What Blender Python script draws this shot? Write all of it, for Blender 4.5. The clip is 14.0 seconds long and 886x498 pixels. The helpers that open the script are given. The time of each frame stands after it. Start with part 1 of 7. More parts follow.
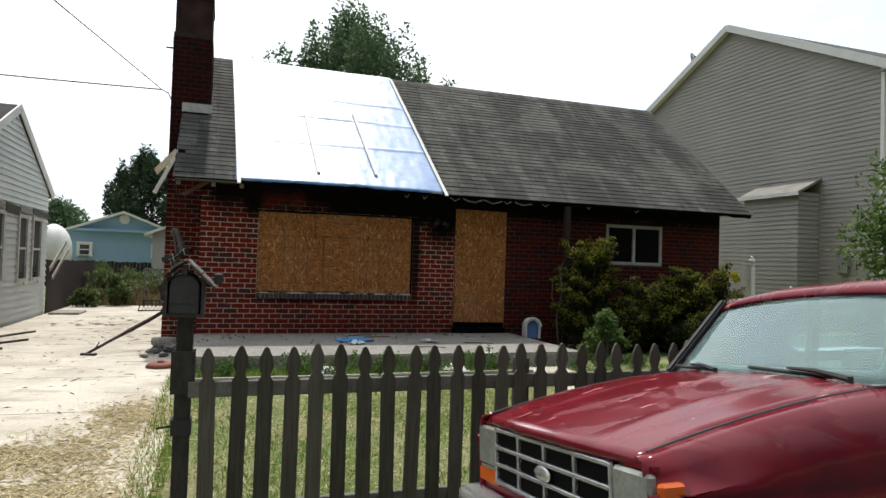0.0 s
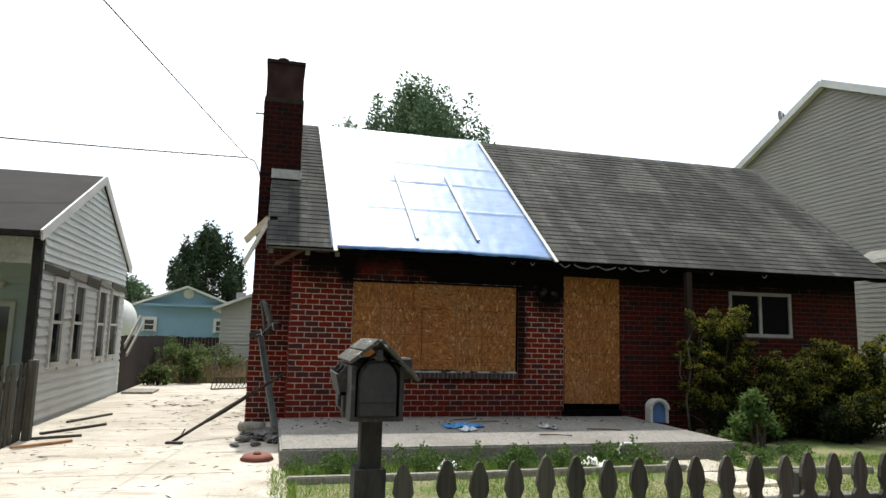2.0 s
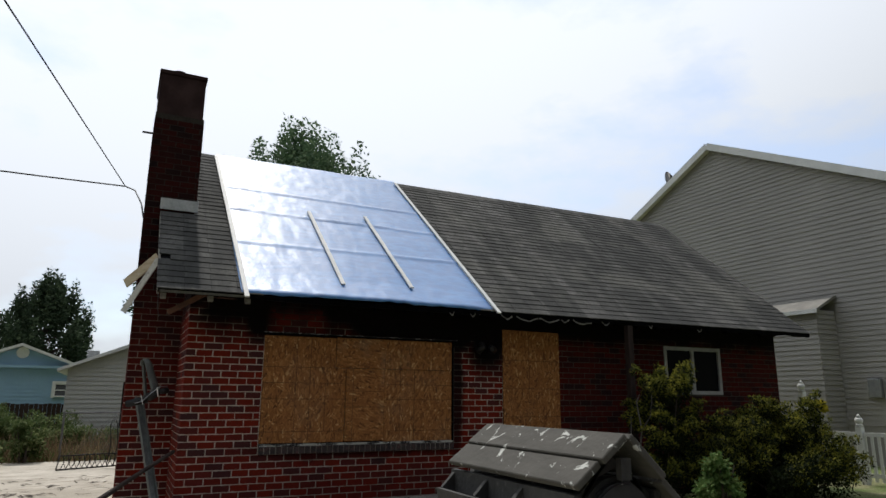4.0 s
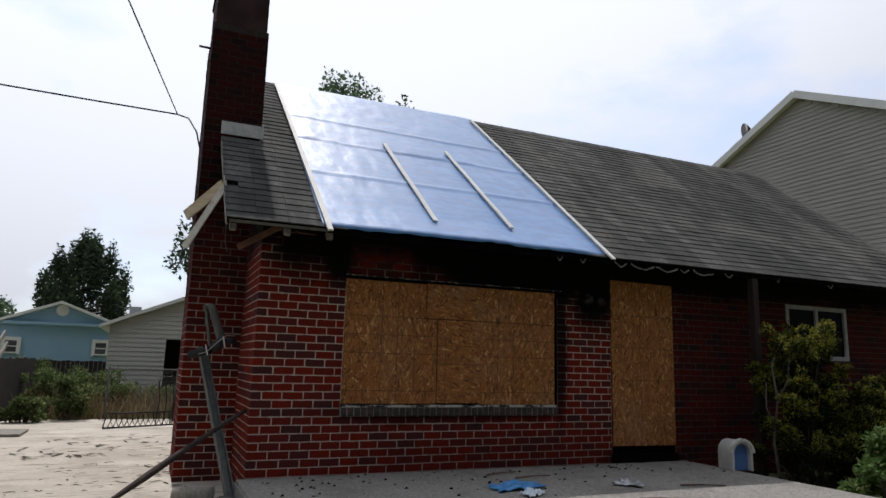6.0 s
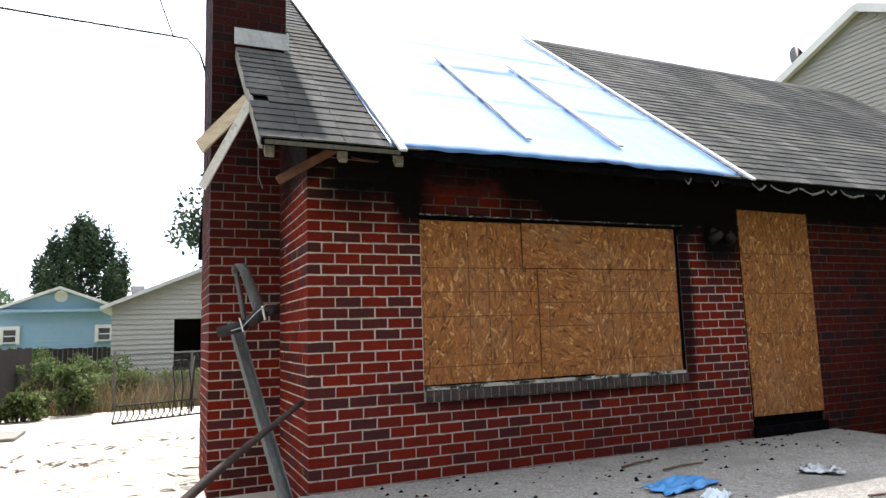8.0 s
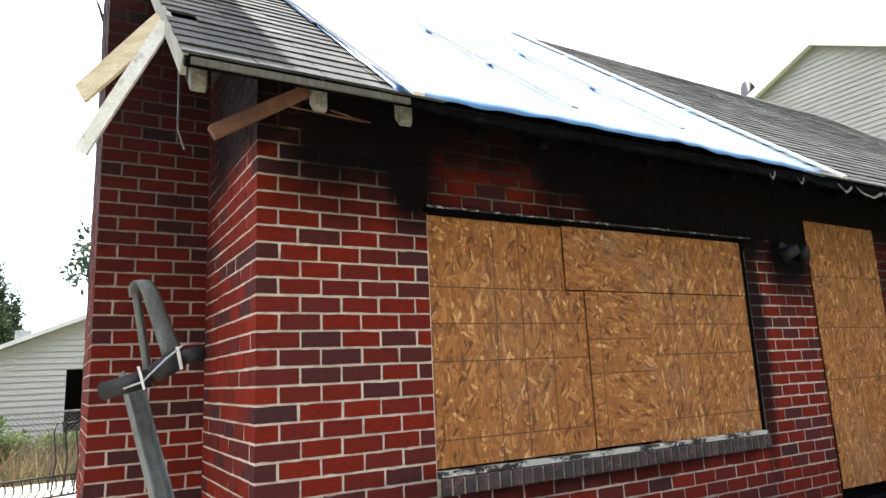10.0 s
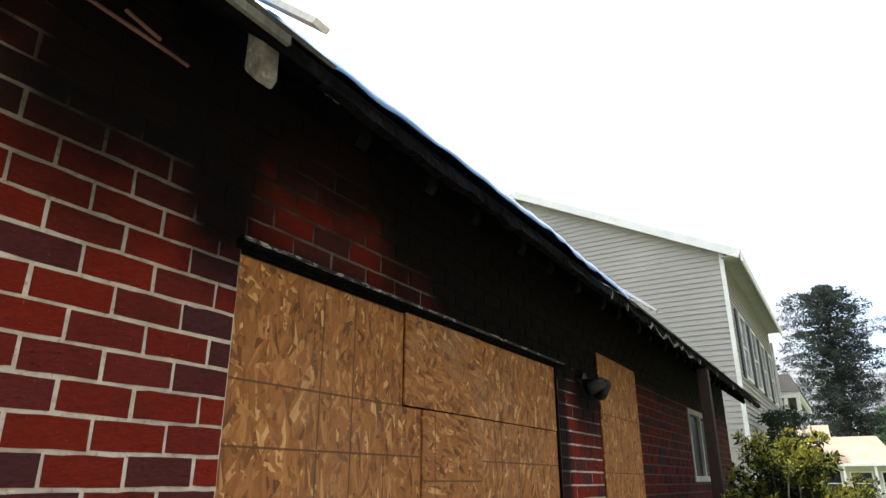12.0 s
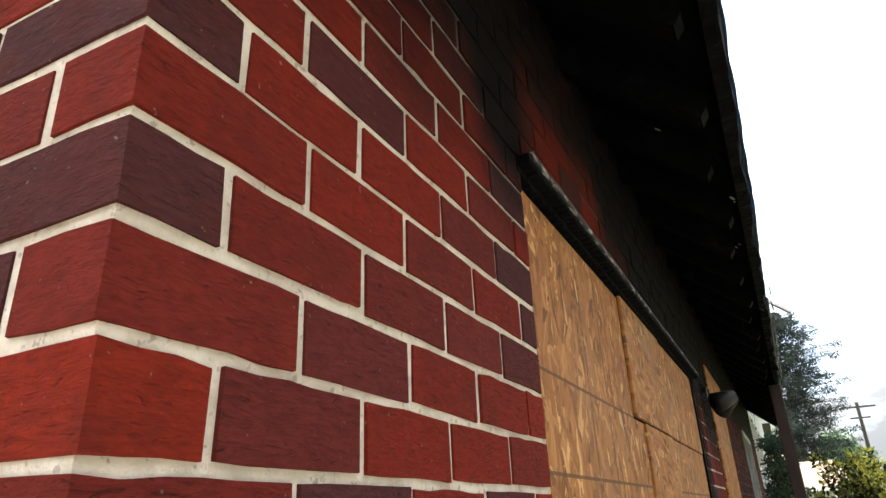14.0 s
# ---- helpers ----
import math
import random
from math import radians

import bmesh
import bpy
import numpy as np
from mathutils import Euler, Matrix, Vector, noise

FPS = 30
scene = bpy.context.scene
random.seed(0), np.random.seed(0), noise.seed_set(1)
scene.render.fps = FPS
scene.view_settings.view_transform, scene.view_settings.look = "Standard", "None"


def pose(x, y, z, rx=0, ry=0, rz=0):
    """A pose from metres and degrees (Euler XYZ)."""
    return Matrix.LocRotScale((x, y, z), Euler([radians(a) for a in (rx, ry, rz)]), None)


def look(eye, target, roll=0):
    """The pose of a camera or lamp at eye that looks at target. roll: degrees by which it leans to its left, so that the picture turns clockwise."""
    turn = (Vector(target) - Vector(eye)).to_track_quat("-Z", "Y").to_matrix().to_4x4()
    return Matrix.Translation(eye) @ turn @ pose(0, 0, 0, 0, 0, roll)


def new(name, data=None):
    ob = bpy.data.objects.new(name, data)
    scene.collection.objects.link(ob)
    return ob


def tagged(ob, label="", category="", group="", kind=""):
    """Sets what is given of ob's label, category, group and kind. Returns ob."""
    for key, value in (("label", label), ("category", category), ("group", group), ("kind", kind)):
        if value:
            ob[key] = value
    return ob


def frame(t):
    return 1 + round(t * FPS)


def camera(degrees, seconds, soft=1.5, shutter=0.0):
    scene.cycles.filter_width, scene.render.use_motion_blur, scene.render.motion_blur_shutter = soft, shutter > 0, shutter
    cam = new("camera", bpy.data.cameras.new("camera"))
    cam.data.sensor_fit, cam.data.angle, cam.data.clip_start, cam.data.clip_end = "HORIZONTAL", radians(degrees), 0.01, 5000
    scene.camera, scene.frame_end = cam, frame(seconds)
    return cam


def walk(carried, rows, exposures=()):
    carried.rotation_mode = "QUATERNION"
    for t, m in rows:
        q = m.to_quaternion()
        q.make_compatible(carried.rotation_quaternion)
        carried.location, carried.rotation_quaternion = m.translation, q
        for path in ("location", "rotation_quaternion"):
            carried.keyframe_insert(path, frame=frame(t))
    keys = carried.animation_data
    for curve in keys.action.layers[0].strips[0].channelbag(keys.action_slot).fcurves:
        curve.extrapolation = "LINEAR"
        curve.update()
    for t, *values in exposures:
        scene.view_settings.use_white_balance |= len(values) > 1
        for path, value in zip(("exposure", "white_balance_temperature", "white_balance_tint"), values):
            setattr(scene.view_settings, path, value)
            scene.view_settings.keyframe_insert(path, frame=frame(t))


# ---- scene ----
cam = camera(67.9, 14.0)
PATH = [
    (0, (0.032, 0.014, 1.437), (0.669, 1.91, 1.488), 1.8),
    (0.5, (-0.014, 0.253, 1.404), (0.431, 2.202, 1.421), -0.2),
    (1, (-0.17, 0.577, 1.383), (0.179, 2.547, 1.359), 0.7),
    (1.5, (-0.358, 0.921, 1.413), (0.059, 2.876, 1.474), 0.3),
    (2, (-0.571, 1.292, 1.445), (-0.083, 3.213, 1.709), 1.4),
    (2.5, (-0.813, 1.688, 1.473), (-0.204, 3.573, 1.747), 1.6),
    (3, (-0.949, 2.088, 1.5), (-0.233, 3.909, 1.913), 2.2),
    (3.2, (-0.963, 2.255, 1.519), (-0.197, 4.044, 1.983), 1.0),
    (5.3, (-1.231, 3.877, 1.395), (-0.338, 5.634, 1.738), 1.2),
    (5.5, (-1.262, 4.045, 1.38), (-0.419, 5.831, 1.699), 1.0),
    (6, (-1.275, 4.515, 1.353), (-0.489, 6.321, 1.7), 1.5),
    (6.5, (-1.407, 4.976, 1.314), (-0.732, 6.854, 1.444), 2.1),
    (7, (-1.445, 5.406, 1.318), (-0.714, 7.254, 1.545), 1.4),
    (7.2, (-1.421, 5.617, 1.322), (-0.667, 7.452, 1.579), -0.6),
    (9.3, (-1.298, 7.805, 1.38), (-0.43, 9.59, 1.626), -1.0),
    (9.5, (-1.262, 7.959, 1.357), (-0.369, 9.716, 1.699), -1.5),
    (10, (-1.096, 8.388, 1.398), (-0.096, 10.079, 1.772), -2.6),
    (10.5, (-1.012, 8.786, 1.435), (0.215, 10.29, 1.917), -1.4),
    (11, (-0.897, 9.12, 1.459), (0.453, 10.473, 2.049), -0.1),
    (11.5, (-0.795, 9.492, 1.509), (0.645, 10.751, 2.093), 1.3),
    (12, (-0.767, 9.848, 1.56), (0.85, 10.814, 2.23), -0.1),
    (12.5, (-0.672, 10.195, 1.57), (0.899, 11.206, 2.284), -3.4),
    (13, (-0.621, 10.561, 1.585), (1.028, 11.418, 2.322), -0.8),
    (13.5, (-0.640, 10.859, 1.582), (1.003, 11.764, 2.275), -0.5),
    (14, (-0.584, 11.030, 1.585), (1.078, 11.832, 2.355), -2.6),
]
walk(cam, [(t, look(eye, target, roll)) for t, eye, target, roll in PATH],
     [(0, -0.25, 6450, 9), (0.5, -0.32, 6450, 9), (1.0, 0.02, 6450, 9), (1.5, 0.05, 6450, 9), (2.3, -0.2, 6350, 9), (3.2, -0.76, 6300, 10), (5.3, -0.86, 6250, 13), (6.3, -0.76, 6220, 15), (7.2, -0.05, 6200, 15),
      (9.3, 1.5, 6250, 11), (10.0, 1.47, 6250, 11), (10.5, 1.43, 6280, 11), (11, 1.58, 6300, 11), (11.5, 1.22, 6400, 11), (12, 1.1, 6350, 11), (12.5, 0.70, 6400, 11), (13, 0.92, 6450, 11), (13.5, 1.14, 6500, 10), (14, 1.7, 6500, 10)])

# ---- world and light ----
SUN_EL = radians(64.5)      # the sun stands behind the house, along +y
world = bpy.data.worlds.new("sky")
scene.world = world
world.use_nodes = True
wn, wl = world.node_tree.nodes, world.node_tree.links
wn.clear()
w_out = wn.new("ShaderNodeOutputWorld")
w_bg = wn.new("ShaderNodeBackground")
w_sky = wn.new("ShaderNodeTexSky")
w_sky.sky_type, w_sky.sun_disc = "NISHITA", False
w_sky.sun_elevation, w_sky.sun_rotation = SUN_EL, 0.0
w_co = wn.new("ShaderNodeTexCoord")
w_map = wn.new("ShaderNodeMapping")
w_map.inputs["Scale"].default_value = (1.0, 1.0, 2.2)
w_noise = wn.new("ShaderNodeTexNoise")
w_noise.inputs["Scale"].default_value, w_noise.inputs["Detail"].default_value = 2.6, 7.0
w_noise.inputs["Roughness"].default_value = 0.58
w_ramp = wn.new("ShaderNodeValToRGB")
w_ramp.color_ramp.elements[0].position, w_ramp.color_ramp.elements[1].position = 0.32, 0.48
w_ramp.color_ramp.elements[0].color = (0.52, 0.52, 0.52, 1)
w_mix = wn.new("ShaderNodeMixRGB")
wl.new(w_co.outputs["Generated"], w_map.inputs[0])
wl.new(w_map.outputs[0], w_noise.inputs["Vector"])
# clouds are brighter towards the sun
w_dot = wn.new("ShaderNodeVectorMath")
w_dot.operation = "DOT_PRODUCT"
w_dot.inputs[1].default_value = (0.0, math.cos(SUN_EL), math.sin(SUN_EL))
w_glow = wn.new("ShaderNodeMapRange")
w_glow.interpolation_type = "SMOOTHSTEP"
for k, v in zip((1, 2, 3, 4), (-0.1, 0.86, 2.0, 24.5)):
    w_glow.inputs[k].default_value = v
w_cloud = wn.new("ShaderNodeVectorMath")
w_cloud.operation = "SCALE"
w_cloud.inputs[0].default_value = (0.96, 1.0, 1.04)
wl.new(w_co.outputs["Generated"], w_dot.inputs[0])
wl.new(w_dot.outputs["Value"], w_glow.inputs[0])
wl.new(w_glow.outputs[0], w_cloud.inputs["Scale"])
wl.new(w_cloud.outputs[0], w_mix.inputs[2])
wl.new(w_noise.outputs[0], w_ramp.inputs[0])
wl.new(w_ramp.outputs[0], w_mix.inputs[0])
w_haze = wn.new("ShaderNodeVectorMath")
w_haze.operation = "SCALE"
w_haze.inputs["Scale"].default_value = 4.8
wl.new(w_sky.outputs[0], w_haze.inputs[0])
wl.new(w_haze.outputs[0], w_mix.inputs[1])
wl.new(w_mix.outputs[0], w_bg.inputs[0])
wl.new(w_bg.outputs[0], w_out.inputs[0])
w_bg.inputs[1].default_value = 0.075
sun_data = bpy.data.lights.new("sun", "SUN")
sun_data.energy, sun_data.angle, sun_data.color = 5.0, radians(0.6), (1.0, 0.95, 0.87)
sun = new("sun", sun_data)
sun.matrix_world = look((0, 30 * math.cos(SUN_EL), 30 * math.sin(SUN_EL)), (0, 0, 0))

# ---- materials ----
class Mat:
    """A node material with short calls for its nodes."""

    def __init__(self, name, color=(0.5, 0.5, 0.5), rough=0.8, metal=0.0, spec=0.5):
        self.m = bpy.data.materials.new(name)
        self.m.use_nodes = True
        self.n, self.l = self.m.node_tree.nodes, self.m.node_tree.links
        self.b = self.n["Principled BSDF"]
        self.b.inputs["Base Color"].default_value = (*color, 1)
        self.b.inputs["Roughness"].default_value = rough
        self.b.inputs["Metallic"].default_value = metal
        self.b.inputs["Specular IOR Level"].default_value = spec
        self.base = self.rgb(color)

    def link(self, a, b):
        self.l.new(a, b)

    def rgb(self, c):
        n = self.n.new("ShaderNodeRGB")
        n.outputs[0].default_value = (*c, 1)
        return n.outputs[0]

    def pos(self):
        return self.n.new("ShaderNodeNewGeometry").outputs["Position"]

    def obj(self):
        return self.n.new("ShaderNodeTexCoord").outputs["Object"]

    def scaled(self, v, s):
        n = self.n.new("ShaderNodeMapping")
        n.inputs["Scale"].default_value = s
        self.link(v, n.inputs[0])
        return n.outputs[0]

    def noise(self, v, scale, detail=4, rough=0.55, distort=0.0):
        n = self.n.new("ShaderNodeTexNoise")
        n.inputs["Scale"].default_value, n.inputs["Detail"].default_value = scale, detail
        n.inputs["Roughness"].default_value, n.inputs["Distortion"].default_value = rough, distort
        self.link(v, n.inputs["Vector"])
        return n.outputs[0]

    def voronoi(self, v, scale, out="Color"):
        n = self.n.new("ShaderNodeTexVoronoi")
        n.inputs["Scale"].default_value = scale
        self.link(v, n.inputs["Vector"])
        return n.outputs[out]

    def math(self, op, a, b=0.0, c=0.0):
        n = self.n.new("ShaderNodeMath")
        n.operation = op
        for i, v in enumerate((a, b, c)):
            if isinstance(v, (int, float)):
                n.inputs[i].default_value = v
            else:
                self.link(v, n.inputs[i])
        return n.outputs[0]

    def step(self, v, lo, hi):
        n = self.n.new("ShaderNodeMapRange")
        n.interpolation_type = "SMOOTHSTEP"
        n.inputs[1].default_value, n.inputs[2].default_value = lo, hi
        self.link(v, n.inputs[0])
        return n.outputs[0]

    def ramp(self, v, stops):
        n = self.n.new("ShaderNodeValToRGB")
        e = n.color_ramp.elements
        while len(e) < len(stops):
            e.new(0.5)
        for el, (p, c) in zip(e, stops):
            el.position, el.color = p, (*c, 1)
        self.link(v, n.inputs[0])
        return n.outputs[0]

    def mix(self, f, a, b, mode="MIX"):
        n = self.n.new("ShaderNodeMixRGB")
        n.blend_type = mode
        for i, v in enumerate((f, a, b)):
            if isinstance(v, (int, float)):
                n.inputs[i].default_value = v
            elif isinstance(v, tuple):
                n.inputs[i].default_value = (*v, 1)
            else:
                self.link(v, n.inputs[i])
        return n.outputs[0]

    def sep(self, v):
        n = self.n.new("ShaderNodeSeparateXYZ")
        self.link(v, n.inputs[0])
        return n.outputs

    def random(self, island=False):
        if island:
            return self.n.new("ShaderNodeNewGeometry").outputs["Random Per Island"]
        return self.n.new("ShaderNodeObjectInfo").outputs["Random"]

    def color(self, c):
        self.link(c, self.b.inputs["Base Color"])
        self.base = c
        return self

    def rough(self, r):
        self.link(r, self.b.inputs["Roughness"])
        return self

    def bump(self, h, strength=0.3, dist=0.01):
        n = self.n.new("ShaderNodeBump")
        n.inputs["Strength"].default_value, n.inputs["Distance"].default_value = strength, dist
        self.link(h, n.inputs["Height"])
        self.link(n.outputs[0], self.b.inputs["Normal"])
        return self


def mottled(name, c1, c2, scale=3.0, fine=60.0, rough=0.85, bump=0.2, c3=None, metal=0.0, spec=0.4, stretch=(1, 1, 1)):
    """Two colours mixed by coarse noise, darkened by fine noise, with a fine relief."""
    m = Mat(name, c1, rough, metal, spec)
    p = m.scaled(m.pos(), stretch)
    big, small = m.noise(p, scale, 5), m.noise(p, fine, 4)
    c = m.mix(m.step(big, 0.35, 0.65), c1, c2)
    if c3:
        c = m.mix(m.step(m.noise(p, scale * 2.7, 6, 0.65), 0.55, 0.7), c, c3)
    c = m.mix(0.55, c, m.ramp(small, [(0.3, (0.55, 0.55, 0.55)), (0.7, (1, 1, 1))]), "MULTIPLY")
    m.color(c).bump(small, bump, 0.006)
    return m


def soot(m, washed=0.74, film=0.5):
    """How dark soot and painted shade make a place on the burned house, 0 to 1."""
    p = m.pos()
    x, y, z = m.sep(p)[0], m.sep(p)[1], m.sep(p)[2]
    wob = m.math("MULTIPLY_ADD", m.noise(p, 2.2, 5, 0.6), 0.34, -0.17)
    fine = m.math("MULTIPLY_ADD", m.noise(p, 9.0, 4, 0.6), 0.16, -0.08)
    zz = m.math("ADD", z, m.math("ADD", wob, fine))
    # soot band below the eave; at the left it also paints the eave's shade
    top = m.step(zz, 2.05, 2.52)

    def blob(cx, cz, rx, rz, lo=0.45, hi=1.15):
        dx = m.math("DIVIDE", m.math("SUBTRACT", x, cx), rx)
        dz = m.math("DIVIDE", m.math("SUBTRACT", zz, cz), rz)
        d = m.math("SQRT", m.math("ADD", m.math("MULTIPLY", dx, dx), m.math("MULTIPLY", dz, dz)))
        return m.math("SUBTRACT", 1.0, m.step(d, lo, hi))

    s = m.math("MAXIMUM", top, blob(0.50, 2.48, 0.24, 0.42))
    s = m.math("MAXIMUM", s, blob(3.85, 2.35, 0.46, 0.62))
    s = m.math("MAXIMUM", s, m.math("MULTIPLY", blob(3.33, 1.6, 0.13, 1.2), 0.85))
    s = m.math("MAXIMUM", s, m.math("MULTIPLY", blob(4.6, 0.25, 0.9, 0.26), 0.85))
    s = m.math("MAXIMUM", s, m.math("MULTIPLY", blob(1.9, 0.84, 1.7, 0.16), 0.6))
    # smoke film: over the wall beyond the door and low along the foot
    haze = m.math("MULTIPLY", m.step(m.math("ADD", x, m.math("MULTIPLY", wob, 4.0)), 4.0, 5.3), 0.96)
    low = m.math("MULTIPLY", m.math("SUBTRACT", 1.0, m.step(m.math("ADD", z, m.math("MULTIPLY", wob, 1.6)), 0.25, 1.0)), m.step(x, 0.2, 1.6))
    s = m.math("MAXIMUM", s, m.math("MULTIPLY", m.math("MAXIMUM", haze, m.math("MULTIPLY", low, 0.45)), film))
    clean = m.math("MULTIPLY", blob(1.02, 2.46, 0.44, 0.38, 0.45, 1.05), washed)
    s = m.math("SUBTRACT", s, m.math("MULTIPLY", s, clean))
    s = m.math("MAXIMUM", s, blob(2.75, 2.62, 1.42, 0.66, 0.72, 1.02))
    front = m.math("MULTIPLY", m.math("SUBTRACT", 1.0, m.step(y, 11.55, 12.0)), m.step(x, -0.37, -0.06))
    # chimney darkens with height: smoke stain plus the shade of its faces, as colour
    smoke_shade = m.math("MULTIPLY", m.step(m.math("ADD", z, m.math("MULTIPLY", wob, 2.0)), 0.9, 3.4), 0.93)
    smoke_shade = m.math("MULTIPLY", smoke_shade, m.step(y, 12.2, 12.58))
    # shade close under the roof, painted in together with the soot
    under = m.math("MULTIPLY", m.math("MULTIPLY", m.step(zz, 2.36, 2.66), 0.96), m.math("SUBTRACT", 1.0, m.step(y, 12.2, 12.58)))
    return m.math("ADD", m.math("MAXIMUM", m.math("MULTIPLY", s, front), under), smoke_shade)


def brick_mat(name, island):
    m = Mat(name, (0.3, 0.07, 0.05), 0.82, 0, 0.10)
    p, r = m.pos(), m.random(island)
    c = m.ramp(r, [(0.0, (0.060, 0.023, 0.024)), (0.12, (0.086, 0.021, 0.020)), (0.28, (0.135, 0.0175, 0.0120)), (0.55, (0.180, 0.0165, 0.0080)),
                   (0.84, (0.212, 0.0190, 0.0075)), (0.93, (0.165, 0.0185, 0.0110)), (1.0, (0.094, 0.022, 0.023))])
    fine = m.noise(m.scaled(p, (1, 1, 3.2)), 55, 6, 0.65, 0.4)
    patch = m.noise(p, 14, 4)
    c = m.mix(0.75, c, m.ramp(fine, [(0.25, (0.45, 0.42, 0.42)), (0.6, (1, 1, 1))]), "MULTIPLY")
    c = m.mix(m.math("MULTIPLY", m.step(patch, 0.5, 0.75), 0.5), c, (0.080, 0.0135, 0.0095))
    c = m.mix(m.math("MULTIPLY", m.step(m.noise(p, 120, 2), 0.70, 0.76), 0.25), c, (0.42, 0.38, 0.36))
    crack = m.step(m.noise(m.scaled(p, (34, 34, 130)), 1.0, 4, 0.65, 1.6), 0.60, 0.70)
    c = m.mix(m.math("MULTIPLY", crack, 0.35), c, (0.035, 0.014, 0.012))
    less = m.math("SUBTRACT", 1.0, m.math("MULTIPLY", m.step(m.sep(p)[1], 12.40, 12.50), 0.12))
    # soot and painted eave shade both darken the brick
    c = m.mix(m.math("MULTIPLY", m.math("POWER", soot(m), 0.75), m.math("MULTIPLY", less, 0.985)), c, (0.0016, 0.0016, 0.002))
    m.color(c).bump(m.math("SUBTRACT", m.math("ADD", fine, m.math("MULTIPLY", patch, 1.0)), m.math("MULTIPLY", crack, 0.9)), 0.9, 0.008)
    return m.m


M = {}
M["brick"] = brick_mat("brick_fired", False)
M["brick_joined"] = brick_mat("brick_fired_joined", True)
mm = Mat("mortar", (0.4, 0.38, 0.35), 0.95, 0, 0.05)
pp = mm.pos()
cc = mm.mix(mm.step(mm.noise(pp, 30, 5), 0.35, 0.7), (0.62, 0.545, 0.46), (0.47, 0.405, 0.33))
cc = mm.mix(mm.math("MULTIPLY", mm.step(mm.noise(pp, 5, 4), 0.45, 0.7), 0.35), cc, (0.24, 0.17, 0.14))
cc = mm.mix(mm.math("MULTIPLY", mm.step(mm.noise(pp, 95, 3), 0.60, 0.68), 0.55), cc, (0.17, 0.13, 0.11))
# the same soot and painted shade over the joints
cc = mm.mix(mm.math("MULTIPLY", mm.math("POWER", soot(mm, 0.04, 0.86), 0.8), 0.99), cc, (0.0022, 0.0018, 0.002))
mm.color(cc).bump(mm.math("ADD", mm.noise(pp, 160, 4), mm.noise(pp, 45, 3)), 0.8, 0.004)
M["mortar"] = mm.m

mm = Mat("soot_wood", (0.006, 0.006, 0.007), 0.85, 0, 0.05)
pp = mm.pos()
mm.color(mm.mix(mm.step(mm.noise(mm.scaled(pp, (3, 3, 3)), 4, 6, 0.65), 0.5, 0.72), (0.0014, 0.0014, 0.0018), (0.0065, 0.006, 0.0075)))
mm.bump(mm.voronoi(mm.scaled(pp, (1, 1, 1)), 38, "Distance"), 0.5, 0.01)
M["char"] = mm.m


def strands(m, v, angle, w, l, shift):
    """Flat wood strands of one direction on an upright board: a random value each."""
    n = m.n.new("ShaderNodeMapping")
    n.inputs["Rotation"].default_value = (0, radians(angle), 0)
    n.inputs["Location"].default_value = (shift, 0.0, shift)
    m.link(v, n.inputs[0])
    k = m.scaled(n.outputs[0], (1 / w, 0.01, 1 / l))
    wob = m.n.new("ShaderNodeTexNoise")
    wob.inputs["Scale"].default_value = 0.9
    m.link(k, wob.inputs["Vector"])
    add = m.n.new("ShaderNodeMixRGB")
    add.blend_type = "ADD"
    add.inputs[0].default_value = 0.55
    m.link(k, add.inputs[1])
    m.link(wob.outputs["Color"], add.inputs[2])
    return m.sep(m.voronoi(add.outputs[0], 1.0))[0]


OSB_LINES = {
    "osb": [("z", 1.862, 0.6, 1.68), ("z", 1.664, 0.6, 1.68), ("z", 1.463, 0.6, 1.68), ("z", 1.061, 0.6, 1.68), ("x", 1.030, 0.9, 2.26), ("x", 1.213, 0.9, 2.26), ("x", 1.42, 1.06, 1.66),
            ("z", 1.660, 2.25, 3.27), ("z", 1.460, 2.25, 3.27), ("z", 1.052, 2.25, 3.27), ("x", 2.47, 0.9, 2.26), ("x", 2.68, 0.9, 1.86),
            ("z", 2.04, 4.1, 5.1), ("z", 1.627, 4.1, 5.1), ("z", 1.222, 4.1, 5.1), ("x", 4.55, 0.4, 2.5)],
    "osb_turned": [("z", 1.568, 1.7, 2.25), ("z", 1.362, 1.7, 2.25), ("x", 1.795, 0.9, 1.86)]}


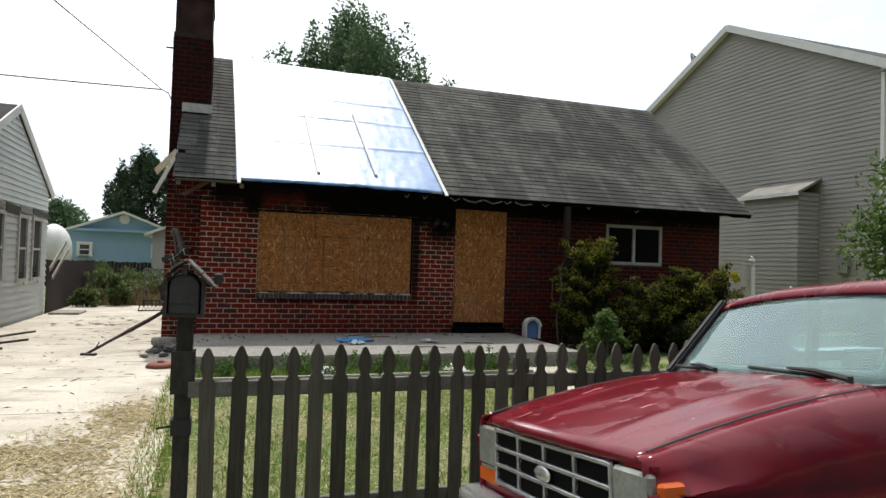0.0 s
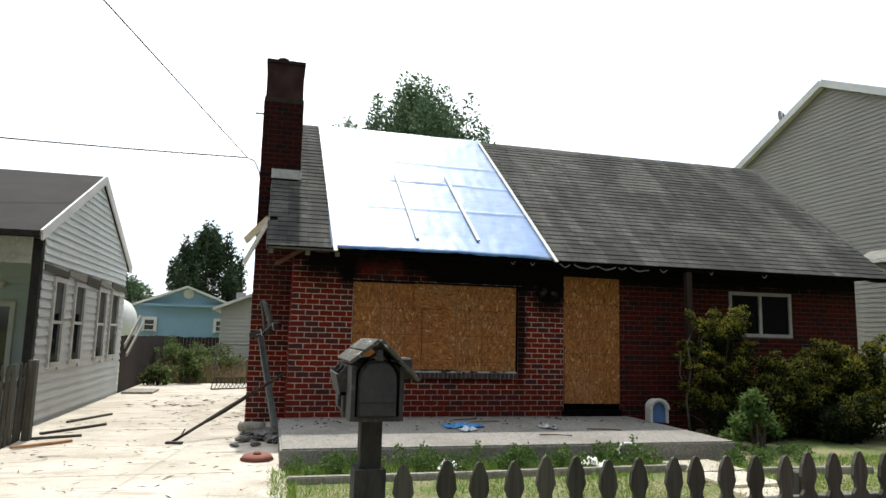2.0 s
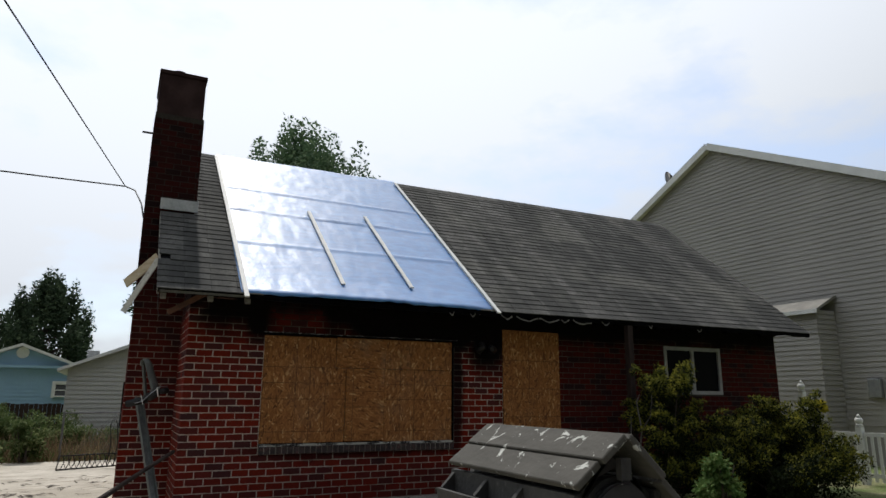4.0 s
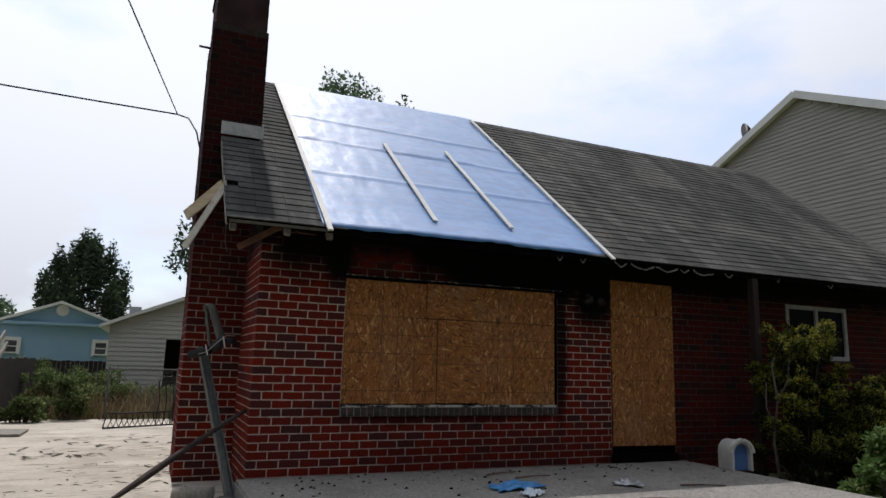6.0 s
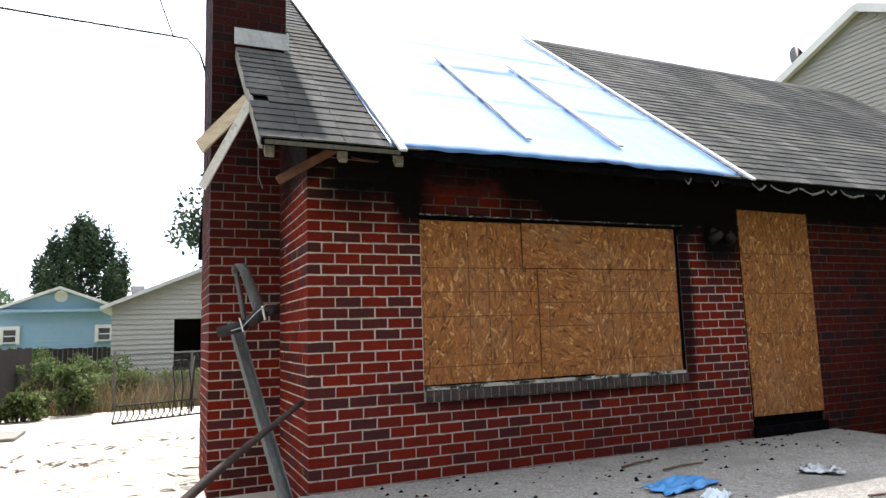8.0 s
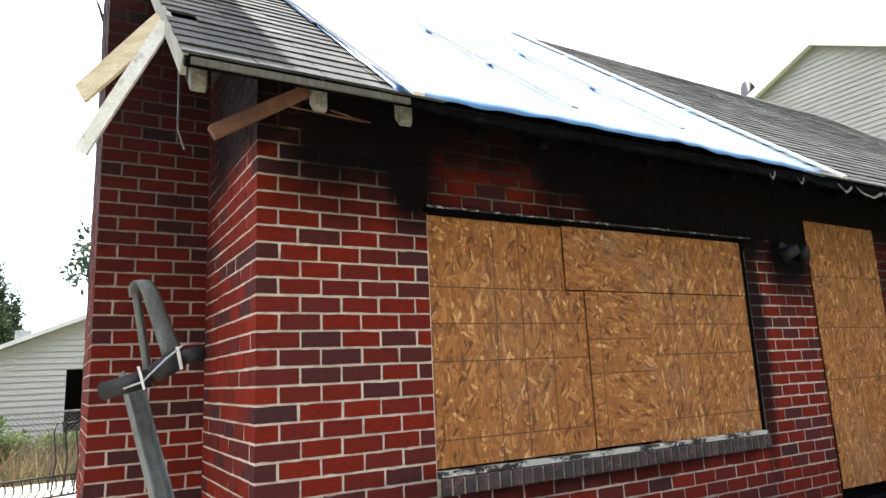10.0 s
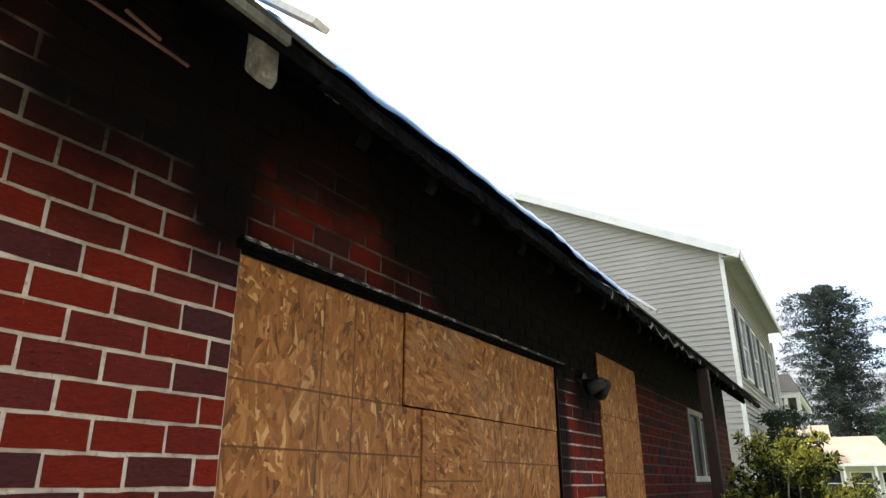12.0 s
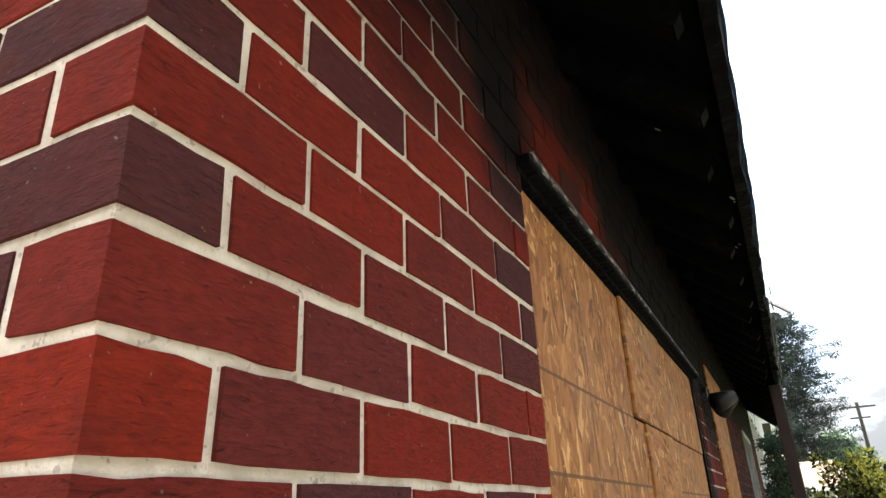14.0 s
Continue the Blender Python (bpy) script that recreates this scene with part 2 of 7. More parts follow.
def osb_mat(name, angles, faded):
    """Strand board: three layers of flat strands and the ruled lines of the maker."""
    m = Mat(name, (0.5, 0.3, 0.12), 0.7, 0, 0.3)
    p = m.pos()
    l1, l2, l3 = strands(m, p, angles[0], 0.016, 0.095, 0.0), strands(m, p, angles[1], 0.019, 0.085, 3.1), strands(m, p, angles[2], 0.021, 0.08, 7.7)
    pick1 = m.step(m.noise(m.scaled(p, (1, 0.1, 0.7)), 24, 2), 0.49, 0.52)
    pick2 = m.step(m.noise(m.scaled(p, (1, 0.1, 1)), 19, 2, 0.5, 0.3), 0.57, 0.60)
    sv = m.mix(pick2, m.mix(pick1, l1, l2), l3)
    c = m.ramp(sv, [(0.0, (0.115, 0.040, 0.010)), (0.2, (0.235, 0.090, 0.021)), (0.65, (0.305, 0.120, 0.031)), (0.86, (0.375, 0.160, 0.047)), (0.94, (0.46, 0.22, 0.072)), (1.0, (0.60, 0.35, 0.14))])
    turned = angles[0] > 45
    fib = m.noise(m.scaled(p, (22, 10, 150) if turned else (150, 10, 22)), 1.0, 4, 0.6)
    c = m.mix(0.5, c, m.ramp(fib, [(0.3, (0.62, 0.56, 0.48)), (0.62, (1.05, 1.05, 1.05))]), "MULTIPLY")
    c = m.mix(m.math("MULTIPLY", m.step(m.noise(p, 1.7, 4), 0.50, 0.75), faded), c, (0.30, 0.20, 0.12))
    x, z = m.sep(p)[0], m.sep(p)[2]
    lines = None
    for axis, at, lo, hi in OSB_LINES[name]:
        a, b = (z, x) if axis == "z" else (x, z)
        one = m.math("MULTIPLY", m.math("COMPARE", a, at, 0.0038), m.math("COMPARE", b, (lo + hi) / 2, (hi - lo) / 2))
        lines = one if lines is None else m.math("MAXIMUM", lines, one)
    c = m.mix(m.math("MULTIPLY", lines, 0.85), c, (0.085, 0.036, 0.012))
    m.color(c).bump(sv, 0.22, 0.003)
    return m.m


M["osb"] = osb_mat("osb", (8, -32, 63), 0.2)
M["osb_turned"] = osb_mat("osb_turned", (84, 58, -20), 0.5)


def shingle_mat(name, island):
    m = Mat(name, (0.1, 0.1, 0.09), 0.92, 0, 0.25)
    p, r = m.pos(), m.random(island)
    c = m.ramp(r, [(0.0, (0.056, 0.055, 0.051)), (0.5, (0.080, 0.078, 0.072)), (1.0, (0.122, 0.119, 0.110))])
    # algae runs down the slope in broad bands, with paler worn ground between
    streak = m.noise(m.scaled(p, (1.3, 0.22, 0.22)), 1.5, 6, 0.62, 0.3)
    c = m.mix(m.math("MULTIPLY", m.step(streak, 0.38, 0.60), 0.82), c, (0.026, 0.027, 0.025))
    c = m.mix(m.math("MULTIPLY", m.step(m.noise(p, 0.8, 5, 0.6), 0.48, 0.68), 0.6), c, (0.130, 0.127, 0.110))
    c = m.mix(m.math("MULTIPLY", m.step(m.noise(p, 26, 4, 0.7), 0.50, 0.62), 0.62), c, (0.030, 0.030, 0.028))
    g = m.noise(p, 240, 2)
    c = m.mix(0.6, c, m.ramp(g, [(0.3, (0.5, 0.5, 0.5)), (0.65, (1.15, 1.15, 1.15))]), "MULTIPLY")
    m.color(c).bump(g, 0.5, 0.004)
    return m.m


M["shingle"] = shingle_mat("shingle", False)
M["shingle_joined"] = shingle_mat("shingle_joined", True)
M["shingle_dark"] = mottled("shingle_dark", (0.040, 0.036, 0.034), (0.055, 0.048, 0.045), 2, 120, 0.9).m

mm = Mat("tarp_blue", (0.03, 0.12, 0.38), 0.3, 0, 0.6)
pp = mm.pos()
crin = mm.noise(mm.scaled(pp, (1, 1, 1)), 22, 2, 0.5, 0.5)
wrink = mm.noise(mm.scaled(pp, (0.7, 2.2, 2.2)), 5, 3, 0.5, 0.6)
mm.color(mm.mix(mm.step(wrink, 0.35, 0.7), (0.010, 0.120, 0.36), (0.020, 0.175, 0.46)))
mm.rough(mm.math("MULTIPLY_ADD", crin, 0.12, 0.30))
weave = mm.noise(pp, 70, 1, 0.5)
mm.bump(mm.math("ADD", mm.math("ADD", mm.math("MULTIPLY", crin, 0.17), mm.math("MULTIPLY", weave, 0.19)), mm.math("MULTIPLY", wrink, 0.40)), 0.62, 0.016)
mm.b.inputs["Specular IOR Level"].default_value = 1.0
mm.b.inputs["Coat Weight"].default_value = 0.9
mm.b.inputs["Coat Roughness"].default_value = 0.52
mm.b.inputs["Coat IOR"].default_value = 1.6
M["tarp"] = mm.m

mm = mottled("concrete_driveway", (0.56, 0.51, 0.43), (0.44, 0.395, 0.325), 0.9, 45, 0.92, 0.25, (0.62, 0.57, 0.49))
pp = mm.pos()
dirt_run = mm.noise(mm.scaled(pp, (0.9, 2.6, 1)), 1.5, 6, 0.65, 0.4)
cc = mm.mix(mm.math("MULTIPLY", mm.step(dirt_run, 0.52, 0.68), 0.55), mm.base, (0.25, 0.215, 0.165))
crack = mm.math("MULTIPLY", mm.step(mm.noise(mm.scaled(pp, (0.5, 5.5, 1)), 1.3, 5, 0.6, 0.8), 0.60, 0.64), mm.step(mm.noise(pp, 0.7, 3), 0.48, 0.6))
mm.color(mm.mix(mm.math("MULTIPLY", crack, 0.6), cc, (0.13, 0.11, 0.085)))
M["concrete"] = mm.m
mm = Mat("concrete_aggregate", (0.4, 0.39, 0.36), 0.93, 0, 0.25)
pp = mm.pos()
st = mm.voronoi(pp, 75)
cc = mm.ramp(mm.sep(st)[0], [(0.0, (0.145, 0.135, 0.121)), (0.5, (0.215, 0.205, 0.184)), (1.0, (0.305, 0.29, 0.262))])
cc = mm.mix(mm.math("MULTIPLY", mm.step(mm.noise(pp, 1.6, 6, 0.65), 0.46, 0.68), 0.55), cc, (0.13, 0.12, 0.105))
cc = mm.mix(mm.math("MULTIPLY", mm.step(mm.noise(pp, 9, 5, 0.7), 0.56, 0.66), 0.5), cc, (0.09, 0.083, 0.075))
mm.color(cc).bump(mm.voronoi(pp, 75, "Distance"), 0.5, 0.005)
M["slab"] = mm.m
M["dirt"] = mottled("soil", (0.13, 0.105, 0.065), (0.19, 0.16, 0.10), 3, 70, 0.95, 0.4, (0.07, 0.09, 0.03)).m
mm = Mat("turf", (0.1, 0.13, 0.04), 0.95, 0, 0.2)
pp = mm.pos()
cc = mm.mix(mm.step(mm.noise(pp, 1.4, 5, 0.6), 0.4, 0.62), (0.135, 0.175, 0.058), (0.25, 0.24, 0.125))
cc = mm.mix(0.7, cc, mm.ramp(mm.noise(pp, 45, 4, 0.7), [(0.3, (0.35, 0.35, 0.35)), (0.65, (1.1, 1.1, 1.1))]), "MULTIPLY")
mm.color(cc).bump(mm.noise(pp, 60, 4), 0.8, 0.03)
M["turf"] = mm.m
M["asphalt"] = mottled("asphalt", (0.05, 0.05, 0.05), (0.065, 0.063, 0.06), 1.2, 160, 0.93, 0.4).m
mm = Mat("weathered_wood", (0.2, 0.18, 0.15), 0.9, 0, 0.25)
pp = mm.pos()
gr = mm.noise(mm.scaled(pp, (40, 40, 2.2)), 1.6, 6, 0.65)
cc = mm.mix(mm.step(mm.random(), 0.1, 0.9), (0.060, 0.057, 0.045), (0.108, 0.102, 0.083))
cc = mm.mix(0.8, cc, mm.ramp(gr, [(0.3, (0.4, 0.38, 0.36)), (0.7, (1.1, 1.1, 1.1))]), "MULTIPLY")
cc = mm.mix(mm.math("MULTIPLY", mm.step(mm.noise(pp, 5, 5), 0.55, 0.7), 0.4), cc, (0.07, 0.085, 0.045))
mm.color(cc).bump(gr, 0.5, 0.004)
M["old_wood"] = mm.m
M["old_wood_light"] = mottled("old_wood_light", (0.30, 0.28, 0.24), (0.20, 0.185, 0.155), 9, 60, 0.9, 0.4, (0.42, 0.41, 0.38), stretch=(3, 3, 1)).m
M["white_paint"] = mottled("white_paint_worn", (0.72, 0.71, 0.67), (0.62, 0.60, 0.55), 6, 60, 0.7, 0.2, (0.40, 0.37, 0.32)).m
M["white_trim"] = mottled("white_trim", (0.78, 0.78, 0.76), (0.70, 0.70, 0.68), 2, 60, 0.55, 0.05).m
M["raw_wood"] = mottled("raw_wood", (0.42, 0.22, 0.10), (0.30, 0.15, 0.07), 5, 70, 0.8, 0.3, stretch=(1, 1, 5)).m
M["pale_wood"] = mottled("pale_wood", (0.62, 0.52, 0.36), (0.50, 0.40, 0.26), 5, 60, 0.8, 0.3, (0.72, 0.68, 0.58), stretch=(1, 1, 4)).m
M["siding_grey"] = mottled("siding_grey", (0.56, 0.58, 0.57), (0.51, 0.53, 0.52), 1.5, 80, 0.6, 0.08).m
M["siding_blue_grey"] = mottled("siding_blue_grey", (0.60, 0.68, 0.72), (0.55, 0.63, 0.68), 1.5, 80, 0.6, 0.08).m
M["siding_pale"] = mottled("siding_pale", (0.70, 0.74, 0.74), (0.63, 0.67, 0.67), 1.5, 80, 0.6, 0.08).m
M["siding_tan"] = mottled("siding_tan", (0.355, 0.337, 0.308), (0.315, 0.300, 0.275), 0.6, 60, 0.65, 0.08).m
M["siding_blue"] = mottled("siding_blue", (0.30, 0.47, 0.62), (0.275, 0.44, 0.59), 0.6, 40, 0.7, 0.08).m
M["siding_white"] = mottled("siding_white", (0.52, 0.51, 0.47), (0.47, 0.46, 0.42), 0.6, 40, 0.7, 0.08).m
M["dark_fence"] = mottled("dark_fence", (0.034, 0.018, 0.013), (0.022, 0.013, 0.010), 3, 40, 0.9, 0.3, stretch=(5, 5, 1)).m
M["dark_metal"] = mottled("dark_metal", (0.02, 0.02, 0.022), (0.035, 0.03, 0.028), 8, 60, 0.5, 0.1, metal=0.6).m
M["black"] = Mat("black_rubber", (0.012, 0.012, 0.013), 0.6).m
M["void"] = Mat("dark_interior", (0.012, 0.011, 0.012), 0.95).m
M["steel"] = mottled("galvanised_steel", (0.42, 0.43, 0.44), (0.34, 0.35, 0.36), 12, 80, 0.45, 0.1, metal=0.8).m
M["flashing"] = mottled("flashing", (0.55, 0.56, 0.57), (0.44, 0.45, 0.46), 9, 40, 0.5, 0.2, metal=0.3).m


def glass_mat(name, color, rough=0.04):
    m = Mat(name, color, rough, 0, 0.6)
    return m.m


M["dark_glass"] = glass_mat("window_glass_dark", (0.012, 0.014, 0.018))
mm = Mat("clear_glass", (0.75, 0.85, 0.85), 0.02)
mm.b.inputs["Transmission Weight"].default_value = 1.0
mm.b.inputs["IOR"].default_value = 1.45
M["glass"] = mm.m


def leaf_mat(name, c1, c2, c3, island=True):
    m = Mat(name, c1, 0.75, 0, 0.12)
    r = m.random(island)
    c = m.ramp(r, [(0.0, c1), (0.6, c2), (1.0, c3)])
    m.color(m.mix(m.step(m.noise(m.pos(), 1.5, 3), 0.4, 0.6), c, m.mix(0.5, c, c1)))
    glow = m.n.new("ShaderNodeBsdfTranslucent")
    both = m.n.new("ShaderNodeMixShader")
    both.inputs[0].default_value = 0.30
    m.link(m.base, glow.inputs["Color"])
    m.link(m.b.outputs[0], both.inputs[1])
    m.link(glow.outputs[0], both.inputs[2])
    m.link(both.outputs[0], m.n["Material Output"].inputs["Surface"])
    return m.m


M["leaf"] = leaf_mat("leaf_tree", (0.055, 0.100, 0.052), (0.110, 0.175, 0.090), (0.20, 0.265, 0.145))
M["leaf_dark"] = leaf_mat("leaf_dark", (0.028, 0.046, 0.026), (0.052, 0.080, 0.044), (0.095, 0.130, 0.072))
M["leaf_pine"] = leaf_mat("leaf_conifer", (0.020, 0.034, 0.022), (0.032, 0.052, 0.032), (0.052, 0.075, 0.045))
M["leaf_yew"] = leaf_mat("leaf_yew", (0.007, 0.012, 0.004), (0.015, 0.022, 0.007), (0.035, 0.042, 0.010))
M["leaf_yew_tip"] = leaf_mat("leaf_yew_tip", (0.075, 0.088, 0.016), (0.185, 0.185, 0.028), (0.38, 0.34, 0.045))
M["leaf_conifer_grey"] = leaf_mat("leaf_conifer_grey", (0.020, 0.029, 0.025), (0.032, 0.043, 0.036), (0.055, 0.068, 0.055))
M["leaf_gold"] = leaf_mat("leaf_gold", (0.25, 0.22, 0.02), (0.42, 0.36, 0.03), (0.55, 0.46, 0.05))
M["leaf_weed"] = leaf_mat("leaf_weed", (0.055, 0.11, 0.026), (0.105, 0.170, 0.048), (0.22, 0.27, 0.10))
M["grass"] = leaf_mat("grass_blade", (0.12, 0.22, 0.030), (0.21, 0.31, 0.060), (0.40, 0.41, 0.16))
M["leaf_wild"] = leaf_mat("leaf_wild", (0.050, 0.082, 0.026), (0.115, 0.155, 0.052), (0.30, 0.33, 0.15))
M["dead_weed"] = leaf_mat("dead_weed", (0.10, 0.065, 0.035), (0.19, 0.13, 0.07), (0.36, 0.28, 0.16))
M["straw"] = leaf_mat("straw", (0.36, 0.29, 0.15), (0.52, 0.44, 0.26), (0.68, 0.60, 0.40))
M["bark"] = mottled("bark", (0.09, 0.07, 0.055), (0.06, 0.048, 0.04), 8, 40, 0.95, 0.6).m

# ---- building helpers ----
def box(bm, x0, x1, y0, y1, z0, z1, m=None):
    """Adds a box between two corners, moved by m. Returns its vertices."""
    vs = [bm.verts.new((x, y, z)) for x in (x0, x1) for y in (y0, y1) for z in (z0, z1)]
    for f in ((0, 1, 3, 2), (4, 6, 7, 5), (0, 4, 5, 1), (2, 3, 7, 6), (0, 2, 6, 4), (1, 5, 7, 3)):
        bm.faces.new([vs[i] for i in f])
    if m is not None:
        bmesh.ops.transform(bm, matrix=m, verts=vs)
    return vs


def bar(bm, a, b, w, h, up=(0, 0, 1)):
    """A rectangular bar from a to b, w wide and h high."""
    a, b = Vector(a), Vector(b)
    d = (b - a)
    q = d.to_track_quat("X", "Z")
    return box(bm, 0, d.length, -w / 2, w / 2, -h / 2, h / 2, Matrix.Translation(a) @ q.to_matrix().to_4x4())


def tube(bm, pts, r, sides=8):
    """A round rod through the points."""
    rings = []
    pts = [Vector(p) for p in pts]
    for i, p in enumerate(pts):
        d = (pts[min(i + 1, len(pts) - 1)] - pts[max(i - 1, 0)]).normalized()
        u = d.orthogonal().normalized() if abs(d.z) > 0.95 else d.cross(Vector((0, 0, 1))).normalized()
        v = d.cross(u)
        rr = r[i] if isinstance(r, (list, tuple)) else r
        rings.append([bm.verts.new(p + rr * (math.cos(t) * u + math.sin(t) * v)) for t in [2 * math.pi * k / sides for k in range(sides)]])
    for a, b in zip(rings, rings[1:]):
        for k in range(sides):
            bm.faces.new((a[k], a[(k + 1) % sides], b[(k + 1) % sides], b[k]))
    bm.faces.new(rings[0][::-1])
    bm.faces.new(rings[-1])


def prism(bm, outline, axis, lo, hi):
    """An outline of (a, b) pairs pushed along an axis: x takes (y, z), y takes (x, z), z takes (x, y)."""
    def at(p, d):
        return {"x": (d, p[0], p[1]), "y": (p[0], d, p[1]), "z": (p[0], p[1], d)}[axis]
    A = [bm.verts.new(at(p, lo)) for p in outline]
    B = [bm.verts.new(at(p, hi)) for p in outline]
    bm.faces.new(A)
    bm.faces.new(B[::-1])
    n = len(outline)
    for i in range(n):
        bm.faces.new((A[i], B[i], B[(i + 1) % n], A[(i + 1) % n]))
    bmesh.ops.recalc_face_normals(bm, faces=bm.faces[:])


def soften(bm, width, seg=2):
    bmesh.ops.bevel(bm, geom=bm.edges[:], offset=width, segments=seg, affect="EDGES", clamp_overlap=True)


def mesh_of(name, bm, material):
    me = bpy.data.meshes.new(name)
    bm.to_mesh(me)
    bm.free()
    for m in (material if isinstance(material, (list, tuple)) else [material]):
        me.materials.append(m)
    return me


def part(name, bm, material, parent=None, label="", smooth=False):
    """Links a bmesh as one mesh object under a thing or a part."""
    me = mesh_of(name, bm, material)
    if smooth:
        me.polygons.foreach_set("use_smooth", [True] * len(me.polygons))
    ob = new(name, me)
    if parent is not None:
        ob.parent = parent
    return tagged(ob, label)


def boxes(name, material, parent, *dims, label="", bevel=0.0):
    """A part made of boxes."""
    bm = bmesh.new()
    for d in dims:
        box(bm, *d)
    if bevel:
        soften(bm, bevel, 1)
    return part(name, bm, material, parent, label)


def thing(name, label, category, group="", kind="", at=(0, 0, 0)):
    e = new(name)
    e.empty_display_size = 0.1
    e.location = at
    return tagged(e, label, category, group, kind)


def raw_mesh(name, verts, faces, material, parent=None, label="", kind=""):
    me = bpy.data.meshes.new(name)
    me.from_pydata(verts, [], faces)
    me.materials.append(material)
    ob = new(name, me)
    if parent is not None:
        ob.parent = parent
    return tagged(ob, label, "", "", kind)


RNG = random.Random(7)


def ground_z(x, y):
    """The yard lies at 0 and falls a quarter of a metre to the street."""
    k = min(max((8.0 - y) / 5.5, 0.0), 1.0)
    return -0.24 * (k * k * (3 - 2 * k))


# ---- ground, driveway, street ----
xs = [-300, -120, -60, -30, -16] + [-12 + 0.8 * i for i in range(46)] + [30, 45, 70, 130, 300]
ys = [-300, -100, -40, -16, -8, -4] + [-2 + 0.5 * i for i in range(30)] + [14, 16, 20, 26, 34, 45, 60, 90, 150, 400]
gv = [(x, y, ground_z(x, y) - 0.012 + (0.02 * noise.noise((x * 0.9, y * 0.9, 3.1)) if y > 4.2 and x > 0 else 0.0)) for y in ys for x in xs]
nx = len(xs)
gf = [(j * nx + i, j * nx + i + 1, (j + 1) * nx + i + 1, (j + 1) * nx + i) for j in range(len(ys) - 1) for i in range(nx - 1)]
ground = tagged(raw_mesh("ground", gv, gf, M["turf"]), "patchy green and dry turf of the yards", "ground", "", "structure")

yy = [1.6, 3.35, 5.1, 6.85, 8.6, 10.35, 12.1, 13.85, 15.6, 17.35, 19.1, 20.85]
driveway = tagged(new("driveway"), "cracked pale concrete driveway strewn with straw and twigs", "driveway", "", "structure")
for k, (a, b) in enumerate(zip(yy, yy[1:])):
    for (xa, xb) in ((-3.86, -0.36),):
        if xb > -1 and a > 8.5 and a < 12.0:
            xb = -0.40
        bm = bmesh.new()
        n = 5
        top = []
        for i in range(n + 1):
            y = a + 0.006 + (b - a - 0.012) * i / n
            for x in (xa, xb):
                top.append(bm.verts.new((x, y, ground_z(x, y) + 0.012 + 0.004 * noise.noise((x, y, 0)))))
        low = [bm.verts.new(v.co - Vector((0, 0, 0.09))) for v in top]
        for i in range(n):
            p = 2 * i
            bm.faces.new((top[p], top[p + 1], top[p + 3], top[p + 2]))
            bm.faces.new((top[p], top[p + 2], low[p + 2], low[p]))
            bm.faces.new((top[p + 1], low[p + 1], low[p + 3], top[p + 3]))
        bm.faces.new((top[0], low[0], low[1], top[1]))
        bm.faces.new((top[-2], top[-1], low[-1], low[-2]))
        part("concrete_panel", bm, M["concrete"], driveway)
bm = bmesh.new()
box(bm, -120, 120, -8, 1.55, -0.36, -0.235)
street = tagged(part("road", bm, M["asphalt"]), "grey asphalt street before the yard", "road", "", "structure")

# ---- the burned brick house ----
W, XL, XR = 11.41, -0.317, 10.06
COURSE, BRICK, JOINT = 0.08326, 0.2075, 0.0115
Z_LINE = 2.3781 - 30 * COURSE           # a bed joint below the ground
EAVE_Y, EAVE_Z, SLOPE = 10.95, 2.69, 0.82
RIDGE_Y = 14.52
RIDGE_Z = EAVE_Z + SLOPE * (RIDGE_Y - EAVE_Y)
ROOF_XL, ROOF_XR = -0.72, 10.47
TILT_R = math.atan(SLOPE)


def roof_z(y):
    return EAVE_Z + SLOPE * (y - EAVE_Y)


house = thing("house", "fire-damaged single-storey red brick house with boarded front", "house", at=(4.5, 14, 0))
HM = Matrix.Translation((-4.5, -14, 0))


def hpart(name, bm, material, parent=None, label="", smooth=False):
    ob = part(name, bm, material, parent or house, label, smooth)
    if parent is None:
        ob.matrix_parent_inverse = HM
    return ob


OPEN = [(0.60, 3.285, 0.905, 2.27), (4.09, 5.105, 0.10, 2.50), (7.28, 8.60, 1.57, 2.37)]   # window, door, side window


def pierced_wall(bm, x0, x1, y0, y1, z0, z1, holes):
    """A wall along x with openings right through it, as one skin."""
    gx = sorted({x0, x1} | {h[0] for h in holes} | {h[1] for h in holes})
    gz = sorted({z0, z1} | {h[2] for h in holes} | {h[3] for h in holes})
    vd = {}

    def v(i, y, k):
        if (i, y, k) not in vd:
            vd[i, y, k] = bm.verts.new((gx[i], y, gz[k]))
        return vd[i, y, k]

    def solid(i, k):
        if not (0 <= i < len(gx) - 1 and 0 <= k < len(gz) - 1):
            return False
        cx, cz = (gx[i] + gx[i + 1]) / 2, (gz[k] + gz[k + 1]) / 2
        return not any(h[0] < cx < h[1] and h[2] < cz < h[3] for h in holes)
    for i in range(len(gx) - 1):
        for k in range(len(gz) - 1):
            if solid(i, k):
                for y in (y0, y1):
                    bm.faces.new((v(i, y, k), v(i + 1, y, k), v(i + 1, y, k + 1), v(i, y, k + 1)))
                for di, dk, e in ((-1, 0, ((i, k), (i, k + 1))), (1, 0, ((i + 1, k), (i + 1, k + 1))), (0, -1, ((i, k), (i + 1, k))), (0, 1, ((i, k + 1), (i + 1, k + 1)))):
                    if not solid(i + di, k + dk):
                        (a, b), (c, d) = e
                        bm.faces.new((v(a, y0, b), v(c, y0, d), v(c, y1, d), v(a, y1, b)))
    bmesh.ops.recalc_face_normals(bm, faces=bm.faces[:])


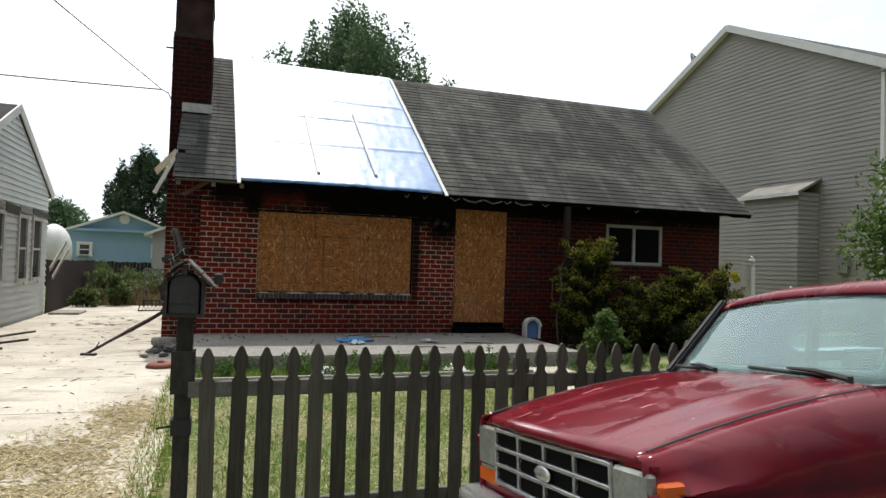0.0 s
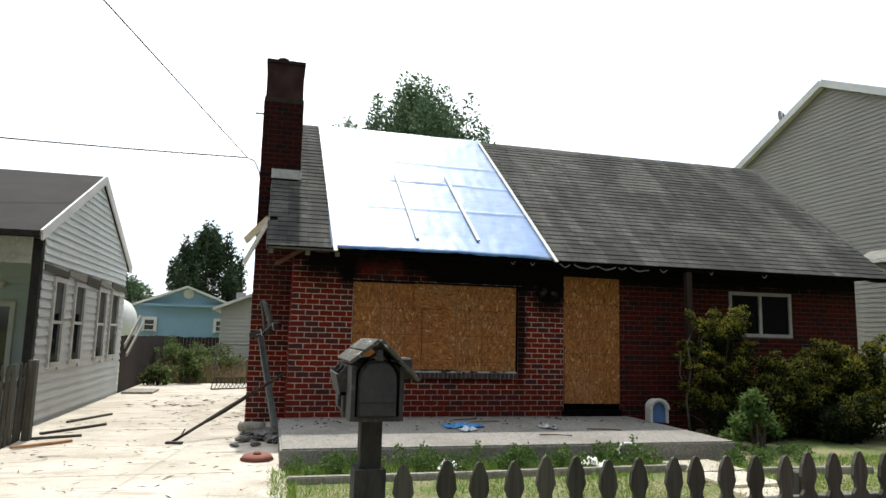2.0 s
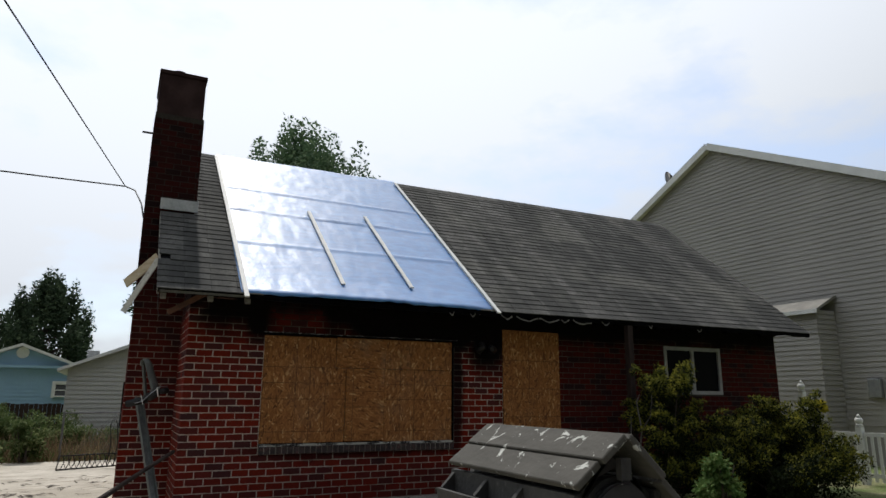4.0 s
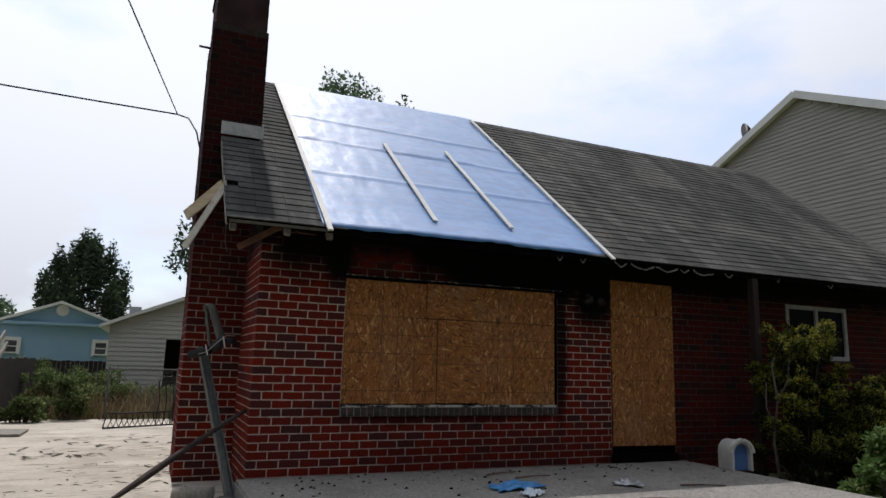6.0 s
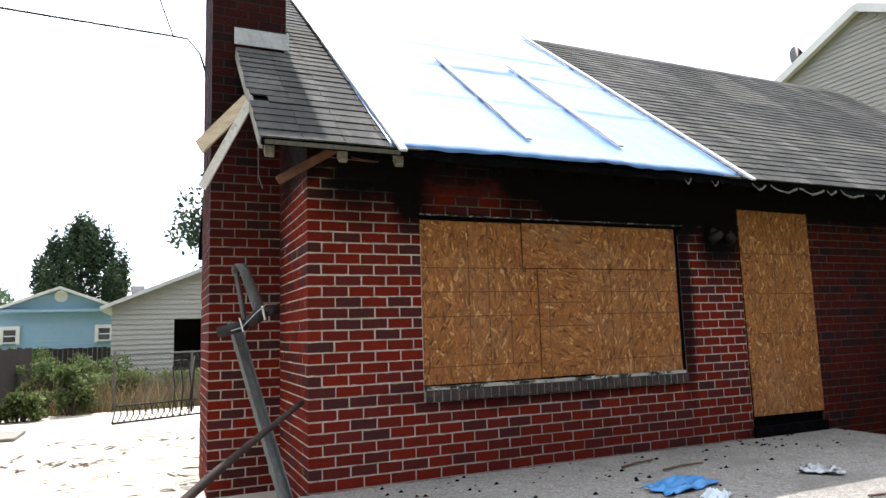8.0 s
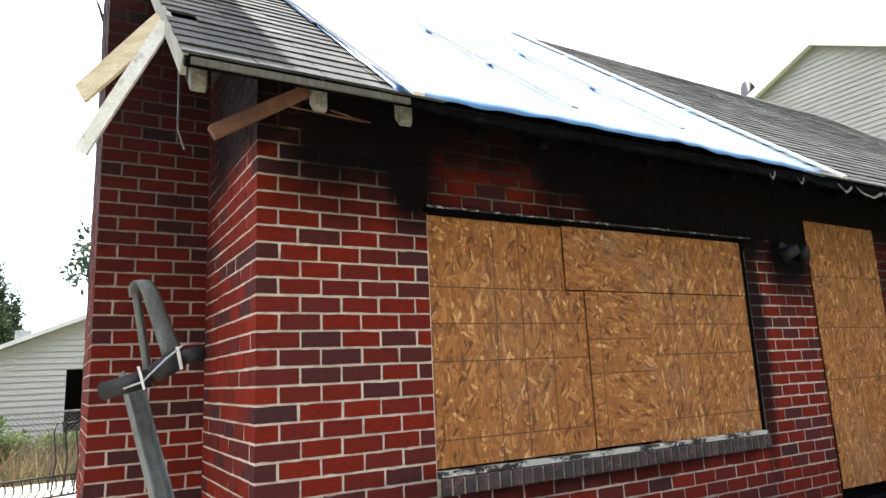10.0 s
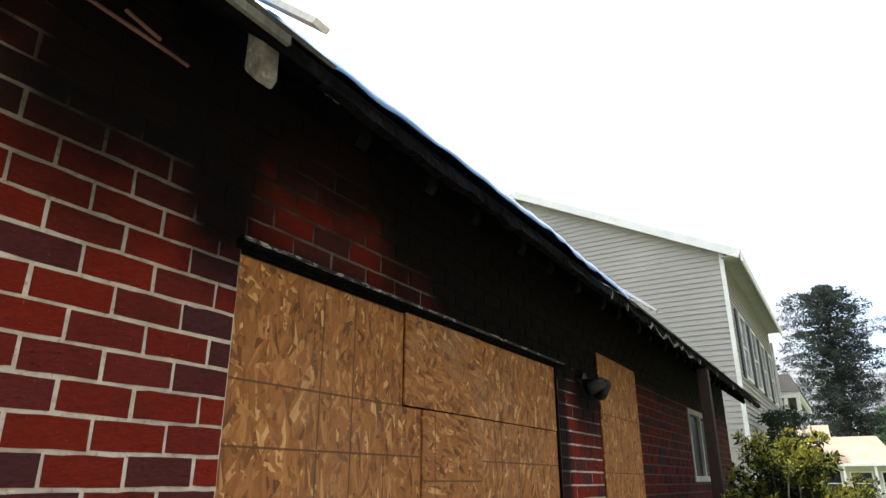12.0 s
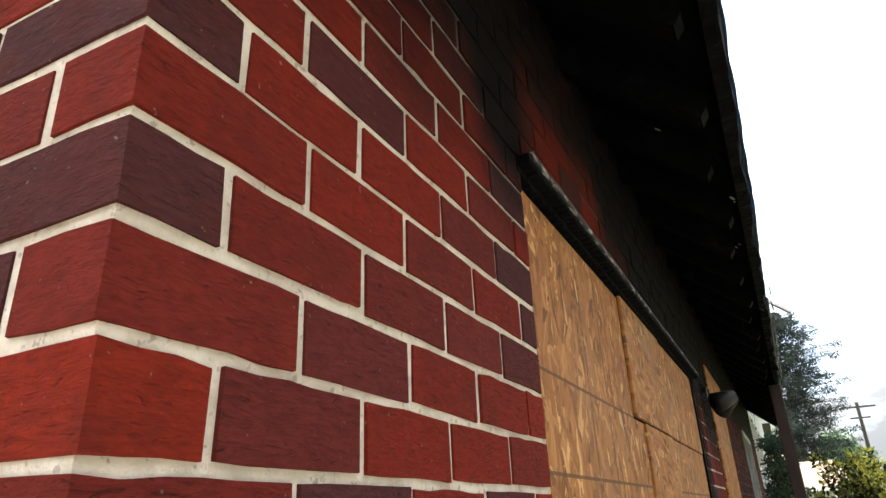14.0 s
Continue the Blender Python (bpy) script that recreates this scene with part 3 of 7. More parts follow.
bm = bmesh.new()
pierced_wall(bm, XL + 0.0034, XR, W + 0.0034, W + 0.22, -0.2, 2.96, OPEN)
front_wall = hpart("front_wall", bm, M["mortar"], None, "sooty red brick wall with pale mortar and shade painted under the eave")
bm = bmesh.new()
prism(bm, [(W + 0.22, -0.2), (17.6, -0.2), (17.6, 2.96), (RIDGE_Y, RIDGE_Z - 0.15), (W + 0.22, roof_z(W + 0.22) - 0.15)], "x", XL + 0.0034, XL + 0.22)
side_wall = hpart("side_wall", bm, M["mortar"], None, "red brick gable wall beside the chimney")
bm = bmesh.new()
prism(bm, [(W + 0.22, -0.2), (17.6, -0.2), (17.6, 2.96), (RIDGE_Y, RIDGE_Z - 0.15), (W + 0.22, roof_z(W + 0.22) - 0.15)], "x", XR - 0.2, XR)
hpart("gable_wall", bm, M["mortar"])
bm = bmesh.new()
box(bm, XL + 0.22, XR - 0.2, 17.38, 17.6, -0.2, 2.96)
hpart("back_wall", bm, M["mortar"])
bm = bmesh.new()
box(bm, XL + 0.22, XR - 0.2, W + 0.22, 17.38, 0.2, 0.3)
box(bm, XL + 0.22, XR - 0.2, W + 0.7, 17.38, 2.86, 2.9)
hpart("interior_floor", bm, M["void"])

# chimney
CX0, CX1, CY0, CY1, CTOP = -0.925, -0.255, 12.60, 13.62, 6.15
CSTEP = 5.47
bm = bmesh.new()
box(bm, CX0 + 0.0034, CX1 - 0.0034, CY0 + 0.0034, CY1, -0.2, CSTEP)
chimney = hpart("chimney", bm, M["mortar"], None, "tall sooty brick chimney with painted shade and a small clay flue")
mm = Mat("dark_render", (0.04, 0.025, 0.025), 0.95, 0, 0.1)
pp = mm.pos()
cc = mm.mix(mm.step(mm.noise(pp, 3, 5, 0.6), 0.35, 0.7), (0.030, 0.017, 0.017), (0.050, 0.030, 0.029))
mm.color(cc).bump(mm.noise(pp, 40, 5), 0.5, 0.006)
M["stack_render"] = mm.m
# the narrower top, rendered over, with a thin slab on it
bm = bmesh.new()
box(bm, CX0 + 0.022, CX1 - 0.022, CY0 + 0.022, CY1 - 0.022, CSTEP - 0.02, CTOP - 0.05)
soften(bm, 0.012, 2)
part("chimney_top", bm, M["stack_render"], chimney, "dark rendered chimney top")
bm = bmesh.new()
box(bm, CX0 + 0.004, CX1 - 0.004, CY0 + 0.004, CY1 - 0.004, CTOP - 0.05, CTOP + 0.012)
soften(bm, 0.01, 2)
part("chimney_cap", bm, M["stack_render"], chimney, "thin dark cap slab")
bm = bmesh.new()
bmesh.ops.create_cone(bm, cap_ends=True, segments=20, radius1=0.11, radius2=0.1, depth=0.16, matrix=Matrix.Translation((-0.64, 13.0, CTOP + 0.09)))
part("flue", bm, M["stack_render"], chimney, "clay flue pipe")
bm = bmesh.new()
tube(bm, [(CX0 - 0.14, 12.9, 5.25), (CX0 + 0.02, 12.9, 5.25)], 0.015, 6)
part("wire_bracket", bm, M["dark_metal"], chimney, "small iron wire bracket")

# roof
bm = bmesh.new()
T = 0.05
prism(bm, [(EAVE_Y, EAVE_Z - 0.02), (RIDGE_Y, RIDGE_Z - 0.02), (2 * RIDGE_Y - EAVE_Y, EAVE_Z - 0.02), (2 * RIDGE_Y - EAVE_Y, EAVE_Z - T), (RIDGE_Y, RIDGE_Z - T - 0.02), (EAVE_Y + 0.02, EAVE_Z - T)], "x", ROOF_XL, ROOF_XR)
roof = hpart("roof", bm, M["char"], None, "grey asphalt shingle roof, charred along the eave")

# ---- neighbouring buildings ----
def siding(parent, material, axis, plane, lo, hi, z0, z1, lap=0.11, holes=(), out=-1, top=None, lip=0.026):
    """Lap boards on a wall: along y at x = plane, or along x at y = plane. top(z) gives the span left at a height."""
    z = z0
    while z < z1 - 0.02:
        zt = min(z + lap, z1)
        spans = [(lo, hi)] if top is None else [top(zt)]
        for h0, h1, hz0, hz1 in holes:
            if hz0 < zt - 0.02 and hz1 > z + 0.02:
                new_spans = []
                for a, b in spans:
                    if h0 > a:
                        new_spans.append((a, min(b, h0)))
                    if h1 < b:
                        new_spans.append((max(a, h1), b))
                spans = new_spans
        for a, b in spans:
            if b - a < 0.02:
                continue
            bm = bmesh.new()
            o1, o2 = plane + out * lip, plane + out * 0.003
            prof = [(o1, z), (plane, z), (plane, zt), (o2, zt)]
            pts = [[bm.verts.new((p[0], e, p[1]) if axis == "y" else (e, p[0], p[1])) for p in prof] for e in (a, b)]
            for i in range(4):
                bm.faces.new((pts[0][i], pts[1][i], pts[1][(i + 1) % 4], pts[0][(i + 1) % 4]))
            bm.faces.new(pts[0][::-1])
            bm.faces.new(pts[1])
            bmesh.ops.recalc_face_normals(bm, faces=bm.faces[:])
            part("siding_board", bm, material, parent)
        z = zt


def sash_window(parent, axis, plane, lo, hi, z0, z1, out=-1, frame_mat=None, split="h", name="window"):
    """A window with frame, meeting rail and panes, proud of the wall."""
    fm = frame_mat or M["white_trim"]

    def b(bm, a0, a1, d0, d1, c0, c1):
        d0, d1 = sorted((plane + out * d0, plane + out * d1))
        if axis == "y":
            box(bm, d0, d1, a0, a1, c0, c1)
        else:
            box(bm, a0, a1, d0, d1, c0, c1)
    t = 0.07
    bm = bmesh.new()
    b(bm, lo - t, lo, -0.02, 0.045, z0 - t, z1 + t)
    b(bm, hi, hi + t, -0.02, 0.045, z0 - t, z1 + t)
    b(bm, lo, hi, -0.02, 0.045, z1, z1 + t)
    b(bm, lo, hi, -0.02, 0.06, z0 - t, z0)
    win = part(name, bm, fm, parent, "white framed window")
    mid = (z0 + z1) / 2
    bm = bmesh.new()
    if split == "h":
        b(bm, lo, hi, -0.01, 0.03, mid - 0.025, mid + 0.025)
    else:
        b(bm, (lo + hi) / 2 - 0.025, (lo + hi) / 2 + 0.025, -0.01, 0.03, z0, z1)
    part("meeting_rail", bm, fm, win)
    for (a0, a1, c0, c1) in (((lo, hi, z0, mid - 0.025), (lo, hi, mid + 0.025, z1)) if split == "h" else ((lo, (lo + hi) / 2 - 0.025, z0, z1), ((lo + hi) / 2 + 0.025, hi, z0, z1))):
        bm = bmesh.new()
        b(bm, a0, a1, -0.004, 0.008, c0, c1)
        part("pane", bm, M["dark_glass"], win)
    return win


# cottage beside the driveway
cottage = thing("cottage", "single-storey neighbouring house with grey vinyl lap siding", "house")
LX, LF, LB, LR = -3.9, 12.12, 17.72, 15.0
LE, LRZ, LZ0 = 2.93, 4.30, -0.2
bm = bmesh.new()
prism(bm, [(LF, LZ0), (LB, LZ0), (LB, LE), (LR, LRZ - 0.06), (LF, LE)], "x", LX - 0.15, LX - 0.01)
box(bm, -13.0, LX - 0.15, LB - 0.15, LB, LZ0, LE)
box(bm, -13.0, LX - 0.15, 14.2, 14.35, LZ0, LE)
cwall = part("wall", bm, M["siding_grey"], cottage)
M["casing"] = mottled("casing_worn", (0.50, 0.50, 0.48), (0.40, 0.39, 0.36), 6, 50, 0.7, 0.15, (0.62, 0.61, 0.58)).m
CW = [(12.68, 13.16), (13.80, 14.32), (15.38, 15.92), (16.42, 17.02)]
holes = [(a - 0.07, b + 0.07, 0.83, 2.22) for a, b in CW]


def gable_span(z):
    if z <= LE:
        return (LF, LB)
    k = (z - LE) / (LRZ - 0.06 - LE)
    return (LF + (LR - LF) * k, LB + (LR - LB) * k)


siding(cwall, M["siding_grey"], "y", LX - 0.01, LF, LB, LZ0, 2.30, 0.138, holes, +1, None, 0.034)
siding(cwall, M["siding_pale"], "y", LX - 0.01, LF, LB, 2.30, LRZ - 0.1, 0.118, [], +1, gable_span, 0.036)
siding(cwall, M["siding_blue_grey"], "x", 14.2, -13.0, LX - 0.15, LZ0, LE - 0.3, 0.125, [(-5.44, -4.88, -0.3, 1.86)], -1, None, 0.034)
for a, b in CW:
    sash_window(cottage, "y", LX + 0.008, a, b, 0.90, 2.15, +1, M["casing"])
for y0, y1, z0, z1, m in ((LF, 13.3, 2.25, 2.36, "old_wood"), (13.34, 14.4, 2.27, 2.38, "old_wood_light"), (14.46, 15.32, 2.20, 2.37, "old_wood"), (15.4, 16.3, 2.26, 2.37, "old_wood_light"), (16.36, LB, 2.27, 2.38, "old_wood")):
    bm = bmesh.new()
    bar(bm, (LX + 0.032, y0, (z0 + z1) / 2 + 0.02), (LX + 0.032, y1, (z0 + z1) / 2 - 0.015), 0.02, z1 - z0)
    part("frieze_board", bm, M[m], cottage, "rotten grey frieze board above the windows")
bm = bmesh.new()
for s, y0 in ((1, LF - 0.35), (-1, LB + 0.25)):
    zz0 = LE - 0.5 * (0.35 if s > 0 else 0.25) + 0.06
    prism(bm, [(y0, zz0), (LR, LRZ + 0.06), (LR, LRZ - 0.05), (y0, zz0 - 0.10)], "x", -13.2, LX + 0.04)
part("roof", bm, mottled("shingle_brown_black", (0.016, 0.014, 0.0135), (0.025, 0.021, 0.020), 2, 120, 0.95).m, cottage, "dark brown shingle roof")
bm = bmesh.new()
for y0 in (LF - 0.36, LB + 0.26):
    zz0 = LE - 0.5 * abs(y0 - (LF if y0 < LR else LB))
    bar(bm, (LX + 0.055, y0, zz0 + 0.0), (LX + 0.055, LR, LRZ), 0.03, 0.16)
part("rake_board", bm, M["white_trim"], cottage, "white rake and fascia boards")
boxes("gutter", M["dark_metal"], cottage, (-13.2, LX + 0.04, LF - 0.42, LF - 0.345, LE - 0.20, LE - 0.13), label="thin dark gutter")
boxes("porch_beam", M["casing"], cottage, (-13.0, LX - 0.13, LF - 0.10, LF + 0.02, 2.36, LE - 0.16), label="grey painted porch beam")
bm = bmesh.new()
box(bm, -13.0, LX - 0.15, LF + 0.03, 14.2, LE - 0.30, LE - 0.24)
part("porch_ceiling", bm, M["white_trim"], cottage)
bm = bmesh.new()
box(bm, LX - 0.12, LX - 0.0, LF - 0.1, LF + 0.02, LZ0, LE - 0.2)
part("porch_post", bm, M["dark_metal"], cottage, "dark porch post with downspout")
bm = bmesh.new()
box(bm, -13.0, LX - 0.15, LF + 0.1, 14.2, LZ0, 0.02)
part("porch_floor", bm, M["concrete"], cottage)
dr = boxes("door", M["white_trim"], cottage, (-5.44, -5.36, 14.13, 14.2, 0.02, 1.86), (-4.96, -4.88, 14.13, 14.2, 0.02, 1.86), (-5.36, -4.96, 14.13, 14.2, 1.78, 1.86), (-5.36, -4.96, 14.16, 14.2, 0.02, 0.5), label="white framed glass storm door")
boxes("pane", M["dark_glass"], dr, (-5.36, -4.96, 14.17, 14.19, 0.5, 1.78))
bm = bmesh.new()
bmesh.ops.create_uvsphere(bm, u_segments=12, v_segments=8, radius=0.07, matrix=Matrix.Translation((-5.10, 14.10, 2.16)))
part("porch_lamp", bm, M["white_trim"], cottage, "white globe porch lamp", True)

# tall house on the other side
villa = thing("tall_house", "two-storey neighbouring house clad in tan vinyl siding", "house")
VX, VF, VB, VR = 15.2, 11.74, 22.6, 16.9
VE, VRZ = 6.72, 9.30
bm = bmesh.new()
prism(bm, [(VF, -0.2), (VB, -0.2), (VB, VE), (VR, VRZ - 0.08), (VF, VE)], "x", VX, VX + 0.2)
box(bm, VX + 0.2, 24.5, VF, VF + 0.2, -0.2, VE)
box(bm, VX + 0.2, 24.5, VB - 0.2, VB, -0.2, VE)
box(bm, 24.3, 24.5, VF + 0.2, VB - 0.2, -0.2, VE)
vwall = part("wall", bm, M["siding_tan"], villa)


def villa_span(z):
    if z <= VE:
        return (VF, VB)
    k = (z - VE) / (VRZ - 0.08 - VE)
    return (VF + (VR - VF) * k, VB + (VR - VB) * k)


siding(vwall, M["siding_tan"], "y", VX, VF, VB, 0.9, VRZ - 0.12, 0.125, [(13.5, 15.5, 0.0, 3.9)], -1, villa_span, 0.022)
siding(vwall, M["siding_tan"], "x", VF, VX, 24.5, 0.9, VE, 0.125, [], -1)
bm = bmesh.new()
for s, y0 in ((1, VF - 0.4), (-1, VB + 0.4)):
    z0 = VE - 0.47 * 0.4 + 0.07
    prism(bm, [(y0, z0), (VR, VRZ + 0.08), (VR, VRZ - 0.06), (y0, z0 - 0.12)], "x", VX - 0.18, 24.75)
part("roof", bm, M["shingle_dark"], villa)
bm = bmesh.new()
for y0, ye in ((VF - 0.42, VF), (VB + 0.42, VB)):
    z0 = VE - 0.47 * 0.42 + 0.02
    bar(bm, (VX - 0.2, y0, z0 - 0.02), (VX - 0.2, VR, VRZ), 0.04, 0.21)
box(bm, VX - 0.18, 24.75, VF - 0.45, VF - 0.41, VE - 0.36, VE - 0.13)
part("rake_board", bm, M["white_trim"], villa, "white rake and fascia boards")
bm = bmesh.new()
for y0 in (VF - 0.40, VB + 0.40):
    z0 = VE - 0.47 * 0.4 + 0.07
    prism(bm, [(y0, z0 - 0.123), (VR, VRZ - 0.063), (VR, VRZ - 0.083), (y0, z0 - 0.143)], "x", VX - 0.178, VX - 0.004)
part("rake_soffit", bm, M["white_trim"], villa, "white vinyl soffit under the rake")
# white soffit given a grey colour that carries its shade
boxes("soffit", mottled("soffit_shade", (0.34, 0.35, 0.38), (0.30, 0.31, 0.34), 3, 40, 0.7, 0.1).m, villa, (VX - 0.18, 24.75, VF - 0.40, VF, VE - 0.22, VE - 0.19), label="vinyl soffit with its shade painted in as grey")
boxes("corner_trim", M["white_trim"], villa, (VX - 0.03, VX + 0.06, VF - 0.03, VF + 0.06, 0, VE))
bump = boxes("chimney_chase", M["siding_tan"], villa, (14.5, VX, 13.55, 15.45, -0.1, 3.68), label="narrow sided chimney chase")
siding(bump, M["siding_tan"], "y", 14.5, 13.55, 15.45, 0.6, 3.7, 0.125, [], -1)
siding(bump, M["siding_tan"], "x", 13.55, 14.5, VX, 0.6, 3.7, 0.125, [], -1)
bm = bmesh.new()
prism(bm, [(14.36, 3.70), (15.2, 4.12), (15.2, 4.05), (14.36, 3.63)], "y", 13.44, 15.56)
part("chase_roof", bm, mottled("grey_tan_roof", (0.26, 0.25, 0.22), (0.20, 0.19, 0.17), 3, 60, 0.9, 0.2).m, bump, "small sloped grey roof")
boxes("chase_fascia", M["white_trim"], bump, (14.32, 14.36, 13.42, 15.58, 3.60, 3.70), label="thin white edge")
for i in range(4):
    x0 = 16.3 + 2.1 * i
    for z0 in (1.0, 3.9):
        sash_window(villa, "x", VF - 0.018, x0, x0 + 0.9, z0, z0 + 1.5, -1)
        boxes("shutter", M["dark_metal"], villa, (x0 - 0.5, x0 - 0.12, VF - 0.05, VF - 0.02, z0 - 0.05, z0 + 1.55), label="dark shutter")
        boxes("shutter", M["dark_metal"], villa, (x0 + 1.02, x0 + 1.4, VF - 0.05, VF - 0.02, z0 - 0.05, z0 + 1.55), label="dark shutter")
boxes("downspout", M["white_trim"], villa, (24.36, 24.46, VF - 0.10, VF - 0.03, 0, 6.1), label="white downspout")
bm = bmesh.new()
bmesh.ops.create_cone(bm, cap_ends=True, segments=20, radius1=0.40, radius2=0.10, depth=0.14, matrix=pose(15.6, 19.0, 8.85, 70, 0, 60))
tube(bm, [(15.6, 19.0, 8.2), (15.6, 19.0, 8.75)], 0.025, 6)
part("satellite_dish", bm, M["dark_metal"], villa, "grey satellite dish", True)
boxes("electric_meter", M["steel"], villa, (15.04, 15.17, 12.55, 12.85, 1.55, 2.0), label="grey meter box", bevel=0.02)

# next house along the street, mostly hidden
nexth = thing("neighbour_house", "white house with a dark-roofed porch on slender columns", "house", at=(27.0, 0, 0))
boxes("wall", M["siding_white"], nexth, (1.6, 7.0, 11.9, 19.0, -0.2, 4.6))
bm = bmesh.new()
bv = [bm.verts.new(p) for p in ((-0.15, 11.15, 4.72), (7.2, 11.15, 4.72), (7.2, 19.2, 4.72), (-0.15, 19.2, 4.72), (0.35, 11.45, 5.42), (6.6, 11.45, 5.42), (6.6, 18.8, 5.42), (0.35, 18.8, 5.42))]
for f in ((0, 1, 5, 4), (1, 2, 6, 5), (2, 3, 7, 6), (3, 0, 4, 7), (4, 5, 6, 7), (3, 2, 1, 0)):
    bm.faces.new([bv[k] for k in f])
part("porch_roof", bm, M["shingle_dark"], nexth, "dark slate-grey porch roof")
boxes("porch_beam", M["white_trim"], nexth, (-0.10, 7.1, 11.2, 11.32, 4.5, 4.72), (-0.10, 0.02, 11.32, 19.0, 4.5, 4.72))
for y0 in (11.22, 11.62, 13.4):
    boxes("porch_column", M["white_trim"], nexth, (-0.08, 0.05, y0, y0 + 0.13, -0.2, 4.5))

# blue house and white garage beyond the back yard
blue = thing("blue_house", "small blue house with white trimmed gable", "house")
bm = bmesh.new()
prism(bm, [(-8.9, -0.5), (-2.66, -0.5), (-2.66, 2.86), (-5.78, 4.0), (-8.9, 2.86)], "y", 45.0, 55.0)
bwall = part("wall", bm, M["siding_blue"], blue)
siding(bwall, M["siding_blue"], "x", 45.0, -8.9, -2.66, 0.6, 2.84, 0.2, [], -1)
bm = bmesh.new()
for s in (-1, 1):
    prism(bm, [(-5.78, 4.19), (-5.78 + s * 3.5, 2.84), (-5.78 + s * 3.5, 2.70), (-5.78, 4.04)], "y", 44.6, 55.3)
part("roof", bm, M["white_trim"], blue, "pale roof with white rake boards")
for x0 in (-8.18, -4.04):
    boxes("window_trim", M["white_trim"], blue, (x0 - 0.12, x0, 44.80, 44.97, 1.33, 2.22), (x0 + 0.62, x0 + 0.74, 44.80, 44.97, 1.33, 2.22), (x0, x0 + 0.62, 44.80, 44.97, 2.09, 2.22), label="wide white window trim")
    sash_window(blue, "x", 44.86, x0 + 0.05, x0 + 0.57, 1.45, 2.04, -1)
bm = bmesh.new()
bmesh.ops.create_cone(bm, cap_ends=True, segments=24, radius1=0.3, radius2=0.3, depth=0.06, matrix=pose(-5.73, 44.93, 3.70, 90))
part("gable_vent", bm, M["white_trim"], blue, "round white gable vent")
boxes("band_board", M["siding_blue"], blue, (-8.3, -2.7, 44.62, 44.97, 2.90, 3.04))

garage = thing("garage", "white sided garage with an open dark doorway", "garage")
bm = bmesh.new()
box(bm, -2.45, -0.84, 27.0, 27.15, -0.3, 2.3)
box(bm, 0.9, 4.4, 27.0, 27.15, -0.3, 2.3)
box(bm, -0.84, 0.9, 27.0, 27.15, 1.92, 2.3)
box(bm, -2.45, -2.3, 27.15, 33, -0.3, 2.3)
box(bm, 4.25, 4.4, 27.15, 33, -0.3, 2.3)
box(bm, -2.3, 4.25, 32.85, 33, -0.3, 2.3)
prism(bm, [(-2.45, 2.3), (4.4, 2.3), (0.97, 3.75)], "y", 27.0, 27.15)
gwall = part("wall", bm, M["siding_white"], garage)
siding(gwall, M["siding_white"], "x", 27.0, -2.45, 4.4, -0.3, 3.7, 0.14, [(-0.84, 0.9, -0.4, 1.94)], -1,
       lambda z: (-2.45, 4.4) if z <= 2.3 else (-2.45 + 3.42 * (z - 2.3) / 1.45, 4.4 - 3.43 * (z - 2.3) / 1.45))
bm = bmesh.new()
for s in (-1, 1):
    prism(bm, [(0.97, 3.86), (0.97 + s * 3.7, 2.30), (0.97 + s * 3.7, 2.20), (0.97, 3.74)], "y", 26.75, 33.2)
part("roof", bm, M["white_trim"], garage, "low roof with white edge")
boxes("vent_stack", M["steel"], garage, (-2.0, -1.65, 28.0, 28.35, 2.4, 2.95), label="square metal vent stack")
boxes("dark_back", M["void"], garage, (-2.2, 4.2, 29.5, 29.6, -0.3, 2.2))

# ---- front of the house ----
bm = bmesh.new()
box(bm, -0.42, 5.25, 8.75, W + 0.005, -0.2, 0.21)
soften(bm, 0.02, 2)
patio = tagged(part("patio", bm, M["slab"]), "raised exposed-aggregate concrete patio slab before the house", "patio", "", "structure")


def panel(name, parent, outline, y0, y1, material, label=""):
    bm = bmesh.new()
    prism(bm, outline, "y", y0, y1)
    soften(bm, 0.002, 1)
    return part(name, bm, material, parent, label)


def rect(a, b, c, d):
    return [(a, c), (b, c), (b, d), (a, d)]


# boarded window
bm = bmesh.new()
box(bm, 0.602, 0.625, W + 0.05, W + 0.2, 0.905, 2.268)
box(bm, 3.255, 3.284, W + 0.006, W + 0.2, 0.905, 2.268)
box(bm, 0.625, 3.255, W + 0.05, W + 0.2, 0.905, 0.93)
bwin = hpart("boarded_window", bm, M["char"], None, "wide front window boarded over with strand board sheets")
panel("board", bwin, [(0.604, 0.925), (1.690, 0.925), (1.690, 1.862), (1.545, 1.862), (1.545, 2.255), (0.604, 2.255)], W + 0.018, W + 0.030, M["osb"])
panel("board", bwin, rect(1.551, 2.245, 1.867, 2.262), W + 0.007, W + 0.019, M["osb_turned"], "paler strand board patch")
panel("board", bwin, rect(1.696, 2.236, 0.93, 1.861), W + 0.010, W + 0.022, M["osb_turned"], "strand board patch with level strands")
panel("board", bwin, rect(2.249, 3.262, 1.866, 2.262), W + 0.013, W + 0.025, M["osb"])
panel("board", bwin, rect(2.241, 3.262, 0.915, 1.861), W + 0.016, W + 0.028, M["osb"])
bm = bmesh.new()
box(bm, 0.575, 3.335, W - 0.030, W + 0.03, 2.274, 2.296)
box(bm, 0.575, 3.335, W - 0.003, W + 0.03, 2.262, 2.274)
soften(bm, 0.003, 1)
lintel = part("lintel", bm, M["char"], bwin, "blackened steel lintel")
mm = Mat("scaled_iron", (0.1, 0.1, 0.1), 0.7, 0, 0.4)
pp = mm.pos()
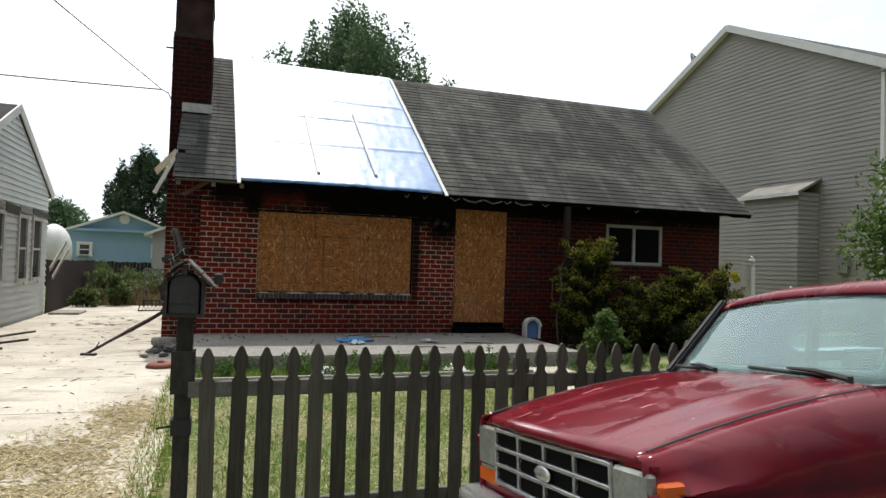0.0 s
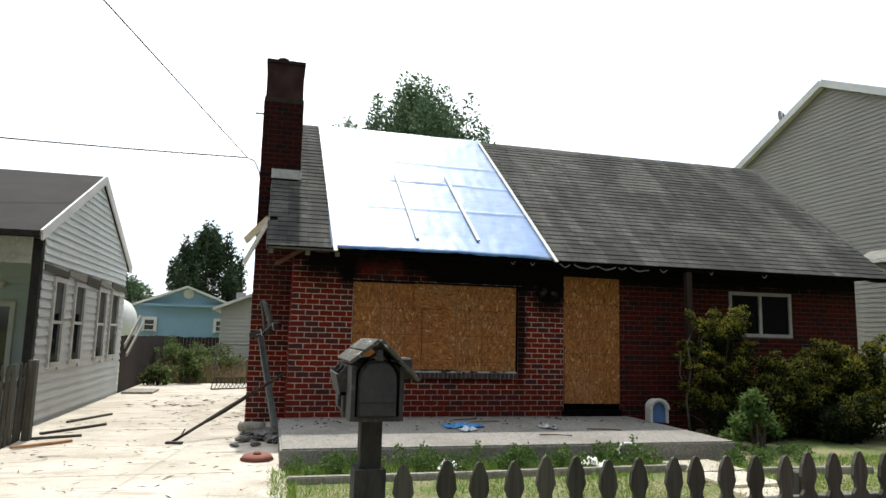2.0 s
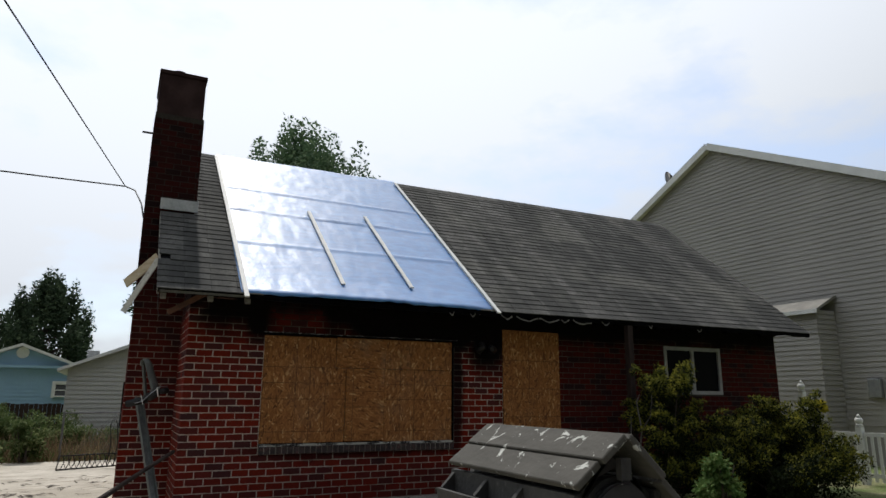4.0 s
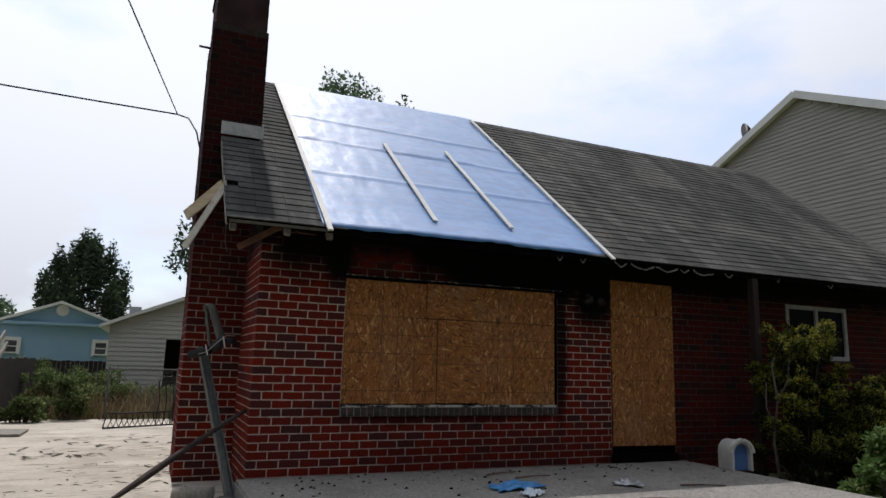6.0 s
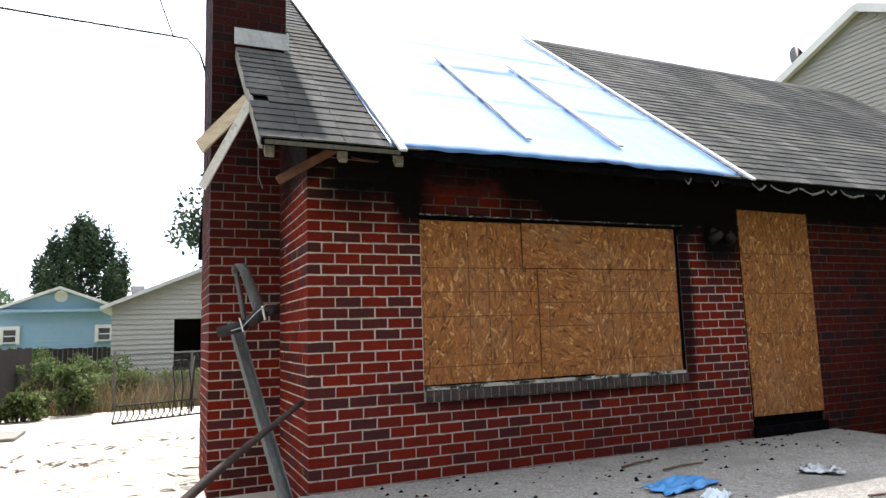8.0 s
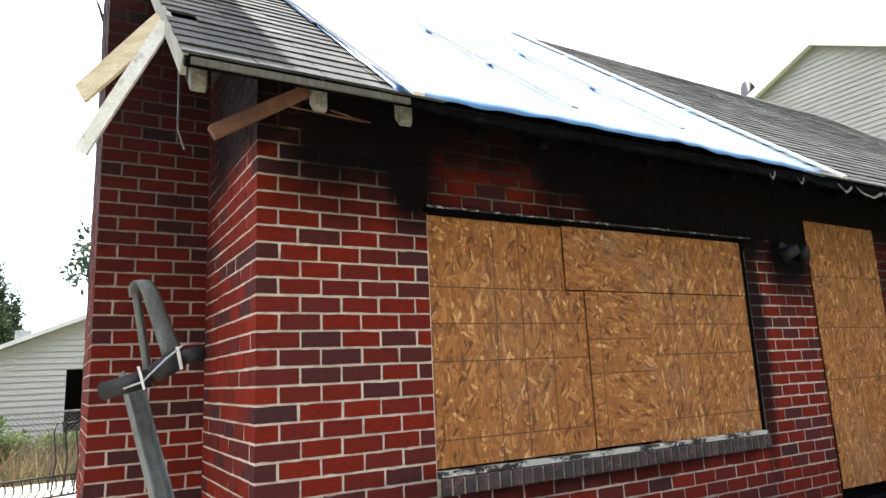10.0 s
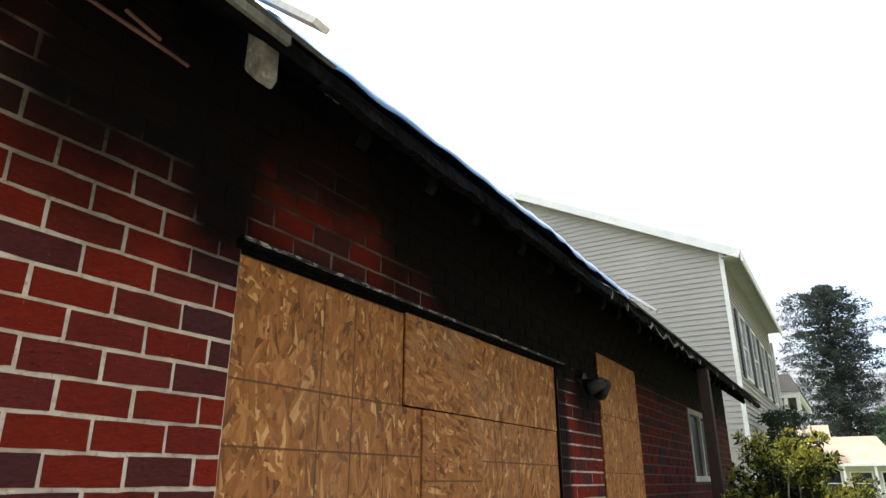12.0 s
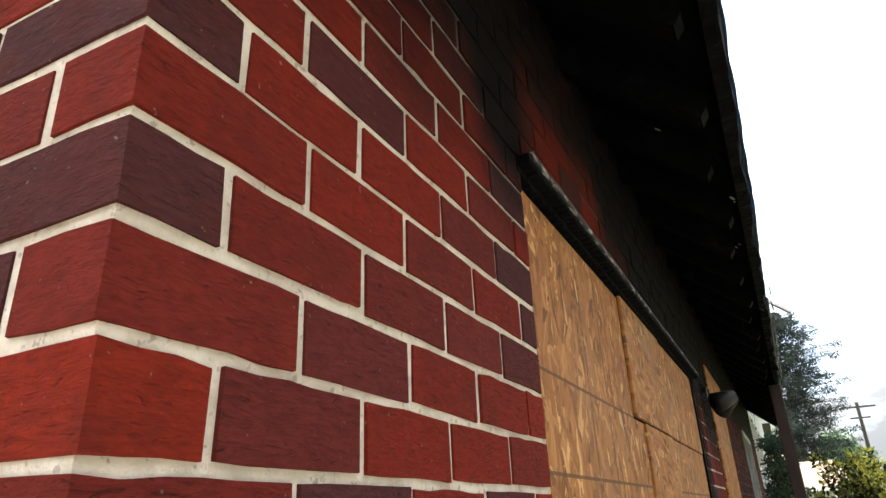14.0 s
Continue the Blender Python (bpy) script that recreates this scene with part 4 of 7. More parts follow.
mm.color(mm.mix(mm.step(mm.noise(mm.scaled(pp, (1, 3, 3)), 22, 5, 0.7), 0.52, 0.62), (0.012, 0.009, 0.009), (0.36, 0.34, 0.33)))
boxes("scaled_edge", mm.m, lintel, (0.58, 3.33, W - 0.036, W - 0.0302, 2.284, 2.296), label="edge of pale flaking scale")
mm = Mat("burnt_sill_paint", (0.4, 0.4, 0.38), 0.8, 0, 0.3)
pp = mm.pos()
cc = mm.mix(mm.step(mm.noise(mm.scaled(pp, (1, 1, 2)), 7, 5, 0.65), 0.46, 0.56), (0.40, 0.385, 0.34), (0.02, 0.018, 0.018))
mm.color(mm.mix(mm.step(mm.noise(pp, 40, 4), 0.6, 0.7), cc, (0.62, 0.61, 0.58))).bump(mm.noise(pp, 50, 4), 0.6, 0.004)
M["sill_paint"] = mm.m
bm = bmesh.new()
box(bm, 0.60, 3.27, W - 0.02, W + 0.05, 0.886, 0.912)
for v in bm.verts:
    v.co.z += 0.004 * noise.noise(v.co * 3)
part("sill_strip", bm, M["sill_paint"], bwin, "grey weathered sill strip")
sooty = mottled("sooty_brick", (0.060, 0.042, 0.040), (0.026, 0.020, 0.020), 9, 90, 0.85, 0.4, (0.15, 0.07, 0.06)).m
x = 0.602
while x < 3.26:
    bm = bmesh.new()
    box(bm, x, x + 0.062, W - 0.035, W + 0.08, 0.798, 0.884)
    soften(bm, 0.006, 1)
    part("sill_brick", bm, sooty, bwin)
    x += 0.0725
bm = bmesh.new()
box(bm, 0.60, 3.27, W - 0.026, W + 0.08, 0.802, 0.880)
part("sill_mortar", bm, M["mortar"], bwin)

# boarded door
bm = bmesh.new()
box(bm, 4.092, 4.13, W + 0.02, W + 0.18, 0.21, 2.498)
box(bm, 5.065, 5.103, W + 0.02, W + 0.18, 0.21, 2.498)
box(bm, 4.13, 5.065, W + 0.02, W + 0.18, 2.46, 2.498)
box(bm, 4.08, 5.12, W - 0.030, W + 0.12, 0.205, 0.31)
box(bm, 4.13, 5.065, W + 0.03, W + 0.12, 0.31, 0.44)
bdoor = hpart("boarded_door", bm, M["char"], None, "front door boarded over with a tall strand board sheet")
panel("board", bdoor, [(4.10, 0.415), (5.098, 0.405), (5.108, 2.482), (4.092, 2.492)], W - 0.014, W - 0.002, M["osb"])

# side window
M["sooty_glass"] = Mat("sooty_glass", (0.004, 0.004, 0.005), 0.25, 0, 0.06).m
bm = bmesh.new()
for d in ((7.28, 8.60, 2.31, 2.37), (7.28, 8.60, 1.57, 1.63), (7.28, 7.34, 1.63, 2.31), (8.54, 8.60, 1.63, 2.31), (7.90, 7.96, 1.63, 2.31)):
    box(bm, d[0], d[1], W - 0.012, W + 0.06, d[2], d[3])
swin = hpart("sliding_window", bm, mottled("dull_white_paint", (0.46, 0.445, 0.42), (0.34, 0.325, 0.30), 6, 60, 0.7, 0.2).m, None, "white framed sliding window with dark glass")
for a, b in ((7.34, 7.90), (7.96, 8.54)):
    boxes("pane", M["sooty_glass"], swin, (a, b, W + 0.02, W + 0.03, 1.63, 2.31))

M["dull_wire"] = mottled("dull_wire", (0.10, 0.10, 0.10), (0.06, 0.06, 0.06), 9, 60, 0.6, 0.1).m
M["worn_end"] = mottled("worn_end_grain", (0.21, 0.195, 0.165), (0.12, 0.11, 0.095), 16, 70, 0.9, 0.5, (0.32, 0.31, 0.29)).m
M["lath"] = mottled("lath_wood", (0.16, 0.075, 0.055), (0.09, 0.04, 0.03), 8, 70, 0.8, 0.3).m
# eave: rafter tails, charred fascia, torn drip edge
for i in range(26):
    x = (-0.685, -0.165, 0.265)[i] if i < 3 else 0.70 + 0.405 * (i - 3)
    y_end = 11.03 if i < 3 else 11.02 + 0.05 * RNG.random()
    z_at = lambda y: roof_z(y) - 0.055
    bm = bmesh.new()
    y_in = y_end + (0.07 if i < 3 else 0.0)
    prism(bm, [(y_in, z_at(y_in)), (11.75, z_at(11.75)), (11.75, z_at(11.75) - 0.13), (y_in + 0.02, z_at(y_in) - 0.12), (y_in, z_at(y_in) - 0.09)], "x", x + 0.002, x + 0.063)
    raft = hpart("rafter", bm, M["char"], None, "charred rafter under the eave")
    if i < 3:
        bm = bmesh.new()
        prism(bm, [(y_end, z_at(y_end)), (y_in, z_at(y_in)), (y_in, z_at(y_in) - 0.13), (y_end + 0.02, z_at(y_end) - 0.125), (y_end, z_at(y_end) - 0.10)], "x", x, x + 0.065)
        soften(bm, 0.006, 1)
        part("rafter_tail", bm, M["worn_end"], raft, "worn whitish rafter end")
bm = bmesh.new()
rows = []
n = 220
for i in range(n + 1):
    x = 0.44 + (ROOF_XR - 0.46) * i / n
    h = 0.012 + 0.022 * noise.noise((x * 3.1, 0, 0)) + 0.016 * noise.noise((x * 11, 5, 0))
    rows.append([bm.verts.new((x, 10.955 + 0.026 * noise.noise((x * 2.6, 2, 2)) + 0.010 * noise.noise((x * 9, 2, 2)), 2.665)), bm.verts.new((x, 10.960 + 0.028 * noise.noise((x * 2.9, 2, 2)) + 0.012 * noise.noise((x * 8, 9, 2)), 2.640 - h)),
                 bm.verts.new((x, 10.998, 2.640 - h)), bm.verts.new((x, 11.0, 2.665))])
for a, b in zip(rows, rows[1:]):
    for k in range(4):
        bm.faces.new((a[k], b[k], b[(k + 1) % 4], a[(k + 1) % 4]))
hpart("fascia", bm, M["char"], None, "ragged burned fascia along the eave")
for (a, b, s) in ((4.05, 4.42, 1), (4.44, 4.80, 11), (5.05, 5.40, 2), (4.84, 4.98, 3), (6.55, 6.62, 4), (7.6, 7.7, 5), (3.80, 3.98, 6), (3.3, 3.38, 7), (5.6, 5.74, 8), (2.98, 3.05, 9)):
    bm = bmesh.new()
    m = max(3, int((b - a) / 0.04))
    prev = None
    for i in range(m + 1):
        x = a + (b - a) * i / m
        top = 2.645 + 0.030 * noise.noise((x * 9, s, 0)) - 0.045 * math.sin(math.pi * i / m)
        cur = [bm.verts.new((x, 10.935, top)), bm.verts.new((x, 10.930 + 0.01 * noise.noise((x * 20, 0, s)), top - 0.018 - 0.022 * abs(noise.noise((x * 14, s, 3)))))]
        if prev:
            bm.faces.new((prev[0], cur[0], cur[1], prev[1]))
        prev = cur
    bmesh.ops.solidify(bm, geom=bm.faces[:], thickness=0.003)
    hpart("drip_edge", bm, M["old_wood_light"], None, "torn scrap of pale drip edge")
fv, ff = [], []
frng = random.Random(31)
for c in range(9):
    cx, cy = (0.66, 1.55, 1.9, 2.45, 3.05, 3.5, 4.2, 4.9, 2.1)[c], (11.10, 11.2, 11.0, 11.05, 11.22, 11.0, 11.1, 11.05, 11.12)[c]
    for e in range(7 if c == 0 else 3):
        x, y, r = cx + frng.uniform(-0.05, 0.05), cy + frng.uniform(-0.03, 0.03), frng.uniform(0.006, 0.016)
        k = len(fv)
        for q in range(5):
            an = q * 1.2566 + frng.uniform(-0.4, 0.4)
            yy2 = y + r * 0.7 * math.sin(an)
            fv.append((x + r * math.cos(an), yy2, roof_z(yy2) - 0.078 - 0.002))
        ff.append((k, k + 1, k + 2, k + 3, k + 4))
flakes = raw_mesh("paint_flakes", fv, ff, M["white_paint"], roof, "", "stuff")
for a, b in (((-0.22, 11.24, 2.665), (0.17, 11.25, 2.655)), ((-0.02, 11.21, 2.668), (0.09, 11.22, 2.655)), ((0.10, 11.27, 2.675), (0.21, 11.26, 2.66))):
    bm = bmesh.new()
    bar(bm, a, b, 0.009, 0.006)
    hpart("broken_lath", bm, M["lath"], None, "splintered reddish lath under the eave")
bm = bmesh.new()
bar(bm, (-0.585, 11.11, 2.43), (-0.175, 11.09, 2.69), 0.045, 0.06)
soften(bm, 0.006, 1)
hpart("loose_brace", bm, mottled("brace_wood", (0.13, 0.055, 0.028), (0.075, 0.032, 0.018), 8, 70, 0.8, 0.3).m, None, "loose reddish wooden brace under the eave")
bm = bmesh.new()
bar(bm, (ROOF_XL + 0.005, EAVE_Y + 0.05, EAVE_Z - 0.02), (ROOF_XL + 0.005, 12.58, roof_z(12.58) - 0.065), 0.022, 0.10)
hpart("rake_board", bm, M["old_wood_light"], None, "peeling grey-white rake board")
bm = bmesh.new()
bar(bm, (-0.73, 11.62, 3.17), (-1.06, 11.95, 2.86), 0.018, 0.12)
b2 = hpart("hanging_board", bm, M["pale_wood"], None, "splintered pale board hanging from the rake")
bm = bmesh.new()
bar(bm, (-0.72, 11.58, 3.14), (-1.05, 11.72, 2.48), 0.02, 0.065)
hpart("hanging_board", bm, M["white_paint"], None, "splintered white trim hanging from the rake")
bm = bmesh.new()
tube(bm, [(-0.70, 11.25, 2.78), (-0.69, 11.3, 2.5), (-0.665, 11.27, 2.40)], 0.004, 5)
hpart("loose_wire", bm, M["dull_wire"])
bm = bmesh.new()
bar(bm, (ROOF_XL + 0.02, EAVE_Y - 0.012, EAVE_Z - 0.034), (0.27, EAVE_Y - 0.012, EAVE_Z - 0.034), 0.014, 0.028)
hpart("eave_strip", bm, M["old_wood"], None, "grey weathered strip along the eave")
# metal flashing at the chimney foot
bm = bmesh.new()
bar(bm, (-0.735, CY0 - 0.015, roof_z(CY0) + 0.085), (CX1 + 0.02, CY0 - 0.015, roof_z(CY0) + 0.085), 0.012, 0.16)
for k in range(5):
    y = CY0 + 0.02 + 0.19 * k
    bar(bm, (CX1 + 0.012, y, roof_z(y + 0.09) + 0.05), (CX1 + 0.012, y + 0.2, roof_z(y + 0.09) + 0.06), 0.008, 0.12)
part("flashing", bm, M["flashing"], chimney, "bright sheet metal flashing")
# flood lamp beside the door
lamp = hpart("flood_lamp", (lambda b: (bmesh.ops.create_cone(b, cap_ends=True, segments=16, radius1=0.055, radius2=0.05, depth=0.03, matrix=pose(3.74, W - 0.012, 2.24, 90)), b)[1])(bmesh.new()), M["dark_metal"], None, "blackened two-headed flood lamp")
for dx, rz in ((-0.07, 30), (0.10, -45)):
    bm = bmesh.new()
    bmesh.ops.create_cone(bm, cap_ends=True, segments=14, radius1=0.065, radius2=0.035, depth=0.13, matrix=pose(3.74 + dx, W - 0.12, 2.19, 70, 0, rz))
    part("lamp_head", bm, M["dark_metal"], lamp, "", True)
# weathered post at the eave in the shrubs
boxes("post", M["dark_fence"], None, (6.12, 6.22, 10.95, 11.05, -0.05, 2.62), bevel=0.006)
tagged(bpy.data.objects["post"], "dark weathered post from the ground to the eave", "post")

# ---- shingles ----
PITCH = 0.1365
NC = int(math.hypot(RIDGE_Y - EAVE_Y, RIDGE_Z - EAVE_Z) / PITCH) + 1
UP = Vector((0, math.cos(TILT_R), math.sin(TILT_R)))
NRM = Vector((0, -math.sin(TILT_R), math.cos(TILT_R)))


def tab_mesh(w, length=PITCH * 1.25, thick=0.0125):
    """A shingle tab lying on the slope, its lower edge at the origin."""
    bm = bmesh.new()
    vs = box(bm, 0.002, w - 0.002, 0, length, 0, thick)
    for v in vs:
        if v.co.y > 0.01 and v.co.z > 0.005:
            v.co.z = 0.001
    bm.normal_update()
    me = bpy.data.meshes.new("shingle")
    bm.to_mesh(me)
    bm.free()
    return me


tab = tab_mesh(0.300)
tab.materials.append(M["shingle"])
tab_half = tab_mesh(0.150)
tab_half.materials.append(M["shingle"])
SLM = Matrix((Vector((1, 0, 0)), UP, NRM)).transposed().to_4x4()
jv, jf = [], []
for r in range(NC):
    base = Vector((0, EAVE_Y - 0.002, EAVE_Z - 0.004)) + UP * (PITCH * r) + NRM * 0.001
    x = ROOF_XL - 0.01 - (0.15 if r % 2 else 0.0) + RNG.uniform(-0.012, 0.012)
    while x < ROOF_XR:
        w = min(0.30, ROOF_XR + 0.02 - x)
        y_mid = base.y + 0.06
        under = 0.28 < x and x + w < 3.5
        in_chim = x < CX1 - 0.05 and CY0 - 0.01 < y_mid < CY1
        if x < ROOF_XL - 0.02:
            x += 0.15
            continue
        if not under and not in_chim:
            m = Matrix.Translation(base + Vector((x, 0, 0)) + NRM * RNG.uniform(0, 0.0025)) @ SLM @ pose(0, 0, 0, RNG.uniform(-0.3, 1.2), 0, RNG.uniform(-0.5, 0.5))
            if x < 0.5:
                ob = new("shingle", tab)
                ob.parent = roof
                ob.matrix_parent_inverse = Matrix.Translation((4.5, 14, 0)) @ HM
                ob.matrix_basis = m
            else:
                k = len(jv)
                for v in tab.vertices:
                    c = v.co.copy()
                    c.x *= w / 0.30
                    jv.append(m @ c)
                jf += [[k + i for i in f.vertices] for f in tab.polygons]
        elif in_chim and x + 0.30 > CX1 + 0.04:
            ob = new("shingle", tab_half)
            ob.parent = roof
            ob.matrix_parent_inverse = Matrix.Translation((4.5, 14, 0)) @ HM
            ob.matrix_basis = Matrix.Translation(base + Vector((x + 0.15, 0, 0))) @ SLM
        x += 0.30
rest = raw_mesh("shingles", jv, jf, M["shingle_joined"], roof, "", "stuff")
bm = bmesh.new()
for s in (-1, 1):
    prism(bm, [(RIDGE_Y, RIDGE_Z + 0.018), (RIDGE_Y + s * 0.13, RIDGE_Z - 0.13 * SLOPE + 0.018), (RIDGE_Y + s * 0.13, RIDGE_Z - 0.13 * SLOPE + 0.002), (RIDGE_Y, RIDGE_Z + 0.002)], "x", 3.45, ROOF_XR)
part("ridge_cap", bm, M["shingle"], roof)

# ---- tarp ----
tarp = thing("tarp", "shiny blue plastic tarp nailed over the burned roof with white battens", "tarp")
nx, ny = 150, 120
tv, tf = [], []
for j in range(ny + 1):
    v = j / ny
    for i in range(nx + 1):
        u = i / nx
        s = 0.012 + v * (math.hypot(RIDGE_Y - EAVE_Y, RIDGE_Z - EAVE_Z) + 0.058)
        x0, x1 = 0.20 - 0.06 * v, 3.69 - 0.17 * v
        x = x0 + (x1 - x0) * u
        p = Vector((x, EAVE_Y, EAVE_Z)) + UP * s
        lift = 0.020 + 0.006 * noise.noise((x * 1.7, s * 1.3, 0)) + 0.004 * noise.noise((x * 6, s * 4, 1)) + 0.0016 * noise.noise((x * 17, s * 15, 2))
        edge = max(0.0, 1 - v / 0.10)
        swell = 0.5 + 0.5 * noise.noise((x * 2.9, 0, 7)) + 0.35 * noise.noise((x * 6.5, 0, 9))
        lift += edge * (0.016 * math.sin(math.pi * u) + 0.026 * swell * math.sin(math.pi * min(1, u * 1.02)) ** 0.5)
        lift += 0.026 * math.exp(-((s - 2.42 + 0.06 * u + 0.012 * noise.noise((x * 4, 0, 0))) / 0.02) ** 2)
        lift += 0.020 * math.exp(-((s - 3.25 + 0.1 * u) / 0.03) ** 2) + 0.018 * math.exp(-((s - 1.35 - 0.03 * u) / 0.03) ** 2)
        q = p + NRM * lift
        if j == 0:
            q.z -= 0.024 + 0.020 * noise.noise((x * 5, 3, 0))
            q.y += 0.010
        tv.append(q)
for j in range(ny):
    for i in range(nx):
        k = j * (nx + 1) + i
        tf.append((k, k + 1, k + nx + 2, k + nx + 1))
sheet = raw_mesh("sheet", tv, tf, M["tarp"], tarp, "wrinkled blue plastic sheet")
sheet.data.polygons.foreach_set("use_smooth", [True] * len(sheet.data.polygons))
sol = sheet.modifiers.new("thickness", "SOLIDIFY")
sol.thickness = 0.002
bat_white = mottled("batten_white", (0.74, 0.73, 0.70), (0.66, 0.65, 0.61), 5, 50, 0.6, 0.1).m
for (xa, ya, xb, yb) in ((3.71, 10.86, 3.50, 14.46), (0.25, 10.84, 0.13, 14.46), (1.535, 11.22, 1.45, 12.96), (2.535, 11.26, 2.41, 13.02)):
    bm = bmesh.new()
    A = Vector((xa, ya, roof_z(ya))) + NRM * 0.048
    B = Vector((xb, yb, roof_z(yb))) + NRM * 0.048
    k = 6
    pts = [A.lerp(B, i / k) + NRM * (0.006 * noise.noise((xa, i, 0))) for i in range(k + 1)]
    side_v = NRM.cross((B - A).normalized()) * 0.028
    ring = [[bm.verts.new(p + sx * side_v + sz * NRM * 0.009) for sx, sz in ((-1, -1), (1, -1), (1, 1), (-1, 1))] for p in pts]
    for r0, r1 in zip(ring, ring[1:]):
        for e in range(4):
            bm.faces.new((r0[e], r0[(e + 1) % 4], r1[(e + 1) % 4], r1[e]))
    bm.faces.new(ring[0])
    bm.faces.new(ring[-1][::-1])
    bmesh.ops.recalc_face_normals(bm, faces=bm.faces[:])
    part("batten", bm, bat_white, tarp, "white wooden batten")

# ---- picket fence, mailbox ----
FY = 4.05


def picket_mesh(name="picket", h=1.05, w=0.089, t=0.019):
    out = [(-w / 2, 0), (w / 2, 0), (w / 2, h - 0.20), (w / 2 * 0.62, h - 0.175), (w / 2 * 0.62, h - 0.155), (w / 2 * 0.98, h - 0.115), (w / 2 * 0.80, h - 0.06), (w / 2 * 0.30, h - 0.008), (0, h),
           (-w / 2 * 0.30, h - 0.008), (-w / 2 * 0.80, h - 0.06), (-w / 2 * 0.98, h - 0.115), (-w / 2 * 0.62, h - 0.155), (-w / 2 * 0.62, h - 0.175), (-w / 2, h - 0.20)]
    bm = bmesh.new()
    prism(bm, out, "y", -t / 2, t / 2)
    return mesh_of(name, bm, M["old_wood"])


M["rail_wood"] = mottled("rail_wood", (0.17, 0.163, 0.145), (0.11, 0.105, 0.092), 8, 80, 0.9, 0.35).m
pk = picket_mesh()
fence = thing("picket_fence", "weathered grey wooden picket fence along the front lawn", "fence", at=(0, FY, 0))


def fence_run(parent, n, spacing, z_base, rail_len, at=lambda i: (0, 0)):
    for i in range(n):
        ob = new("picket", pk)
        ob.parent = parent
        ob.matrix_basis = pose(spacing * i + RNG.uniform(-0.006, 0.006), -0.03, z_base + RNG.uniform(-0.012, 0.012), RNG.uniform(-1, 1), RNG.uniform(-0.9, 0.9), 0)
    for z in (z_base + 0.80, z_base + 0.09):
        bm = bmesh.new()
        box(bm, -0.12, rail_len, -0.018, 0.020, z - 0.045, z + 0.045)
        soften(bm, 0.004, 1)
        part("rail", bm, M["rail_wood"], parent)


fence_run(fence, 44, 0.1503, -0.115, 6.6)
for x in (2.0, 4.4, 6.62):
    bm = bmesh.new()
    box(bm, x - 0.045, x + 0.045, 0.025, 0.115, -0.3, 0.83)
    soften(bm, 0.006, 1)
    part("post", bm, M["old_wood"], fence)

side_fence = thing("picket_fence", "weathered grey picket fence beside the driveway", "fence", at=(-3.62, 6.2, 0))
side_fence.rotation_euler = (0, 0, radians(90))
fence_run(side_fence, 32, 0.15, -0.06, 4.75)
for x in (-0.05, 1.6, 3.2, 4.72):
    bm = bmesh.new()
    box(bm, x - 0.05, x + 0.05, -0.15, -0.05, -0.2, 1.02)
    soften(bm, 0.006, 1)
    part("post", bm, M["old_wood"], side_fence)

mailbox = thing("mailbox", "weathered wooden house-shaped mailbox with newspaper slots on a post", "mailbox", at=(-0.155, 4.12, 0))
M["box_wood"] = mottled("mailbox_wood", (0.060, 0.058, 0.054), (0.038, 0.036, 0.034), 10, 90, 0.85, 0.4, (0.10, 0.095, 0.085)).m
M["post_wood"] = mottled("mailbox_post", (0.045, 0.042, 0.036), (0.026, 0.025, 0.022), 7, 70, 0.9, 0.4, (0.05, 0.055, 0.035), stretch=(4, 4, 1)).m
mm = Mat("mailbox_roof", (0.11, 0.105, 0.09), 0.9, 0, 0.2)
pp = mm.obj()
chips = mm.step(mm.noise(pp, 26, 5, 0.65, 0.6), 0.60, 0.64)
mm.color(mm.mix(chips, mm.mix(mm.noise(mm.scaled(pp, (3, 0.6, 3)), 18, 4), (0.05, 0.047, 0.040), (0.105, 0.098, 0.085)), (0.44, 0.44, 0.40)))
mm.bump(mm.math("ADD", chips, mm.noise(pp, 60, 4)), 0.6, 0.003)
M["box_roof"] = mm.m
bm = bmesh.new()
box(bm, -0.040, 0.050, -0.047, 0.047, -0.35, 1.12)
soften(bm, 0.005, 1)
part("post", bm, M["post_wood"], mailbox)
boxes("post_sleeve", M["post_wood"], mailbox, (-0.062, 0.066, -0.075, 0.068, 0.66, 0.90))
bm = bmesh.new()
box(bm, -0.052, 0.058, -0.058, 0.058, 0.42, 0.51)
part("strap", bm, M["black"], mailbox, "black strap round the post")
bm = bmesh.new()
tube(bm, [(-0.05, 0, 0.465), (-0.13, -0.02, 0.46)], 0.006, 6)
part("wire_end", bm, M["dark_metal"], mailbox)
arch = [(-0.078, 1.128), (0.078, 1.128)] + [(0.078 * math.cos(a), 1.270 + 0.078 * math.sin(a)) for a in [math.pi * k / 14 for k in range(15)]]
bm = bmesh.new()
prism(bm, arch, "y", -0.19, 0.28)
part("box", bm, M["box_wood"], mailbox, "dull grey arched metal box")
bm = bmesh.new()
prism(bm, [(x * 0.95, 1.128 + (z - 1.128) * 0.965) for x, z in arch], "y", -0.212, -0.192)
soften(bm, 0.004, 2)
bx = part("box_door", bm, mottled("mailbox_door", (0.050, 0.050, 0.051), (0.038, 0.038, 0.040), 7, 60, 0.55, 0.15, metal=0.2).m, mailbox, "dull grey arched mailbox door")
boxes("door_rib", M["black"], bx, (-0.070, 0.070, -0.2145, -0.211, 1.180, 1.184))
boxes("latch", M["box_wood"], bx, (-0.012, 0.012, -0.225, -0.21, 1.345, 1.385))
boxes("floor_board", M["box_wood"], mailbox, (-0.105, 0.105, -0.20, 0.30, 1.108, 1.126))
